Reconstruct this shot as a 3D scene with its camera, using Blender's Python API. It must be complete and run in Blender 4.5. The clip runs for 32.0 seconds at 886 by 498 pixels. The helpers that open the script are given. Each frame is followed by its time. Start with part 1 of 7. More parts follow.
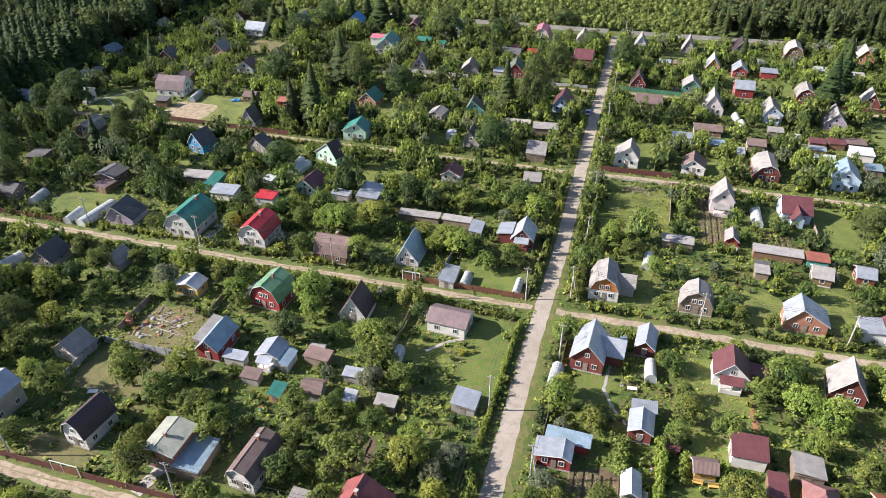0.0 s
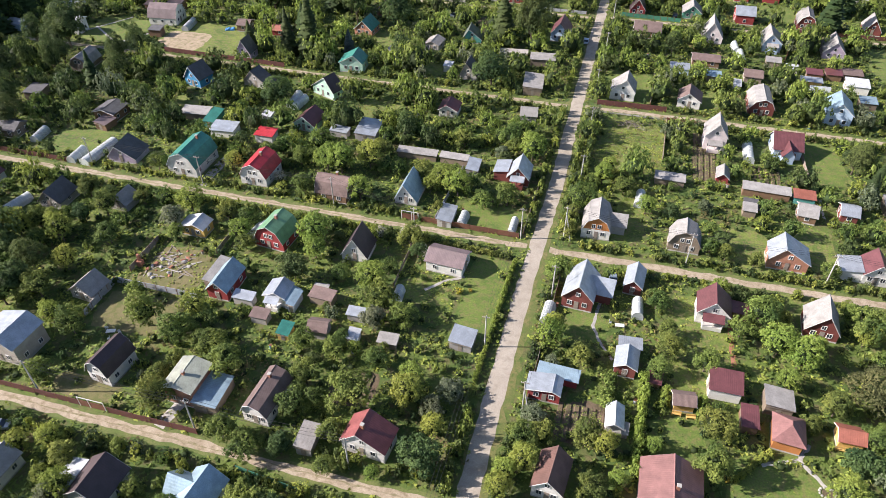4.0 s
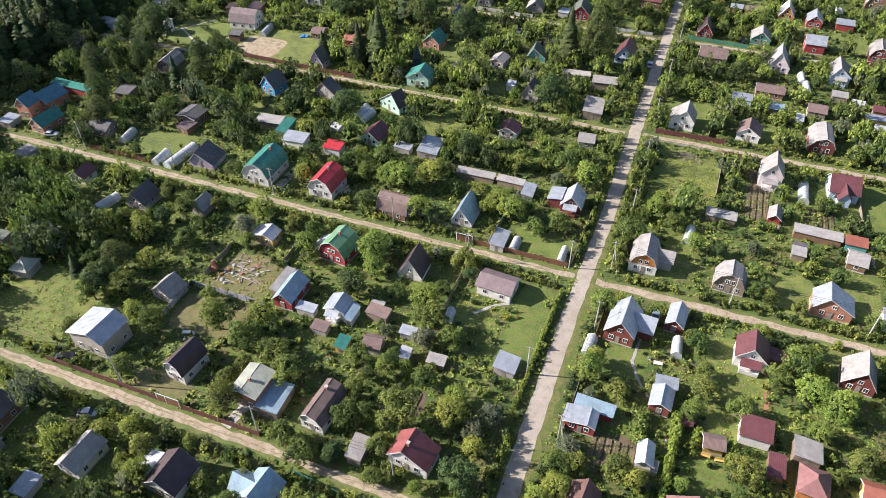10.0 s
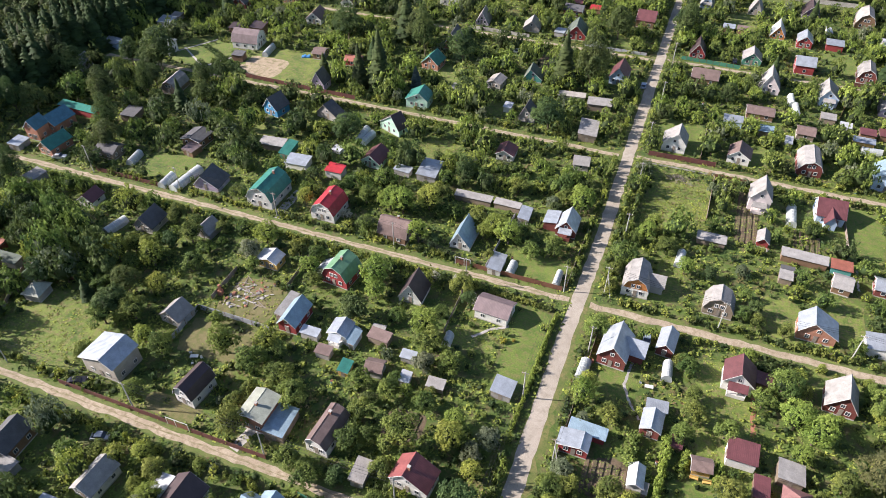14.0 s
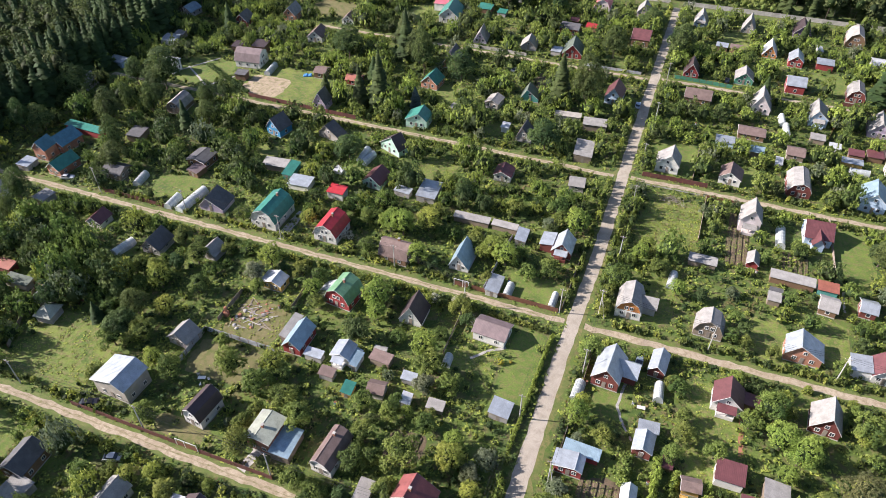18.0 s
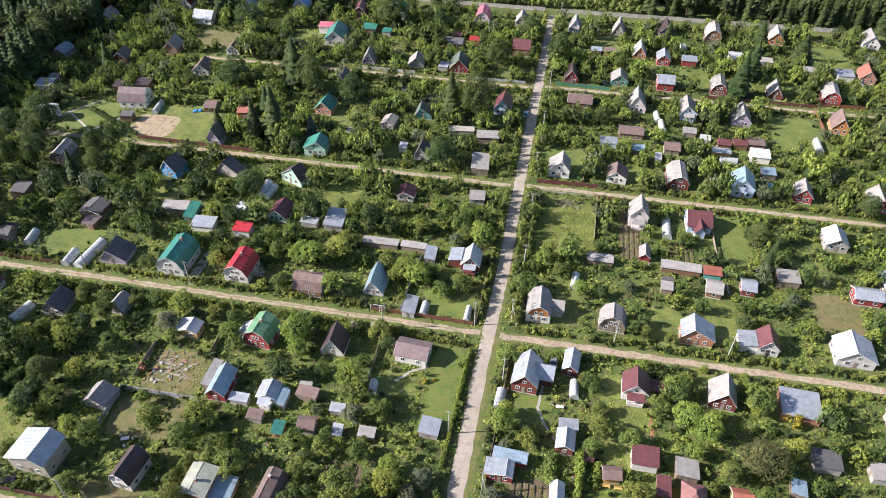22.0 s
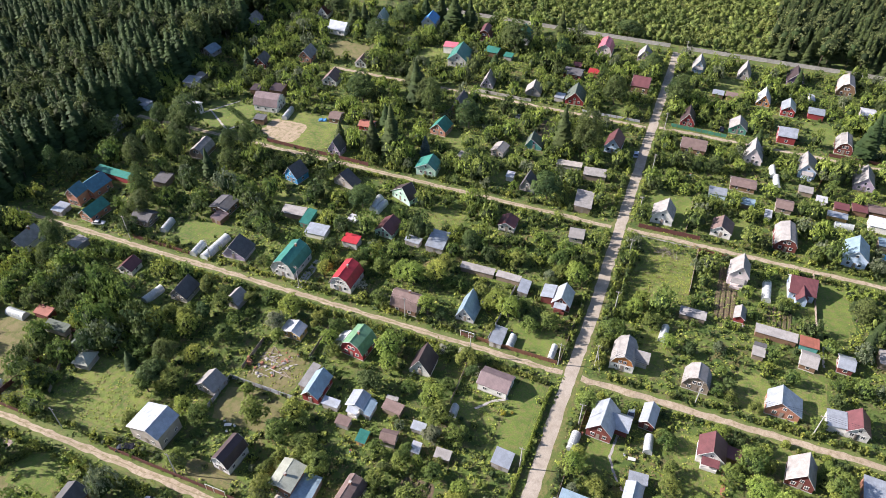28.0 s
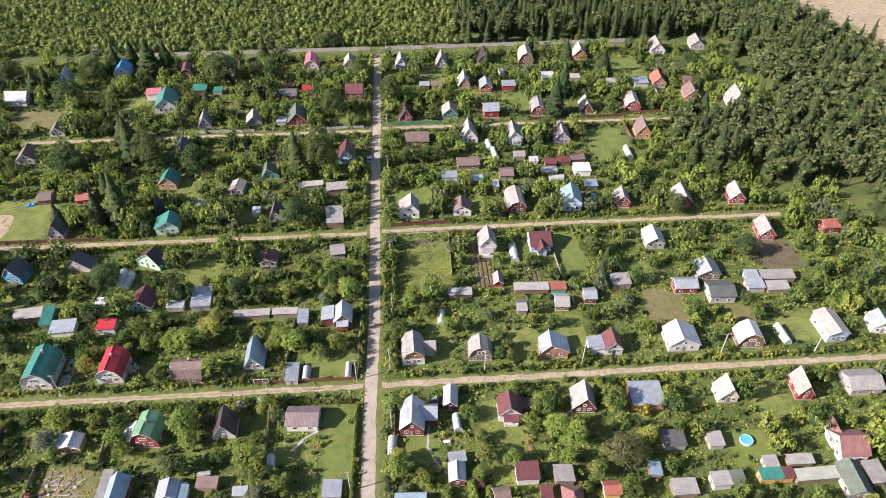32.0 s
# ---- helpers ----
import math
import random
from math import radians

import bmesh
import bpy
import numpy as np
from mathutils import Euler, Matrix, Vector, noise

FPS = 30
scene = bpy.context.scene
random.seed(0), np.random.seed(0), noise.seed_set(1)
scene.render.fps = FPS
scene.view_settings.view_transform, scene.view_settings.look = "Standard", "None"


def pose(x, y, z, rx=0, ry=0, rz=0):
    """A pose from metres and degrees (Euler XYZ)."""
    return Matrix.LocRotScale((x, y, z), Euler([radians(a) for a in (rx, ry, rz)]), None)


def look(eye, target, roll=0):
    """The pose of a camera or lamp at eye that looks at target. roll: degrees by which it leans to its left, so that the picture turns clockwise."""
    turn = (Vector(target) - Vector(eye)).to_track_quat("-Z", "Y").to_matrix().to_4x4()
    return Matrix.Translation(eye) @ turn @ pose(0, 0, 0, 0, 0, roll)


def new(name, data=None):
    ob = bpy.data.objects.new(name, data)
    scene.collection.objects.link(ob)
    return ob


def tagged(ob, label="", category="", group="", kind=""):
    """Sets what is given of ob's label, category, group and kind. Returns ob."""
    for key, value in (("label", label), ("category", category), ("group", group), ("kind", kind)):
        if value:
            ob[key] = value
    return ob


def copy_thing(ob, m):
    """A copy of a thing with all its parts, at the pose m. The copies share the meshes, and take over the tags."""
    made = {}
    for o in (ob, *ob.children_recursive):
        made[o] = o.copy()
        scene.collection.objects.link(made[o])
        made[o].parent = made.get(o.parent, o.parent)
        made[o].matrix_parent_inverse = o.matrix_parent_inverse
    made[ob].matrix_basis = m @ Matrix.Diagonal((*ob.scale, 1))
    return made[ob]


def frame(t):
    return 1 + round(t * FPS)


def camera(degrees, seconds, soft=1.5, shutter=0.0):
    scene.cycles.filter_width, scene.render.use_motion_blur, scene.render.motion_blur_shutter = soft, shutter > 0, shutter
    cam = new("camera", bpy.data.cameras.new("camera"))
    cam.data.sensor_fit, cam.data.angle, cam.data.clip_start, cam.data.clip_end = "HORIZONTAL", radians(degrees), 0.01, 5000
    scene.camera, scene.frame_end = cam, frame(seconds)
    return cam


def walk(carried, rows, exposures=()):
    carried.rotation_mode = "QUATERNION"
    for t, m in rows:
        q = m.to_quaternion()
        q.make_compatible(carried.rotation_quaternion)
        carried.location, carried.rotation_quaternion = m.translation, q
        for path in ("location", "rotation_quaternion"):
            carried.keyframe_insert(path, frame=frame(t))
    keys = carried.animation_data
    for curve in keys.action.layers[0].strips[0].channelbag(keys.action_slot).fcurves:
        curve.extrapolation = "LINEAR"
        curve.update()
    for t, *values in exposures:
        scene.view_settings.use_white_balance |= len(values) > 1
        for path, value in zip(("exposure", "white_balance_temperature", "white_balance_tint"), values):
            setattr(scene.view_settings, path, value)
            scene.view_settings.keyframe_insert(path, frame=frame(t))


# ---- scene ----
EXPO = 0.94
# camera: a drone that climbs almost straight up and turns
cam = camera(65.59, 32.0, soft=0.85)
PATH = [
    (0.0, 9.021, -116.542, 91.042, 56.776, 0.122, 15.621),
    (0.5, 9.044, -116.634, 91.974, 54.979, 0.188, 15.541),
    (1.0, 9.066, -116.725, 92.907, 53.577, 0.170, 15.503),
    (1.5, 9.087, -116.813, 93.844, 52.603, 0.202, 15.451),
    (2.0, 9.109, -116.897, 94.785, 52.311, 0.203, 15.428),
    (2.5, 9.130, -116.978, 95.729, 51.064, 0.208, 15.386),
    (3.0, 9.150, -117.058, 96.679, 51.098, 0.167, 15.404),
    (3.5, 9.168, -117.136, 97.636, 50.244, 0.219, 15.322),
    (5.5, 9.221, -117.438, 101.500, 48.973, 0.115, 15.283),
    (6.0, 9.216, -117.489, 102.484, 48.374, 0.129, 15.220),
    (6.5, 9.200, -117.531, 103.489, 48.383, 0.145, 15.173),
    (7.0, 9.179, -117.576, 104.510, 48.400, 0.103, 15.161),
    (7.5, 9.158, -117.621, 105.549, 48.402, 0.131, 15.163),
    (8.0, 9.145, -117.664, 106.601, 48.412, 0.165, 15.930),
    (8.5, 9.145, -117.701, 107.657, 48.377, 0.225, 20.183),
    (9.0, 9.156, -117.725, 108.702, 48.352, 0.245, 21.024),
    (9.5, 9.169, -117.743, 109.730, 48.363, 0.244, 21.013),
    (10.0, 9.181, -117.764, 110.746, 48.381, 0.231, 21.020),
    (10.5, 9.189, -117.788, 111.749, 48.388, 0.275, 20.969),
    (11.0, 9.193, -117.814, 112.740, 48.387, 0.227, 20.998),
    (11.5, 9.194, -117.841, 113.723, 48.396, 0.226, 20.998),
    (12.0, 9.188, -117.868, 114.702, 48.406, 0.246, 20.962),
    (12.5, 9.173, -117.892, 115.685, 48.409, 0.230, 20.953),
    (13.0, 9.155, -117.924, 116.672, 48.426, 0.210, 20.924),
    (13.5, 9.141, -117.965, 117.662, 48.425, 0.177, 20.910),
    (14.0, 9.126, -118.011, 118.646, 48.426, 0.158, 20.881),
    (14.5, 9.109, -118.063, 119.614, 48.434, 0.144, 20.866),
    (16.5, 9.036, -118.271, 123.421, 48.455, 0.079, 20.800),
    (17.0, 9.018, -118.323, 124.381, 48.467, 0.071, 20.787),
    (17.5, 9.002, -118.369, 125.348, 48.475, 0.048, 20.773),
    (18.0, 8.989, -118.407, 126.316, 48.492, 0.065, 20.757),
    (18.5, 8.974, -118.442, 127.283, 48.494, 0.040, 20.741),
    (19.0, 8.960, -118.485, 128.243, 48.503, 0.016, 20.737),
    (19.5, 8.944, -118.544, 129.194, 48.530, 0.011, 20.732),
    (20.0, 8.921, -118.618, 130.133, 48.553, -0.003, 20.701),
    (20.5, 8.881, -118.708, 131.062, 48.567, -0.042, 19.673),
    (21.0, 8.814, -118.816, 131.983, 48.632, -0.137, 16.381),
    (21.5, 8.721, -118.937, 132.908, 48.720, -0.217, 10.971),
    (22.0, 8.612, -119.053, 133.844, 48.748, -0.186, 10.865),
    (22.5, 8.500, -119.156, 134.792, 48.789, -0.233, 10.853),
    (23.0, 8.394, -119.238, 135.752, 48.810, -0.210, 10.828),
    (23.5, 8.303, -119.301, 136.728, 48.842, -0.244, 10.826),
    (24.0, 8.230, -119.344, 137.725, 48.844, -0.227, 10.778),
    (24.5, 8.181, -119.368, 138.743, 48.865, -0.247, 10.774),
    (26.5, 8.109, -119.406, 142.898, 48.800, -0.241, 13.702),
    (27.0, 8.133, -119.427, 143.934, 48.767, -0.196, 17.106),
    (27.5, 8.195, -119.464, 144.954, 48.733, -0.177, 19.449),
    (28.0, 8.288, -119.515, 145.954, 48.703, -0.162, 21.428),
    (28.5, 8.405, -119.574, 146.928, 48.668, -0.093, 25.527),
    (28.9, 8.511, -119.619, 147.686, 48.486, -0.081, 33.142),
    (29.0, 8.538, -119.627, 147.869, 48.527, -0.062, 35.418),
    (29.5, 8.676, -119.644, 148.757, 48.482, -0.138, 41.405),
    (30.0, 8.806, -119.639, 149.621, 48.570, -0.300, 32.739),
    (30.5, 8.922, -119.625, 150.461, 48.756, -0.337, 20.947),
    (31.0, 9.026, -119.605, 151.276, 48.838, -0.298, 16.572),
    (31.5, 9.125, -119.579, 152.072, 48.937, -0.283, 7.806),
    (32.0, 9.222, -119.550, 152.859, 49.103, -0.090, -4.072),
]
walk(cam, [(t, pose(x, y, z, rx, ry, rz)) for t, x, y, z, rx, ry, rz in PATH], exposures=[(0.0, EXPO, 6300.0, 19.0), (27.5, EXPO, 6250.0, 20.0), (29.0, EXPO + 0.24, 6250.0, 24.0), (30.0, EXPO + 0.4, 6250.0, 26.0), (31.0, EXPO + 0.2, 6350.0, 23.0), (32.0, EXPO + 0.0, 6450.0, 22.0)])

# sky and sun: low evening sun from the west, a little from the south
SUN_EL, SUN_FROM = 31.0, (-1.0, -0.27)
world = bpy.data.worlds.new("sky")
scene.world = world
world.use_nodes = True
wn = world.node_tree
sky = wn.nodes.new("ShaderNodeTexSky")
sky.sky_type, sky.sun_disc = "NISHITA", False
sky.sun_elevation = radians(SUN_EL)
sky.sun_rotation = math.atan2(SUN_FROM[0], SUN_FROM[1])
wn.links.new(sky.outputs[0], wn.nodes["Background"].inputs[0])
wn.nodes["Background"].inputs[1].default_value = 0.08
lamp = bpy.data.lights.new("sun", "SUN")
lamp.energy, lamp.angle, lamp.color = 5.0, radians(0.6), (1.0, 0.93, 0.82)
sun = new("sun", lamp)
flat = math.hypot(*SUN_FROM)
far = Vector((SUN_FROM[0] / flat * math.cos(radians(SUN_EL)), SUN_FROM[1] / flat * math.cos(radians(SUN_EL)), math.sin(radians(SUN_EL))))
sun.matrix_world = look(far * 300, (0, 0, 0))


# ---- materials ----
def nodes_of(name):
    m = bpy.data.materials.new(name)
    m.use_nodes = True
    t = m.node_tree
    return m, t, t.nodes["Principled BSDF"]


def add(t, kind, **values):
    n = t.nodes.new("ShaderNode" + kind)
    for k, v in values.items():
        n.inputs[k.replace("_", " ")].default_value = v
    return n


def mixed(t, fac, a, b, how="MIX"):
    n = t.nodes.new("ShaderNodeMix")
    n.data_type, n.blend_type = "RGBA", how
    for i, v in ((0, fac), (6, a), (7, b)):
        if hasattr(v, "is_linked"):
            t.links.new(v, n.inputs[i])
        else:
            n.inputs[i].default_value = v
    return n.outputs[2]


def ramp(t, src, lo, hi):
    n = t.nodes.new("ShaderNodeMapRange")
    t.links.new(src, n.inputs[0])
    n.inputs[1].default_value, n.inputs[2].default_value = lo, hi
    return n.outputs[0]


def tint(c, f):
    return tuple(min(1, v * f) for v in c[:3]) + (1,)


def surface(name, col, rough=0.8, metal=0.0, big=0.6, fine=9.0, wear=0.35, dirt=None, relief=0.02, ribs=0.0, vary=0.12):
    """Paint, metal, wood or stone: a base colour with stains, fine grain, relief and a little change from object to object."""
    m, t, b = nodes_of(name)
    co = t.nodes.new("ShaderNodeTexCoord").outputs["Object"]
    n1 = add(t, "TexNoise", Scale=big, Detail=5.0)
    n2 = add(t, "TexNoise", Scale=fine, Detail=3.0)
    for n in (n1, n2):
        t.links.new(co, n.inputs["Vector"])
    c = mixed(t, ramp(t, n1.outputs[0], 0.35, 0.7), tint(col, 1 - wear * 0.6), tint(col, 1 + wear * 0.5))
    if dirt:
        n3 = add(t, "TexNoise", Scale=big * 2.3, Detail=6.0, Roughness=0.7)
        t.links.new(co, n3.inputs["Vector"])
        c = mixed(t, ramp(t, n3.outputs[0], 0.55, 0.75), c, (*dirt, 1))
    c = mixed(t, 0.35, c, n2.outputs[0], "OVERLAY")
    info = t.nodes.new("ShaderNodeObjectInfo")
    hs = add(t, "HueSaturation")
    v = t.nodes.new("ShaderNodeMapRange")
    t.links.new(info.outputs["Random"], v.inputs[0])
    v.inputs[3].default_value, v.inputs[4].default_value = 1 - vary, 1 + vary
    t.links.new(v.outputs[0], hs.inputs["Value"])
    t.links.new(c, hs.inputs["Color"])
    t.links.new(hs.outputs[0], b.inputs["Base Color"])
    b.inputs["Roughness"].default_value, b.inputs["Metallic"].default_value = rough, metal
    bump = add(t, "Bump", Strength=0.6, Distance=relief)
    t.links.new(n2.outputs[0], bump.inputs["Height"])
    if ribs:
        w = add(t, "TexWave", Scale=ribs, Distortion=0.0)
        w.bands_direction = "Y"
        t.links.new(co, w.inputs["Vector"])
        bb = add(t, "Bump", Strength=0.5, Distance=0.025)
        t.links.new(w.outputs["Fac"], bb.inputs["Height"])
        t.links.new(bump.outputs[0], bb.inputs["Normal"])
        bump = bb
    t.links.new(bump.outputs[0], b.inputs["Normal"])
    return m


def leaves(name, dark, light, rough=0.75, scale=0.16):
    m, t, b = nodes_of(name)
    geo = t.nodes.new("ShaderNodeNewGeometry")
    info = t.nodes.new("ShaderNodeObjectInfo")
    n = add(t, "TexNoise", Scale=scale, Detail=2.0)
    t.links.new(geo.outputs["Position"], n.inputs["Vector"])
    c = mixed(t, ramp(t, n.outputs[0], 0.36, 0.64), (*dark, 1), (*light, 1))
    hs = add(t, "HueSaturation", Saturation=0.96)
    for src, to, lo, hi in ((geo.outputs["Random Per Island"], "Value", 0.7, 1.36), (info.outputs["Random"], "Hue", 0.475, 0.52)):
        v = t.nodes.new("ShaderNodeMapRange")
        t.links.new(src, v.inputs[0])
        v.inputs[3].default_value, v.inputs[4].default_value = lo, hi
        t.links.new(v.outputs[0], hs.inputs[to])
    t.links.new(c, hs.inputs["Color"])
    t.links.new(hs.outputs[0], b.inputs["Base Color"])
    b.inputs["Roughness"].default_value = rough
    b.inputs["Specular IOR Level"].default_value = 0.3
    tr = t.nodes.new("ShaderNodeBsdfTranslucent")
    t.links.new(hs.outputs[0], tr.inputs["Color"])
    mx = t.nodes.new("ShaderNodeMixShader")
    mx.inputs[0].default_value = 0.32
    t.links.new(b.outputs[0], mx.inputs[1])
    t.links.new(tr.outputs[0], mx.inputs[2])
    t.links.new(mx.outputs[0], t.nodes["Material Output"].inputs[0])
    return m


def earth(name, a, b_, c_, s1=0.05, s2=0.5, s3=4.0, relief=0.06, rough=0.95):
    """Ground: three colours mixed at three sizes."""
    m, t, b = nodes_of(name)
    geo = t.nodes.new("ShaderNodeNewGeometry")
    ns = []
    for s in (s1, s2, s3):
        n = add(t, "TexNoise", Scale=s, Detail=5.0, Roughness=0.6)
        t.links.new(geo.outputs["Position"], n.inputs["Vector"])
        ns.append(n.outputs[0])
    c = mixed(t, ramp(t, ns[0], 0.38, 0.62), (*a, 1), (*b_, 1))
    c = mixed(t, ramp(t, ns[1], 0.45, 0.66), c, (*c_, 1))
    c = mixed(t, 0.6, c, ns[2], "OVERLAY")
    t.links.new(c, b.inputs["Base Color"])
    b.inputs["Roughness"].default_value = rough
    bump = add(t, "Bump", Strength=0.8, Distance=relief)
    t.links.new(ns[2], bump.inputs["Height"])
    t.links.new(bump.outputs[0], b.inputs["Normal"])
    return m


M = dict(
    ground=earth("rough_grass", (0.055, 0.100, 0.018), (0.120, 0.170, 0.030), (0.135, 0.120, 0.050), 0.08, 0.45, 2.6, 0.12),
    lawn=earth("mown_lawn", (0.080, 0.138, 0.022), (0.145, 0.200, 0.036), (0.165, 0.160, 0.055), 0.2, 0.9, 3.2, 0.06),
    meadow=earth("weedy_meadow", (0.080, 0.135, 0.022), (0.180, 0.230, 0.044), (0.200, 0.180, 0.070), 0.22, 0.9, 2.4, 0.2),
    drygrass=earth("dry_grass", (0.150, 0.140, 0.055), (0.200, 0.170, 0.080), (0.110, 0.130, 0.035), 0.1, 0.5, 5.0, 0.04),
    soil=earth("bare_soil", (0.120, 0.085, 0.055), (0.170, 0.125, 0.080), (0.080, 0.075, 0.035), 0.2, 1.0, 6.0),
    sand=earth("pale_sand", (0.360, 0.285, 0.195), (0.440, 0.350, 0.245), (0.210, 0.190, 0.090), 0.1, 0.6, 5.0),
    road=earth("pale_asphalt", (0.365, 0.322, 0.262), (0.420, 0.373, 0.308), (0.315, 0.276, 0.220), 0.1, 0.5, 9.0, 0.006),
    dirt=earth("dirt_track", (0.350, 0.285, 0.205), (0.435, 0.365, 0.272), (0.250, 0.200, 0.125), 0.15, 0.9, 6.0, 0.03),
    verge=earth("dry_verge", (0.115, 0.140, 0.036), (0.205, 0.175, 0.070), (0.075, 0.120, 0.022), 0.3, 1.2, 5.0, 0.05),
    verge_green=earth("grass_verge", (0.110, 0.150, 0.036), (0.170, 0.180, 0.060), (0.085, 0.125, 0.026), 0.3, 1.2, 5.0, 0.05),
    slab=surface("concrete", (0.42, 0.40, 0.37), 0.9, big=0.8, wear=0.3),
    leaf=leaves("leaf_green", (0.088, 0.138, 0.030), (0.232, 0.285, 0.054)),
    leaf_light=leaves("leaf_yellow_green", (0.190, 0.262, 0.042), (0.325, 0.385, 0.064)),
    leaf_dark=leaves("leaf_dark", (0.050, 0.092, 0.030), (0.125, 0.178, 0.048)),
    leaf_grey=leaves("leaf_silver", (0.13, 0.165, 0.08), (0.21, 0.24, 0.14)),
    blossom=leaves("white_blossom", (0.30, 0.33, 0.22), (0.60, 0.60, 0.48), scale=1.2),
    needle=leaves("needle_dark", (0.040, 0.070, 0.022), (0.078, 0.115, 0.032)),
    needle_pine=leaves("needle_pine", (0.118, 0.140, 0.050), (0.225, 0.240, 0.082)),
    needle_cedar=leaves("needle_cedar", (0.080, 0.100, 0.038), (0.160, 0.175, 0.064)),
    needle_blue=leaves("needle_blue", (0.060, 0.095, 0.085), (0.100, 0.140, 0.120)),
    shrub_yellow=leaves("shrub_yellow", (0.30, 0.27, 0.02), (0.42, 0.36, 0.03)),
    weed_dry=leaves("dry_weed", (0.16, 0.16, 0.05), (0.24, 0.21, 0.085)),
    dirt_grass=earth("rut_grass", (0.270, 0.225, 0.140), (0.320, 0.265, 0.175), (0.180, 0.170, 0.075), 0.3, 1.2, 5.0, 0.05),
    # filler inside crowns: darker green that puts the inner shade into the colour
    core=leaves("crown_shade", (0.030, 0.050, 0.014), (0.052, 0.080, 0.022)),
    young=leaves("young_forest", (0.130, 0.175, 0.040), (0.225, 0.255, 0.062), scale=0.06),
    bark=surface("bark", (0.13, 0.10, 0.075), 0.95, fine=6, relief=0.05),
    wood=surface("weathered_wood", (0.27, 0.23, 0.19), 0.9, fine=14),
    glass=surface("window_glass", (0.05, 0.06, 0.075), 0.08, 0.0, wear=0.1, relief=0.0),
    plastic=surface("greenhouse_film", (0.44, 0.48, 0.48), 0.35, wear=0.25, dirt=(0.40, 0.45, 0.38)),
    trim=surface("white_trim", (0.74, 0.73, 0.70), 0.6, wear=0.15),
    brick=surface("brick", (0.36, 0.16, 0.10), 0.9, fine=20),
    brick_pale=surface("pinkish_paving", (0.36, 0.29, 0.265), 0.9, fine=8),
    wire=surface("cable", (0.03, 0.03, 0.03), 0.7),
    post=surface("concrete_post", (0.45, 0.44, 0.41), 0.9),
    rust=surface("rusty_iron", (0.20, 0.09, 0.05), 0.85),
)
ROOF = dict(
    silver=((0.41, 0.45, 0.49), 0.42, 0.35, 0), white=((0.53, 0.55, 0.57), 0.5, 0.0, 0), slate=((0.30, 0.29, 0.275), 0.9, 0.0, 1),
    dark=((0.105, 0.105, 0.11), 0.85, 0.0, 1), brown=((0.19, 0.135, 0.12), 0.85, 0.0, 1), mauve=((0.190, 0.142, 0.142), 0.6, 0.0, 0),
    maroon=((0.135, 0.050, 0.054), 0.5, 0.0, 0), black=((0.062, 0.042, 0.044), 0.55, 0.0, 0), red=((0.42, 0.035, 0.045), 0.45, 0.0, 0),
    brickred=((0.33, 0.12, 0.085), 0.6, 0.0, 0), teal=((0.045, 0.215, 0.170), 0.4, 0.0, 0), green=((0.15, 0.30, 0.165), 0.5, 0.0, 0),
    crimson=((0.22, 0.07, 0.068), 0.5, 0.0, 0), palegreen=((0.33, 0.355, 0.29), 0.7, 0.0, 1), blue=((0.28, 0.39, 0.46), 0.45, 0.2, 0), brightblue=((0.08, 0.30, 0.62), 0.45, 0.0, 0),
    tin=((0.36, 0.335, 0.305), 0.7, 0.0, 1), darkgreen=((0.115, 0.145, 0.115), 0.75, 0.0, 1),
    rosy=((0.25, 0.125, 0.115), 0.55, 0.0, 0), petrol=((0.07, 0.18, 0.235), 0.45, 0.0, 0), umber=((0.145, 0.078, 0.064), 0.6, 0.0, 0), rusted=((0.30, 0.15, 0.13), 0.75, 0.0, 1), darkslate=((0.09, 0.10, 0.095), 0.7, 0.0, 0), pink=((0.55, 0.16, 0.20), 0.5, 0.0, 0),
)
WALL = dict(
    white=(0.66, 0.65, 0.61), cream=(0.66, 0.58, 0.42), yellow=(0.62, 0.40, 0.12), orange=(0.50, 0.20, 0.06), red=(0.30, 0.045, 0.045),
    darkred=(0.18, 0.05, 0.04), brown=(0.20, 0.12, 0.07), log=(0.24, 0.19, 0.14), grey=(0.36, 0.34, 0.32), blue=(0.06, 0.28, 0.52),
    lightblue=(0.42, 0.54, 0.68), lilac=(0.42, 0.34, 0.44), mint=(0.42, 0.62, 0.50), green=(0.10, 0.30, 0.22), brick=(0.42, 0.20, 0.13),
    plaster=(0.45, 0.41, 0.35), pinkwhite=(0.66, 0.58, 0.57), teal=(0.10, 0.33, 0.30), purple=(0.16, 0.10, 0.20),
)
WORD = dict(crimson="dark crimson metal", silver="silvery sheet-metal", white="white sheet-metal", slate="grey corrugated slate", dark="dark grey slate", brown="weathered brown", mauve="dusty mauve metal",
            maroon="maroon metal", black="near-black metal", red="bright red metal", brickred="brick-red metal", teal="teal-green metal", green="grass-green metal",
            palegreen="pale mossy slate", blue="pale blue metal", brightblue="bright blue metal", tin="dull tin", darkgreen="dark green metal", pink="pinkish red metal",
            rosy="dusky red metal", umber="dark red-brown metal", petrol="blue-green metal", rusted="patched rusty", darkslate="charcoal felt")
ROOFS = {k: surface("roof_" + k, c, r, mt, big=0.7, fine=7.0, wear=0.3, dirt=tint(c, 0.72)[:3] if sl else tint(c, 0.85)[:3], relief=0.02, ribs=0.9 if not sl else 1.6) for k, (c, r, mt, sl) in ROOF.items()}
WALLS = {k: surface("wall_" + k, c, 0.85, big=0.5, fine=12.0, wear=0.22, dirt=tint(c, 0.75)[:3], relief=0.015) for k, c in WALL.items()}


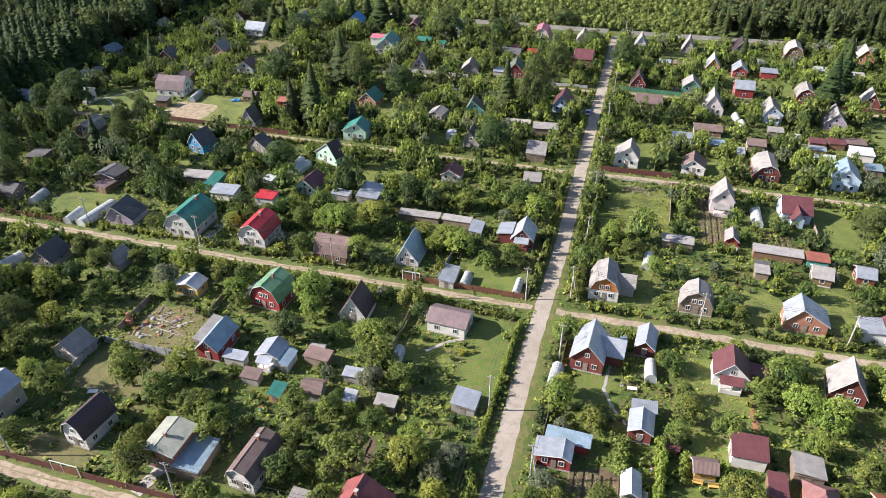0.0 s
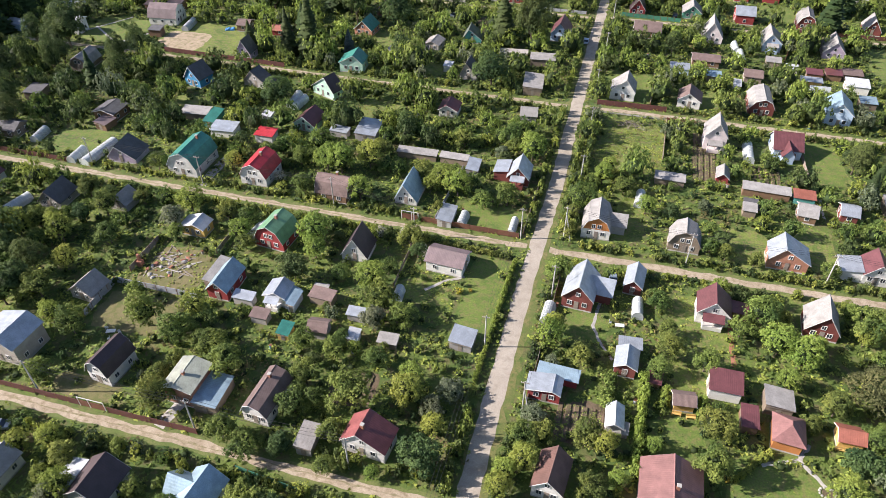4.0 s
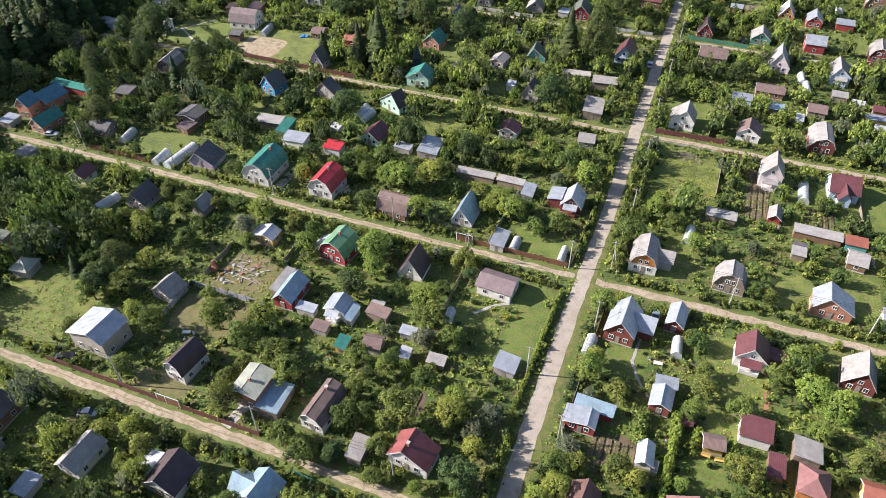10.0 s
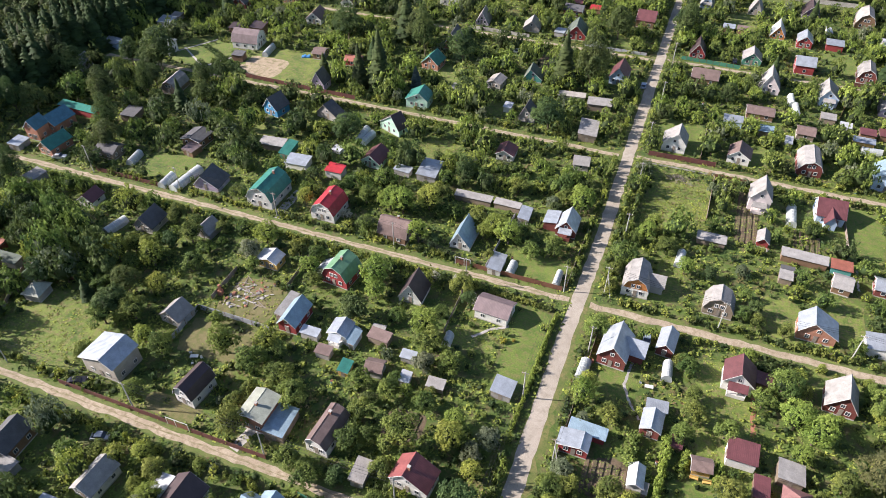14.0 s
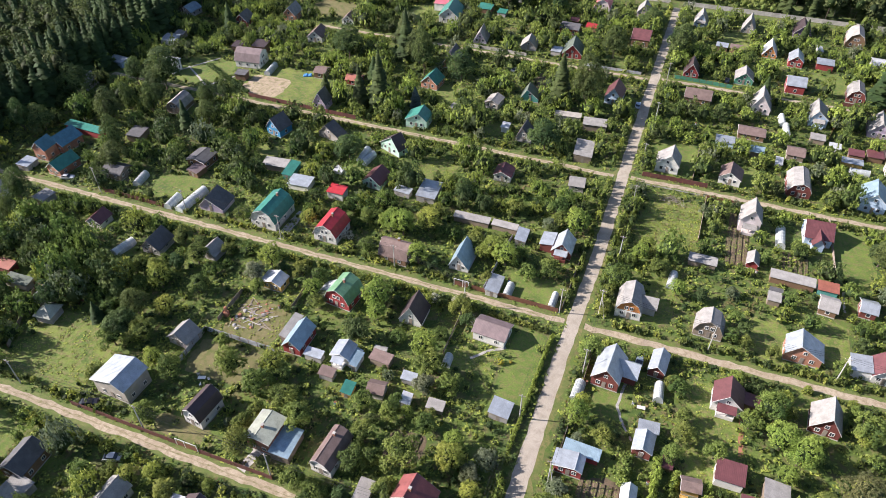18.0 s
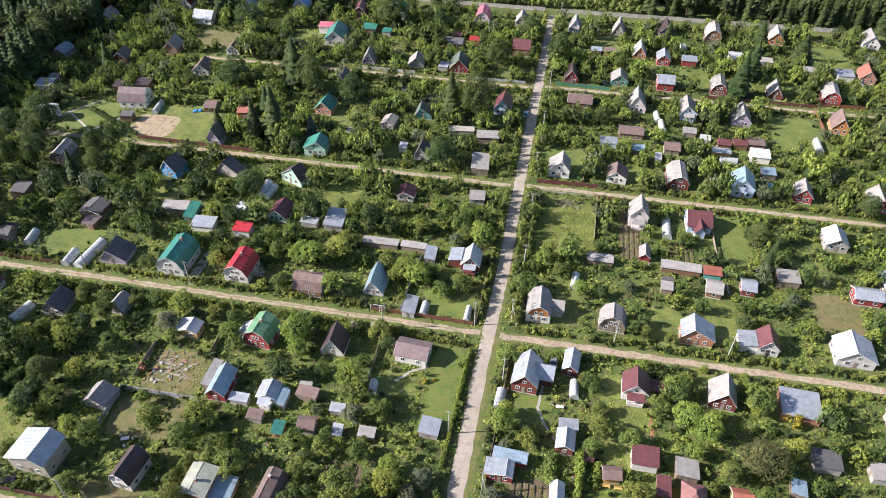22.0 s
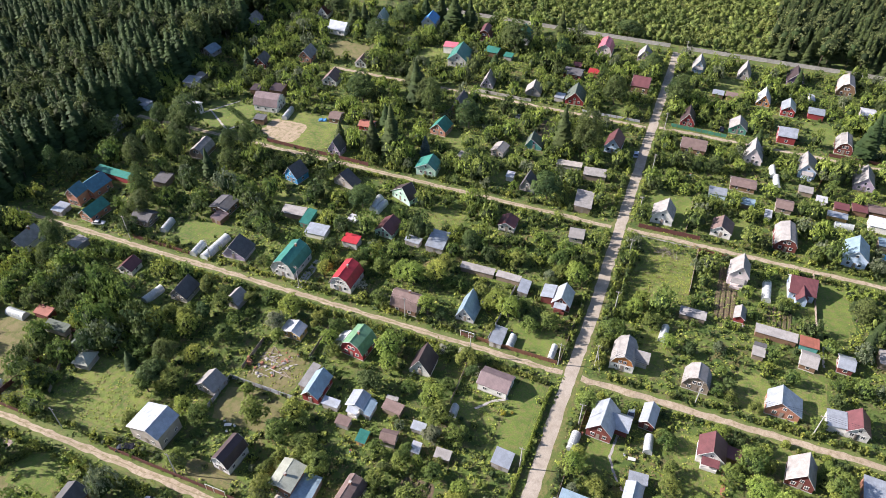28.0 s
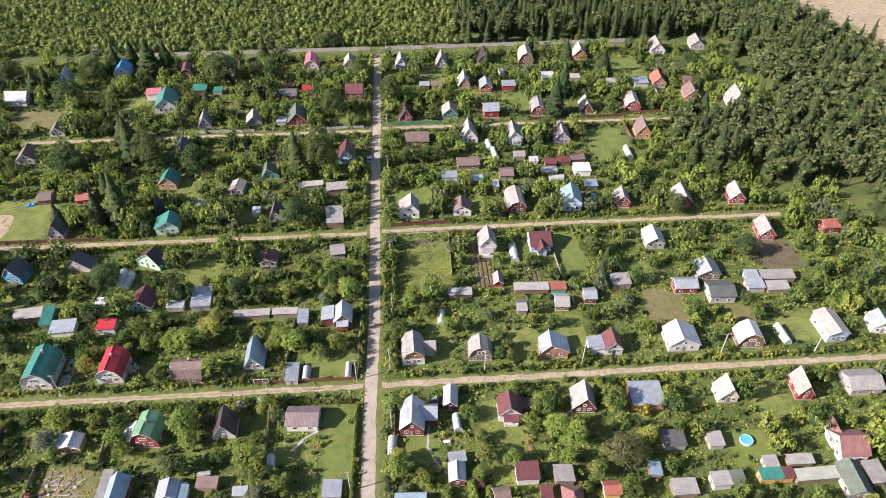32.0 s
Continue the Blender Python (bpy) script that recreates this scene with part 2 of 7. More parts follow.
# ---- building blocks ----
def mesh_of(name, verts, faces, mat, smooth=False):
    me = bpy.data.meshes.new(name)
    me.from_pydata([tuple(v) for v in verts], [], faces)
    me.materials.append(mat)
    if smooth:
        me.polygons.foreach_set("use_smooth", [True] * len(me.polygons))
    me.update()
    return me


def thing(name, x, y, z=0.0, rz=0.0, label="", category="", group="", kind=""):
    ob = new(name)
    ob.empty_display_size = 0.3
    ob.matrix_basis = pose(x, y, z, 0, 0, rz)
    return tagged(ob, label, category, group, kind)


def part(name, me, parent, label="", m=None):
    ob = new(name, me)
    ob.parent = parent
    if m is not None:
        ob.matrix_basis = m
    return tagged(ob, label)


def prism(loop, a, b, axis=1):
    """A solid from a loop of points in a plane, pushed from a to b along an axis (0, 1 or 2)."""
    n = len(loop)
    put = {0: lambda p, d: (d, p[0], p[1]), 1: lambda p, d: (p[0], d, p[1]), 2: lambda p, d: (p[0], p[1], d)}[axis]
    v = [put(p, a) for p in loop] + [put(p, b) for p in loop]
    f = [tuple(range(n))[::-1], tuple(range(n, 2 * n))] + [(i, (i + 1) % n, n + (i + 1) % n, n + i) for i in range(n)]
    return v, f


def box(x0, x1, y0, y1, z0, z1):
    return prism([(x0, z0), (x1, z0), (x1, z1), (x0, z1)], y0, y1, 1)


def joined(*solids):
    v, f = [], []
    for sv, sf in solids:
        k = len(v)
        v += sv
        f += [tuple(i + k for i in q) for q in sf]
    return v, f


def soft_box(x0, x1, y0, y1, z0, z1, r=0.03):
    """A box with chamfered upright and top edges."""
    lo = [(x0 + r, y0), (x1 - r, y0), (x1, y0 + r), (x1, y1 - r), (x1 - r, y1), (x0 + r, y1), (x0, y1 - r), (x0, y0 + r)]
    cx, cy = (x0 + x1) / 2, (y0 + y1) / 2
    v = [(x, y, z0) for x, y in lo] + [(x, y, z1 - r) for x, y in lo]
    v += [(cx + (x - cx) * (1 - 2 * r / max(x1 - x0, 4 * r)), cy + (y - cy) * (1 - 2 * r / max(y1 - y0, 4 * r)), z1) for x, y in lo]
    f = [tuple(range(7, -1, -1)), tuple(range(16, 24))]
    for k in (0, 8):
        f += [(k + i, k + (i + 1) % 8, k + 8 + (i + 1) % 8, k + 8 + i) for i in range(8)]
    return v, f


def tube(points, r, n=6, r1=None):
    """A tapered tube along a line of points."""
    v, f = [], []
    pts = [Vector(p) for p in points]
    for i, p in enumerate(pts):
        d = (pts[min(i + 1, len(pts) - 1)] - pts[max(i - 1, 0)]).normalized()
        a = d.orthogonal().normalized()
        b = d.cross(a)
        q = r + ((r1 if r1 is not None else r) - r) * i / (len(pts) - 1)
        v += [tuple(p + (a * math.cos(k * 2 * math.pi / n) + b * math.sin(k * 2 * math.pi / n)) * q) for k in range(n)]
    for i in range(len(pts) - 1):
        f += [(i * n + k, i * n + (k + 1) % n, i * n + n + (k + 1) % n, i * n + n + k) for k in range(n)]
    f += [tuple(range(n))[::-1], tuple(range((len(pts) - 1) * n, len(pts) * n))]
    return v, f


SHARED = {}


def shared(key, make):
    if key not in SHARED:
        SHARED[key] = make()
    return SHARED[key]


# ---- ground, road and lanes ----
def sheet(name, verts, faces, mat, label, category, kind="structure"):
    return tagged(new(name, mesh_of(name, verts, faces, mat)), label, category, "", kind)


def ribbon(name, pts, width, z, mat, label, category, rough=0.25, step=2.0, seed=1):
    """A strip of ground along a line, with an uneven edge."""
    rng = random.Random(seed)
    v, f = [], []
    line = []
    for (x0, y0), (x1, y1) in zip(pts, pts[1:]):
        n = max(1, int(math.hypot(x1 - x0, y1 - y0) / step))
        line += [(x0 + (x1 - x0) * i / n, y0 + (y1 - y0) * i / n) for i in range(n)]
    line.append(pts[-1])
    for i, (x, y) in enumerate(line):
        a, b = line[max(i - 1, 0)], line[min(i + 1, len(line) - 1)]
        d = Vector((b[0] - a[0], b[1] - a[1])).normalized()
        nx, ny = -d.y, d.x
        l = width / 2 + rng.uniform(-rough, rough)
        r = width / 2 + rng.uniform(-rough, rough)
        v += [(x + nx * l, y + ny * l, z), (x, y, z + 0.02), (x - nx * r, y - ny * r, z)]
    for i in range(len(line) - 1):
        k = 3 * i
        f += [(k + 1, k, k + 3, k + 4), (k + 2, k + 1, k + 4, k + 5)]
    return sheet(name, v, f, mat, label, category)


def patch(name, x0, x1, y0, y1, z, mat, label, category="lawn", turn=0.0, seed=0):
    """A piece of open ground with a wavering outline."""
    rng = random.Random(seed + int(x0 * 7 + y0 * 13))
    cx, cy, hx, hy = (x0 + x1) / 2, (y0 + y1) / 2, (x1 - x0) / 2, (y1 - y0) / 2
    pts = []
    for i in range(28):
        a = 2 * math.pi * i / 28
        c, s = math.cos(a), math.sin(a)
        k = 1 / max(abs(c), abs(s)) ** 0.75 * rng.uniform(0.9, 1.06)
        px, py = c * hx * k, s * hy * k
        ca, sa = math.cos(radians(turn)), math.sin(radians(turn))
        pts.append((cx + px * ca - py * sa, cy + px * sa + py * ca, z))
    OPEN.append((cx, cy, hx, hy, radians(turn)))
    return sheet(name, pts, [tuple(range(28))], mat, label, category)


OPEN = []      # open ground, kept free of trees
SOLID = []     # footprints of buildings, kept free of trees
n, e = 60, 1500.0
gv = [(-e + 2 * e * i / n, -e + 2 * e * j / n, 0.0) for j in range(n + 1) for i in range(n + 1)]
gf = [(j * (n + 1) + i, j * (n + 1) + i + 1, (j + 1) * (n + 1) + i + 1, (j + 1) * (n + 1) + i) for j in range(n) for i in range(n)]
sheet("ground", gv, gf, M["ground"], "rough green grass and weeds over the settlement", "ground")
ribbon("verge", [(-2.5, -135), (-1.4, 24), (-1.1, 109), (-0.2, 209)], 5.0, 0.012, M["verge"], "dry yellow-green grass verge along the road", "verge", 0.8)
ribbon("road", [(-2.8, -135), (-2.3, -14), (-1.1, 26), (-0.9, 109), (0.0, 209)], 3.5, 0.03, M["road"], "pale worn asphalt road through the settlement", "road", 0.18)
LANES = [("lane_first", -64.6, -208, -6, 2.5), ("lane_second", 0.3, -208, -4, 2.4), ("lane_third", 0.3, 1.0, 181, 2.6), ("lane_fourth", 66.5, -199, -3.8, 2.5),
         ("lane_fifth", 67.4, 1.4, 145, 2.5), ("lane_sixth", 134.7, -145, -3.1, 2.6), ("lane_seventh", 136.4, 1.9, 151, 2.6)]
for i, (nm, y, xa, xb, wd) in enumerate(LANES):
    mid = (xa + xb) / 2
    ribbon(nm + "_verge", [(xa, y), (mid, y + 0.3), (xb, y)], wd * 0.8 + 1.2, 0.008, M["verge_green"], "grassy edge of a dirt lane", "verge", 0.6, seed=i)
    ribbon(nm, [(xa, y), (mid, y + 0.3), (xb, y)], wd * (0.75 if i in (0, 2) else 0.7), 0.022, M["dirt"], "sandy dirt lane between garden plots", "lane", 0.3, seed=i + 20)
    if i in (0, 1, 3):
        ribbon(nm + "_grass", [(xa, y), (mid, y + 0.3), (xb - 6 if xb < 0 else xb, y)], 0.36, 0.05, M["dirt_grass"], "strip of grass between the wheel ruts", "grass", 0.25, 1.4, seed=i + 40)


# ---- houses ----
HALF = {}      # half the width of each house, by name


def window(parent, w, h, m, panes=2):
    """A framed window, its outer face along local -y."""
    def make():
        t, q = 0.08, 0.03
        xs, zs = [-w / 2, -w / 2 + t], [0, t, h - t, h]
        for k in range(1, panes):
            xs += [-w / 2 + w * k / panes - q, -w / 2 + w * k / panes + q]
        xs += [w / 2 - t, w / 2]
        cells = [(i, j) for i in range(len(xs) - 1) for j in range(3) if j != 1 or i % 2 == 0]
        nz, k0 = 4, len(xs) * 4
        v = [(x, -0.06, z) for x in xs for z in zs] + [(x, 0.04, z) for x in xs for z in zs]
        f, edge = [], {}
        for i, j in cells:
            c = (i * nz + j, (i + 1) * nz + j, (i + 1) * nz + j + 1, i * nz + j + 1)
            f += [c, tuple(k0 + e for e in c[::-1])]
            for e in zip(c, c[1:] + c[:1]):
                edge[e] = 1
        inner = [e for e in edge if e[::-1] not in edge]
        f += [(p1, p0, p0 + k0, p1 + k0) for p0, p1 in inner]
        ps = [mesh_of("pane", *box(xs[1 + 2 * k] - 0.01, xs[2 + 2 * k] + 0.01, -0.02, 0.0, t - 0.01, h - t + 0.01), M["glass"]) for k in range(panes)]
        return mesh_of("window_frame", v, f, M["trim"]), ps
    fr, ps = shared(("win", w, h, panes), make)
    ob = part("window", fr, parent, "", m)
    for p in ps:
        part("pane", p, ob)
    return ob


def profile(kind, w, ze, zr):
    """Half roof line from the eave to the ridge, in (distance from the middle, height)."""
    h = w / 2
    if kind == "gambrel":
        return [(h, ze), (h * 0.66, ze + (zr - ze) * 0.66), (0, zr)]
    return [(h, ze), (0, zr)]


def house(name, x, y, rz, w, l, ze, zr, kind, roof, wall, label, gable=None, chimney=False, porch=False, group="houses of the settlement", category="house", windows=True, over=0.35, shift=0.0):
    """A small house: its ridge runs along local y, its gables face -y and +y; shift moves the ridge off the middle."""
    w, l = w * 0.95, l * 0.95
    ob = thing(name, x, y, 0, rz, label, category, group)
    SOLID.append((x, y, w / 2 + 0.8, l / 2 + 0.8, radians(rz)))
    pr = profile(kind, w, ze, zr)
    hw = w / 2
    HALF[ob.name] = hw

    def across(side, d):
        return side * d + shift * (1 - d / hw)
    mw, mr = WALLS[wall], ROOFS[roof]
    mg = WALLS[gable] if gable else mw
    if ze > 0.8:
        part("foundation", mesh_of("foundation", *box(-hw - 0.04, hw + 0.04, -l / 2 - 0.04, l / 2 + 0.04, -0.3, 0.3), M["slab"]), ob, "grey concrete foundation")
    split = ze if ze > 1.6 else min(2.3, zr * 0.42)
    if ze > 1.6:
        part("wall", mesh_of("wall", *box(-hw, hw, -l / 2, l / 2, 0.3, ze), mw), ob)
        loop = [(-hw, ze)] + [(hw, ze)] + [(across(1, d), z) for d, z in pr[1:]] + [(across(-1, d), z) for d, z in pr[1:-1]][::-1]
    else:
        loop = [(-hw, 0.1), (hw, 0.1), (hw, ze)] + [(across(1, d), z) for d, z in pr[1:]] + [(across(-1, d), z) for d, z in pr[:-1]][::-1]
    loop = [(d * 0.995, z - 0.02 if z > ze else z) for d, z in loop]
    if kind != "hip":
        part("gable", mesh_of("gable", *prism(loop, -l / 2, l / 2), mg), ob, (wall if not gable else gable) + " painted gable walls under the roof")
    if kind == "hip":
        o, d = over + 0.1, max(0.15, (l - w) / 2)
        zz = ze - 0.12
        base = [(-hw - o, -l / 2 - o, zz), (hw + o, -l / 2 - o, zz), (hw + o, l / 2 + o, zz), (-hw - o, l / 2 + o, zz)]
        top = [(0, -d, zr), (0, d, zr)]
        for ids in ((0, 1, 4), (1, 2, 5, 4), (2, 3, 5), (3, 0, 4, 5)):
            pts = [(base + top)[i] for i in ids]
            n_ = len(pts)
            low = [(q[0], q[1], q[2] - 0.1) for q in pts]
            part("roof_slope", mesh_of("roof_slope", pts + low, [tuple(range(n_)), tuple(range(2 * n_ - 1, n_ - 1, -1))] + [(i, n_ + i, n_ + (i + 1) % n_, (i + 1) % n_) for i in range(n_)], mr), ob)
        part("ridge_cap", mesh_of("ridge_cap", *tube([(0, -d - 0.05, zr + 0.02), (0, d + 0.05, zr + 0.02)], 0.09, 5), mr), ob)
        return ob
    # roof: slabs with thickness that overhang eaves and gables
    tk = 0.10
    pts = list(pr)
    (d0, z0), (d1, z1) = pts[0], pts[1]
    s = math.hypot(d1 - d0, z1 - z0)
    pts[0] = (d0 + (d0 - d1) / s * over, z0 + (z0 - z1) / s * over)
    for side in (1, -1):
        for (da, za), (db, zb) in zip(pts, pts[1:]):
            a_, b_ = across(side, da), across(side, db)
            lo = [(a_, za), (b_, zb), (b_, zb + tk), (a_, za + tk)]
            v, f = prism(lo, -l / 2 - over, l / 2 + over)
            if side < 0:
                f = [q[::-1] for q in f]
            part("roof_slope", mesh_of("roof_slope", v, f, mr), ob)
    part("ridge_cap", mesh_of("ridge_cap", *prism([(shift - 0.16, zr + 0.03), (shift + 0.16, zr + 0.03), (shift, zr + 0.17)], -l / 2 - over - 0.02, l / 2 + over + 0.02), mr), ob)
    for s_ in (-1, 1):
        strips = []
        for side in (1, -1):
            for (da, za), (db, zb) in zip(pts, pts[1:]):
                yy = s_ * (l / 2 + over)
                a_, b_ = across(side, da), across(side, db)
                strips.append(prism([(a_, za - 0.12), (b_, zb - 0.12), (b_, zb + 0.03), (a_, za + 0.03)], min(yy, yy + s_ * 0.05), max(yy, yy + s_ * 0.05)))
        part("bargeboard", mesh_of("bargeboard", *joined(*strips), M["trim"] if wall not in ("log", "grey") else M["wood"]), ob, "board along the gable edge")
    rng = random.Random(int(x * 31 + y * 17))
    np_ = 2 if y < 24 else 1
    if windows and w > 3.4:
        for s_ in (-1, 1) if y < 0 or abs(math.sin(radians(rz))) > 0.5 else (-1,):
            turn = 0 if s_ < 0 else 180
            yy = s_ * (l / 2 + 0.03)
            low = ze if ze > 1.6 else split
            if low > 2.0:
                for dx in ((-0.24, 0.24) if w > 4.5 else (0.0,)):
                    window(ob, 1.0, 1.15, pose(dx * w, yy, 0.95 if low < 2.6 else 1.1, 0, 0, turn), np_)
            if zr - ze > 2.0:
                zz = max(ze, 2.2) + 0.35
                if kind == "gambrel" and w > 5:
                    for dx in (-0.62, 0.62):
                        window(ob, 0.9, 1.1, pose(dx, yy, zz, 0, 0, turn), np_)
                else:
                    window(ob, 0.9, 1.0, pose(0, yy, zz, 0, 0, turn), np_)
        if ze > 2.0:
            for s_ in (-1, 1):
                k = max(1, int(l / 3.2))
                for i in range(k):
                    window(ob, 1.0, 1.1, pose(s_ * (hw + 0.03), -l / 2 + l * (i + 0.5) / k, 0.95, 0, 0, 90 * s_), np_)
        dr = part("door", mesh_of("door", *box(-0.42, 0.42, -0.06, 0.02, 0.3, 2.2), M["wood"]), ob, "plain wooden door", pose(rng.choice((-1, 1)) * 0.02 * w, -l / 2 - 0.03, 0))
        part("handle", shared("handle", lambda: mesh_of("handle", *box(0.28, 0.36, -0.1, -0.06, 1.2, 1.26), M["rust"])), dr)
    if chimney:
        cy = rng.uniform(-0.2, 0.25) * l
        ch = part("chimney", shared("chimney", lambda: mesh_of("chimney", *soft_box(-0.26, 0.26, -0.26, 0.26, -1.2, 0.75), M["brick"])), ob, "square brick chimney", pose(w * 0.06 + shift, cy, zr))
        part("chimney_cap", shared("ccap", lambda: mesh_of("chimney_cap", *soft_box(-0.33, 0.33, -0.33, 0.33, 0.75, 0.85), M["slab"])), ch)
    if porch:
        pz = min(ze, 2.5) if ze > 1.6 else 2.3
        pd = 1.8
        p = part("porch", mesh_of("porch", *joined(box(-w * 0.3, w * 0.3, -l / 2 - pd, -l / 2 - 0.1, 0.15, 1.1), *[box(q - 0.06, q + 0.06, -l / 2 - pd, -l / 2 - pd + 0.12, 1.1, pz) for q in (-w * 0.3 + 0.06, 0.0, w * 0.3 - 0.06)]), mw), ob)
        part("porch_roof", mesh_of("porch_roof", *prism([(-l / 2 - pd - 0.25, pz), (-l / 2 - 0.06, pz + 0.55), (-l / 2 - 0.06, pz + 0.63), (-l / 2 - pd - 0.25, pz + 0.08)], -w * 0.3 - 0.2, w * 0.3 + 0.2, 0), mr), p)
    return ob


def wing(ob, side, y0, y1, reach, ze, zr, roof, wall):
    """A cross wing of a house along local x, from the middle out to reach on one side, its ridge at zr."""
    x1 = side * reach
    ym, lo, hi = (y0 + y1) / 2, min(0, x1), max(0, x1)
    part("wing_wall", mesh_of("wing_wall", *prism([(y0, 0.0), (y1, 0.0), (y1, ze), (ym, zr - 0.03), (y0, ze)], lo, hi, 0), WALLS[wall]), ob)
    lo, hi = (lo - 0.35, hi) if side < 0 else (lo, hi + 0.35)
    for ya, sg in ((y0, -1), (y1, 1)):
        sl = (zr - ze) / (abs(ya - ym) + 1e-6)
        ye, zz = ya + sg * 0.35, ze - 0.35 * sl
        v, f = prism([(ye, zz), (ym, zr), (ym, zr + 0.1), (ye, zz + 0.1)], lo, hi, 0)
        part("wing_roof", mesh_of("wing_roof", v, f if sg > 0 else [q[::-1] for q in f], ROOFS[roof]), ob)
    return ob


def lean_to(ob, side, y0, y1, w, z0, z1, roof, wall):
    """A low lean-to along one side of a house; z1 where it meets the wall, z0 at its outer edge; w counts from the wall out."""
    hw = HALF[ob.name]
    a, b = side * (hw + 0.02), side * (hw + w)
    part("lean_to_wall", mesh_of("lean_to_wall", *prism([(a, 0.0), (b, 0.0), (b, z0), (a, z1)], y0, y1), WALLS[wall]), ob)
    c = side * (hw + w + 0.3)
    d = (z1 - z0) / w * 0.3
    part("lean_to_roof", mesh_of("lean_to_roof", *prism([(a, z1 + 0.02), (c, z0 - d + 0.02), (c, z0 - d + 0.1), (a, z1 + 0.1)], y0 - 0.25, y1 + 0.25), ROOFS[roof]), ob)
    return ob


def shed(x, y, rz, w, l, h, roof, wall, label="", drop=0.35, name="garden_shed", group="garden sheds", category="shed"):
    """A small shed with one sloping sheet roof, its ridge line along local y, falling to +x."""
    w, l = w * 0.92, l * 0.94
    ob = thing(name, x, y, 0, rz, label or "small %s shed with a %s roof" % ({"log": "weathered board", "grey": "grey board"}.get(wall, wall), WORD[roof]), category, group)
    SOLID.append((x, y, w / 2 + 0.4, l / 2 + 0.4, radians(rz)))
    hw = w / 2
    part("wall", mesh_of("wall", *prism([(-hw, 0), (hw, 0), (hw, h - drop), (-hw, h)], -l / 2, l / 2), WALLS[wall]), ob)
    v, f = prism([(-hw - 0.25, h + 0.03), (hw + 0.25, h - drop - 0.03), (hw + 0.25, h - drop + 0.04), (-hw - 0.25, h + 0.1)], -l / 2 - 0.25, l / 2 + 0.25)
    part("roof", mesh_of("roof", v, [q[::-1] for q in f], ROOFS[roof]), ob)
    part("door", shared("sdoor", lambda: mesh_of("door", *box(-0.4, 0.4, -0.05, 0.0, 0.05, 1.8), M["wood"])), ob, "plank door", pose(0, -l / 2 - 0.005, 0))
    for s_ in (-1, 1):
        part("fascia", mesh_of("fascia", *box(-hw - 0.24, hw + 0.24, min(s_ * (l / 2 + 0.25), s_ * (l / 2 + 0.29)), max(s_ * (l / 2 + 0.25), s_ * (l / 2 + 0.29)), h - drop - 0.12, h - drop + 0.0), M["wood"]), ob)
    return ob


def greenhouse(x, y, rz, w, l, h=2.0, label="arched greenhouse of milky plastic film"):
    """An arched garden greenhouse: film over hoops."""
    ob = thing("greenhouse", x, y, 0, rz, label, "greenhouse", "greenhouses")
    SOLID.append((x, y, w / 2 + 0.3, l / 2 + 0.3, radians(rz)))
    k = 9
    arc = [(-w / 2 * math.cos(math.pi * i / k), h * (0.25 + 0.75 * math.sin(math.pi * i / k)) if 0 < i < k else 0) for i in range(k + 1)]
    part("cover", mesh_of("cover", *prism(arc, -l / 2, l / 2), M["plastic"]), ob)
    for i in range(int(l / 1.2) + 1):
        yy = -l / 2 + i * l / int(l / 1.2)
        part("hoop", mesh_of("hoop", *tube([(a * 1.012, yy, b * 1.012) for a, b in arc], 0.035, 4), M["trim"]), ob)
    return ob


# ---- buildings, plot by plot ----
house("house", -92.9, 10.5, -0, 8.4, 11.0, 2.9, 6.8, "gambrel", "teal", "white", "mansard-roofed white painted house with a "+WORD["teal"]+" roof", chimney=True, shift=0.4)
house("house", -73.5, 10.2, -1, 7.4, 8.6, 2.8, 6.2, "gambrel", "red", "white", "mansard-roofed white painted house with a "+WORD["red"]+" roof", chimney=True)
shed(-80.1, 26.4, -89, 4.0, 5.3, 2.9, "red", "white")
house("house", -52.3, 7.5, 89, 6.2, 8.1, 2.4, 5.9, "gambrel", "brown", "brown", "mansard-roofed brown painted house with a "+WORD["brown"]+" roof", chimney=True)
house("house", -34.8, 12.2, 0, 5.7, 8.2, 1.5, 5.5, "gable", "blue", "white", "steep A-frame white painted house with a "+WORD["blue"]+" roof", shift=-0.4)
lean_to(house("house", -10.4, 25.7, -0, 5.5, 6.4, 2.6, 5.5, "gable", "silver", "darkred", "gabled darkred painted house with a "+WORD["silver"]+" roof", porch=True), -1, -1.8, 3.4, 3.6, 2.5, 3.1, "silver", "darkred")
house("house", -35.9, 53.7, 1, 5.6, 5.4, 2.4, 3.8, "gable", "maroon", "white", "gabled white painted house with a "+WORD["maroon"]+" roof", shift=-0.3)
house("house", -74.2, 55.3, -23, 9.3, 4.1, 2.6, 6.6, "gable", "black", "mint", "gabled mint painted house with a "+WORD["black"]+" roof", shift=1.2)
house("house", -72.0, 37.0, -5, 6.5, 7.2, 2.2, 4.5, "gable", "maroon", "mint", "gabled mint painted house with a "+WORD["maroon"]+" roof")
house("house", -97.0, 55.7, -11, 9.2, 4.3, 1.7, 5.2, "gable", "dark", "grey", "steep A-frame grey painted house with a "+WORD["dark"]+" roof", shift=-1.1)
house("house", -115.5, 52.0, -13, 6.3, 6.1, 2.9, 6.5, "gable", "dark", "blue", "gabled blue painted house with a "+WORD["dark"]+" roof", shift=-0.4)
shed(-54.3, 36.6, 4, 6.0, 8.9, 2.6, "silver", "grey")
shed(-61.8, 34.0, -95, 2.5, 5.2, 2.2, "silver", "grey")
shed(-38.0, 28.8, -89, 2.3, 11.0, 2.2, "slate", "log")
shed(-28.1, 28.9, -91, 2.1, 7.6, 2.2, "slate", "log")
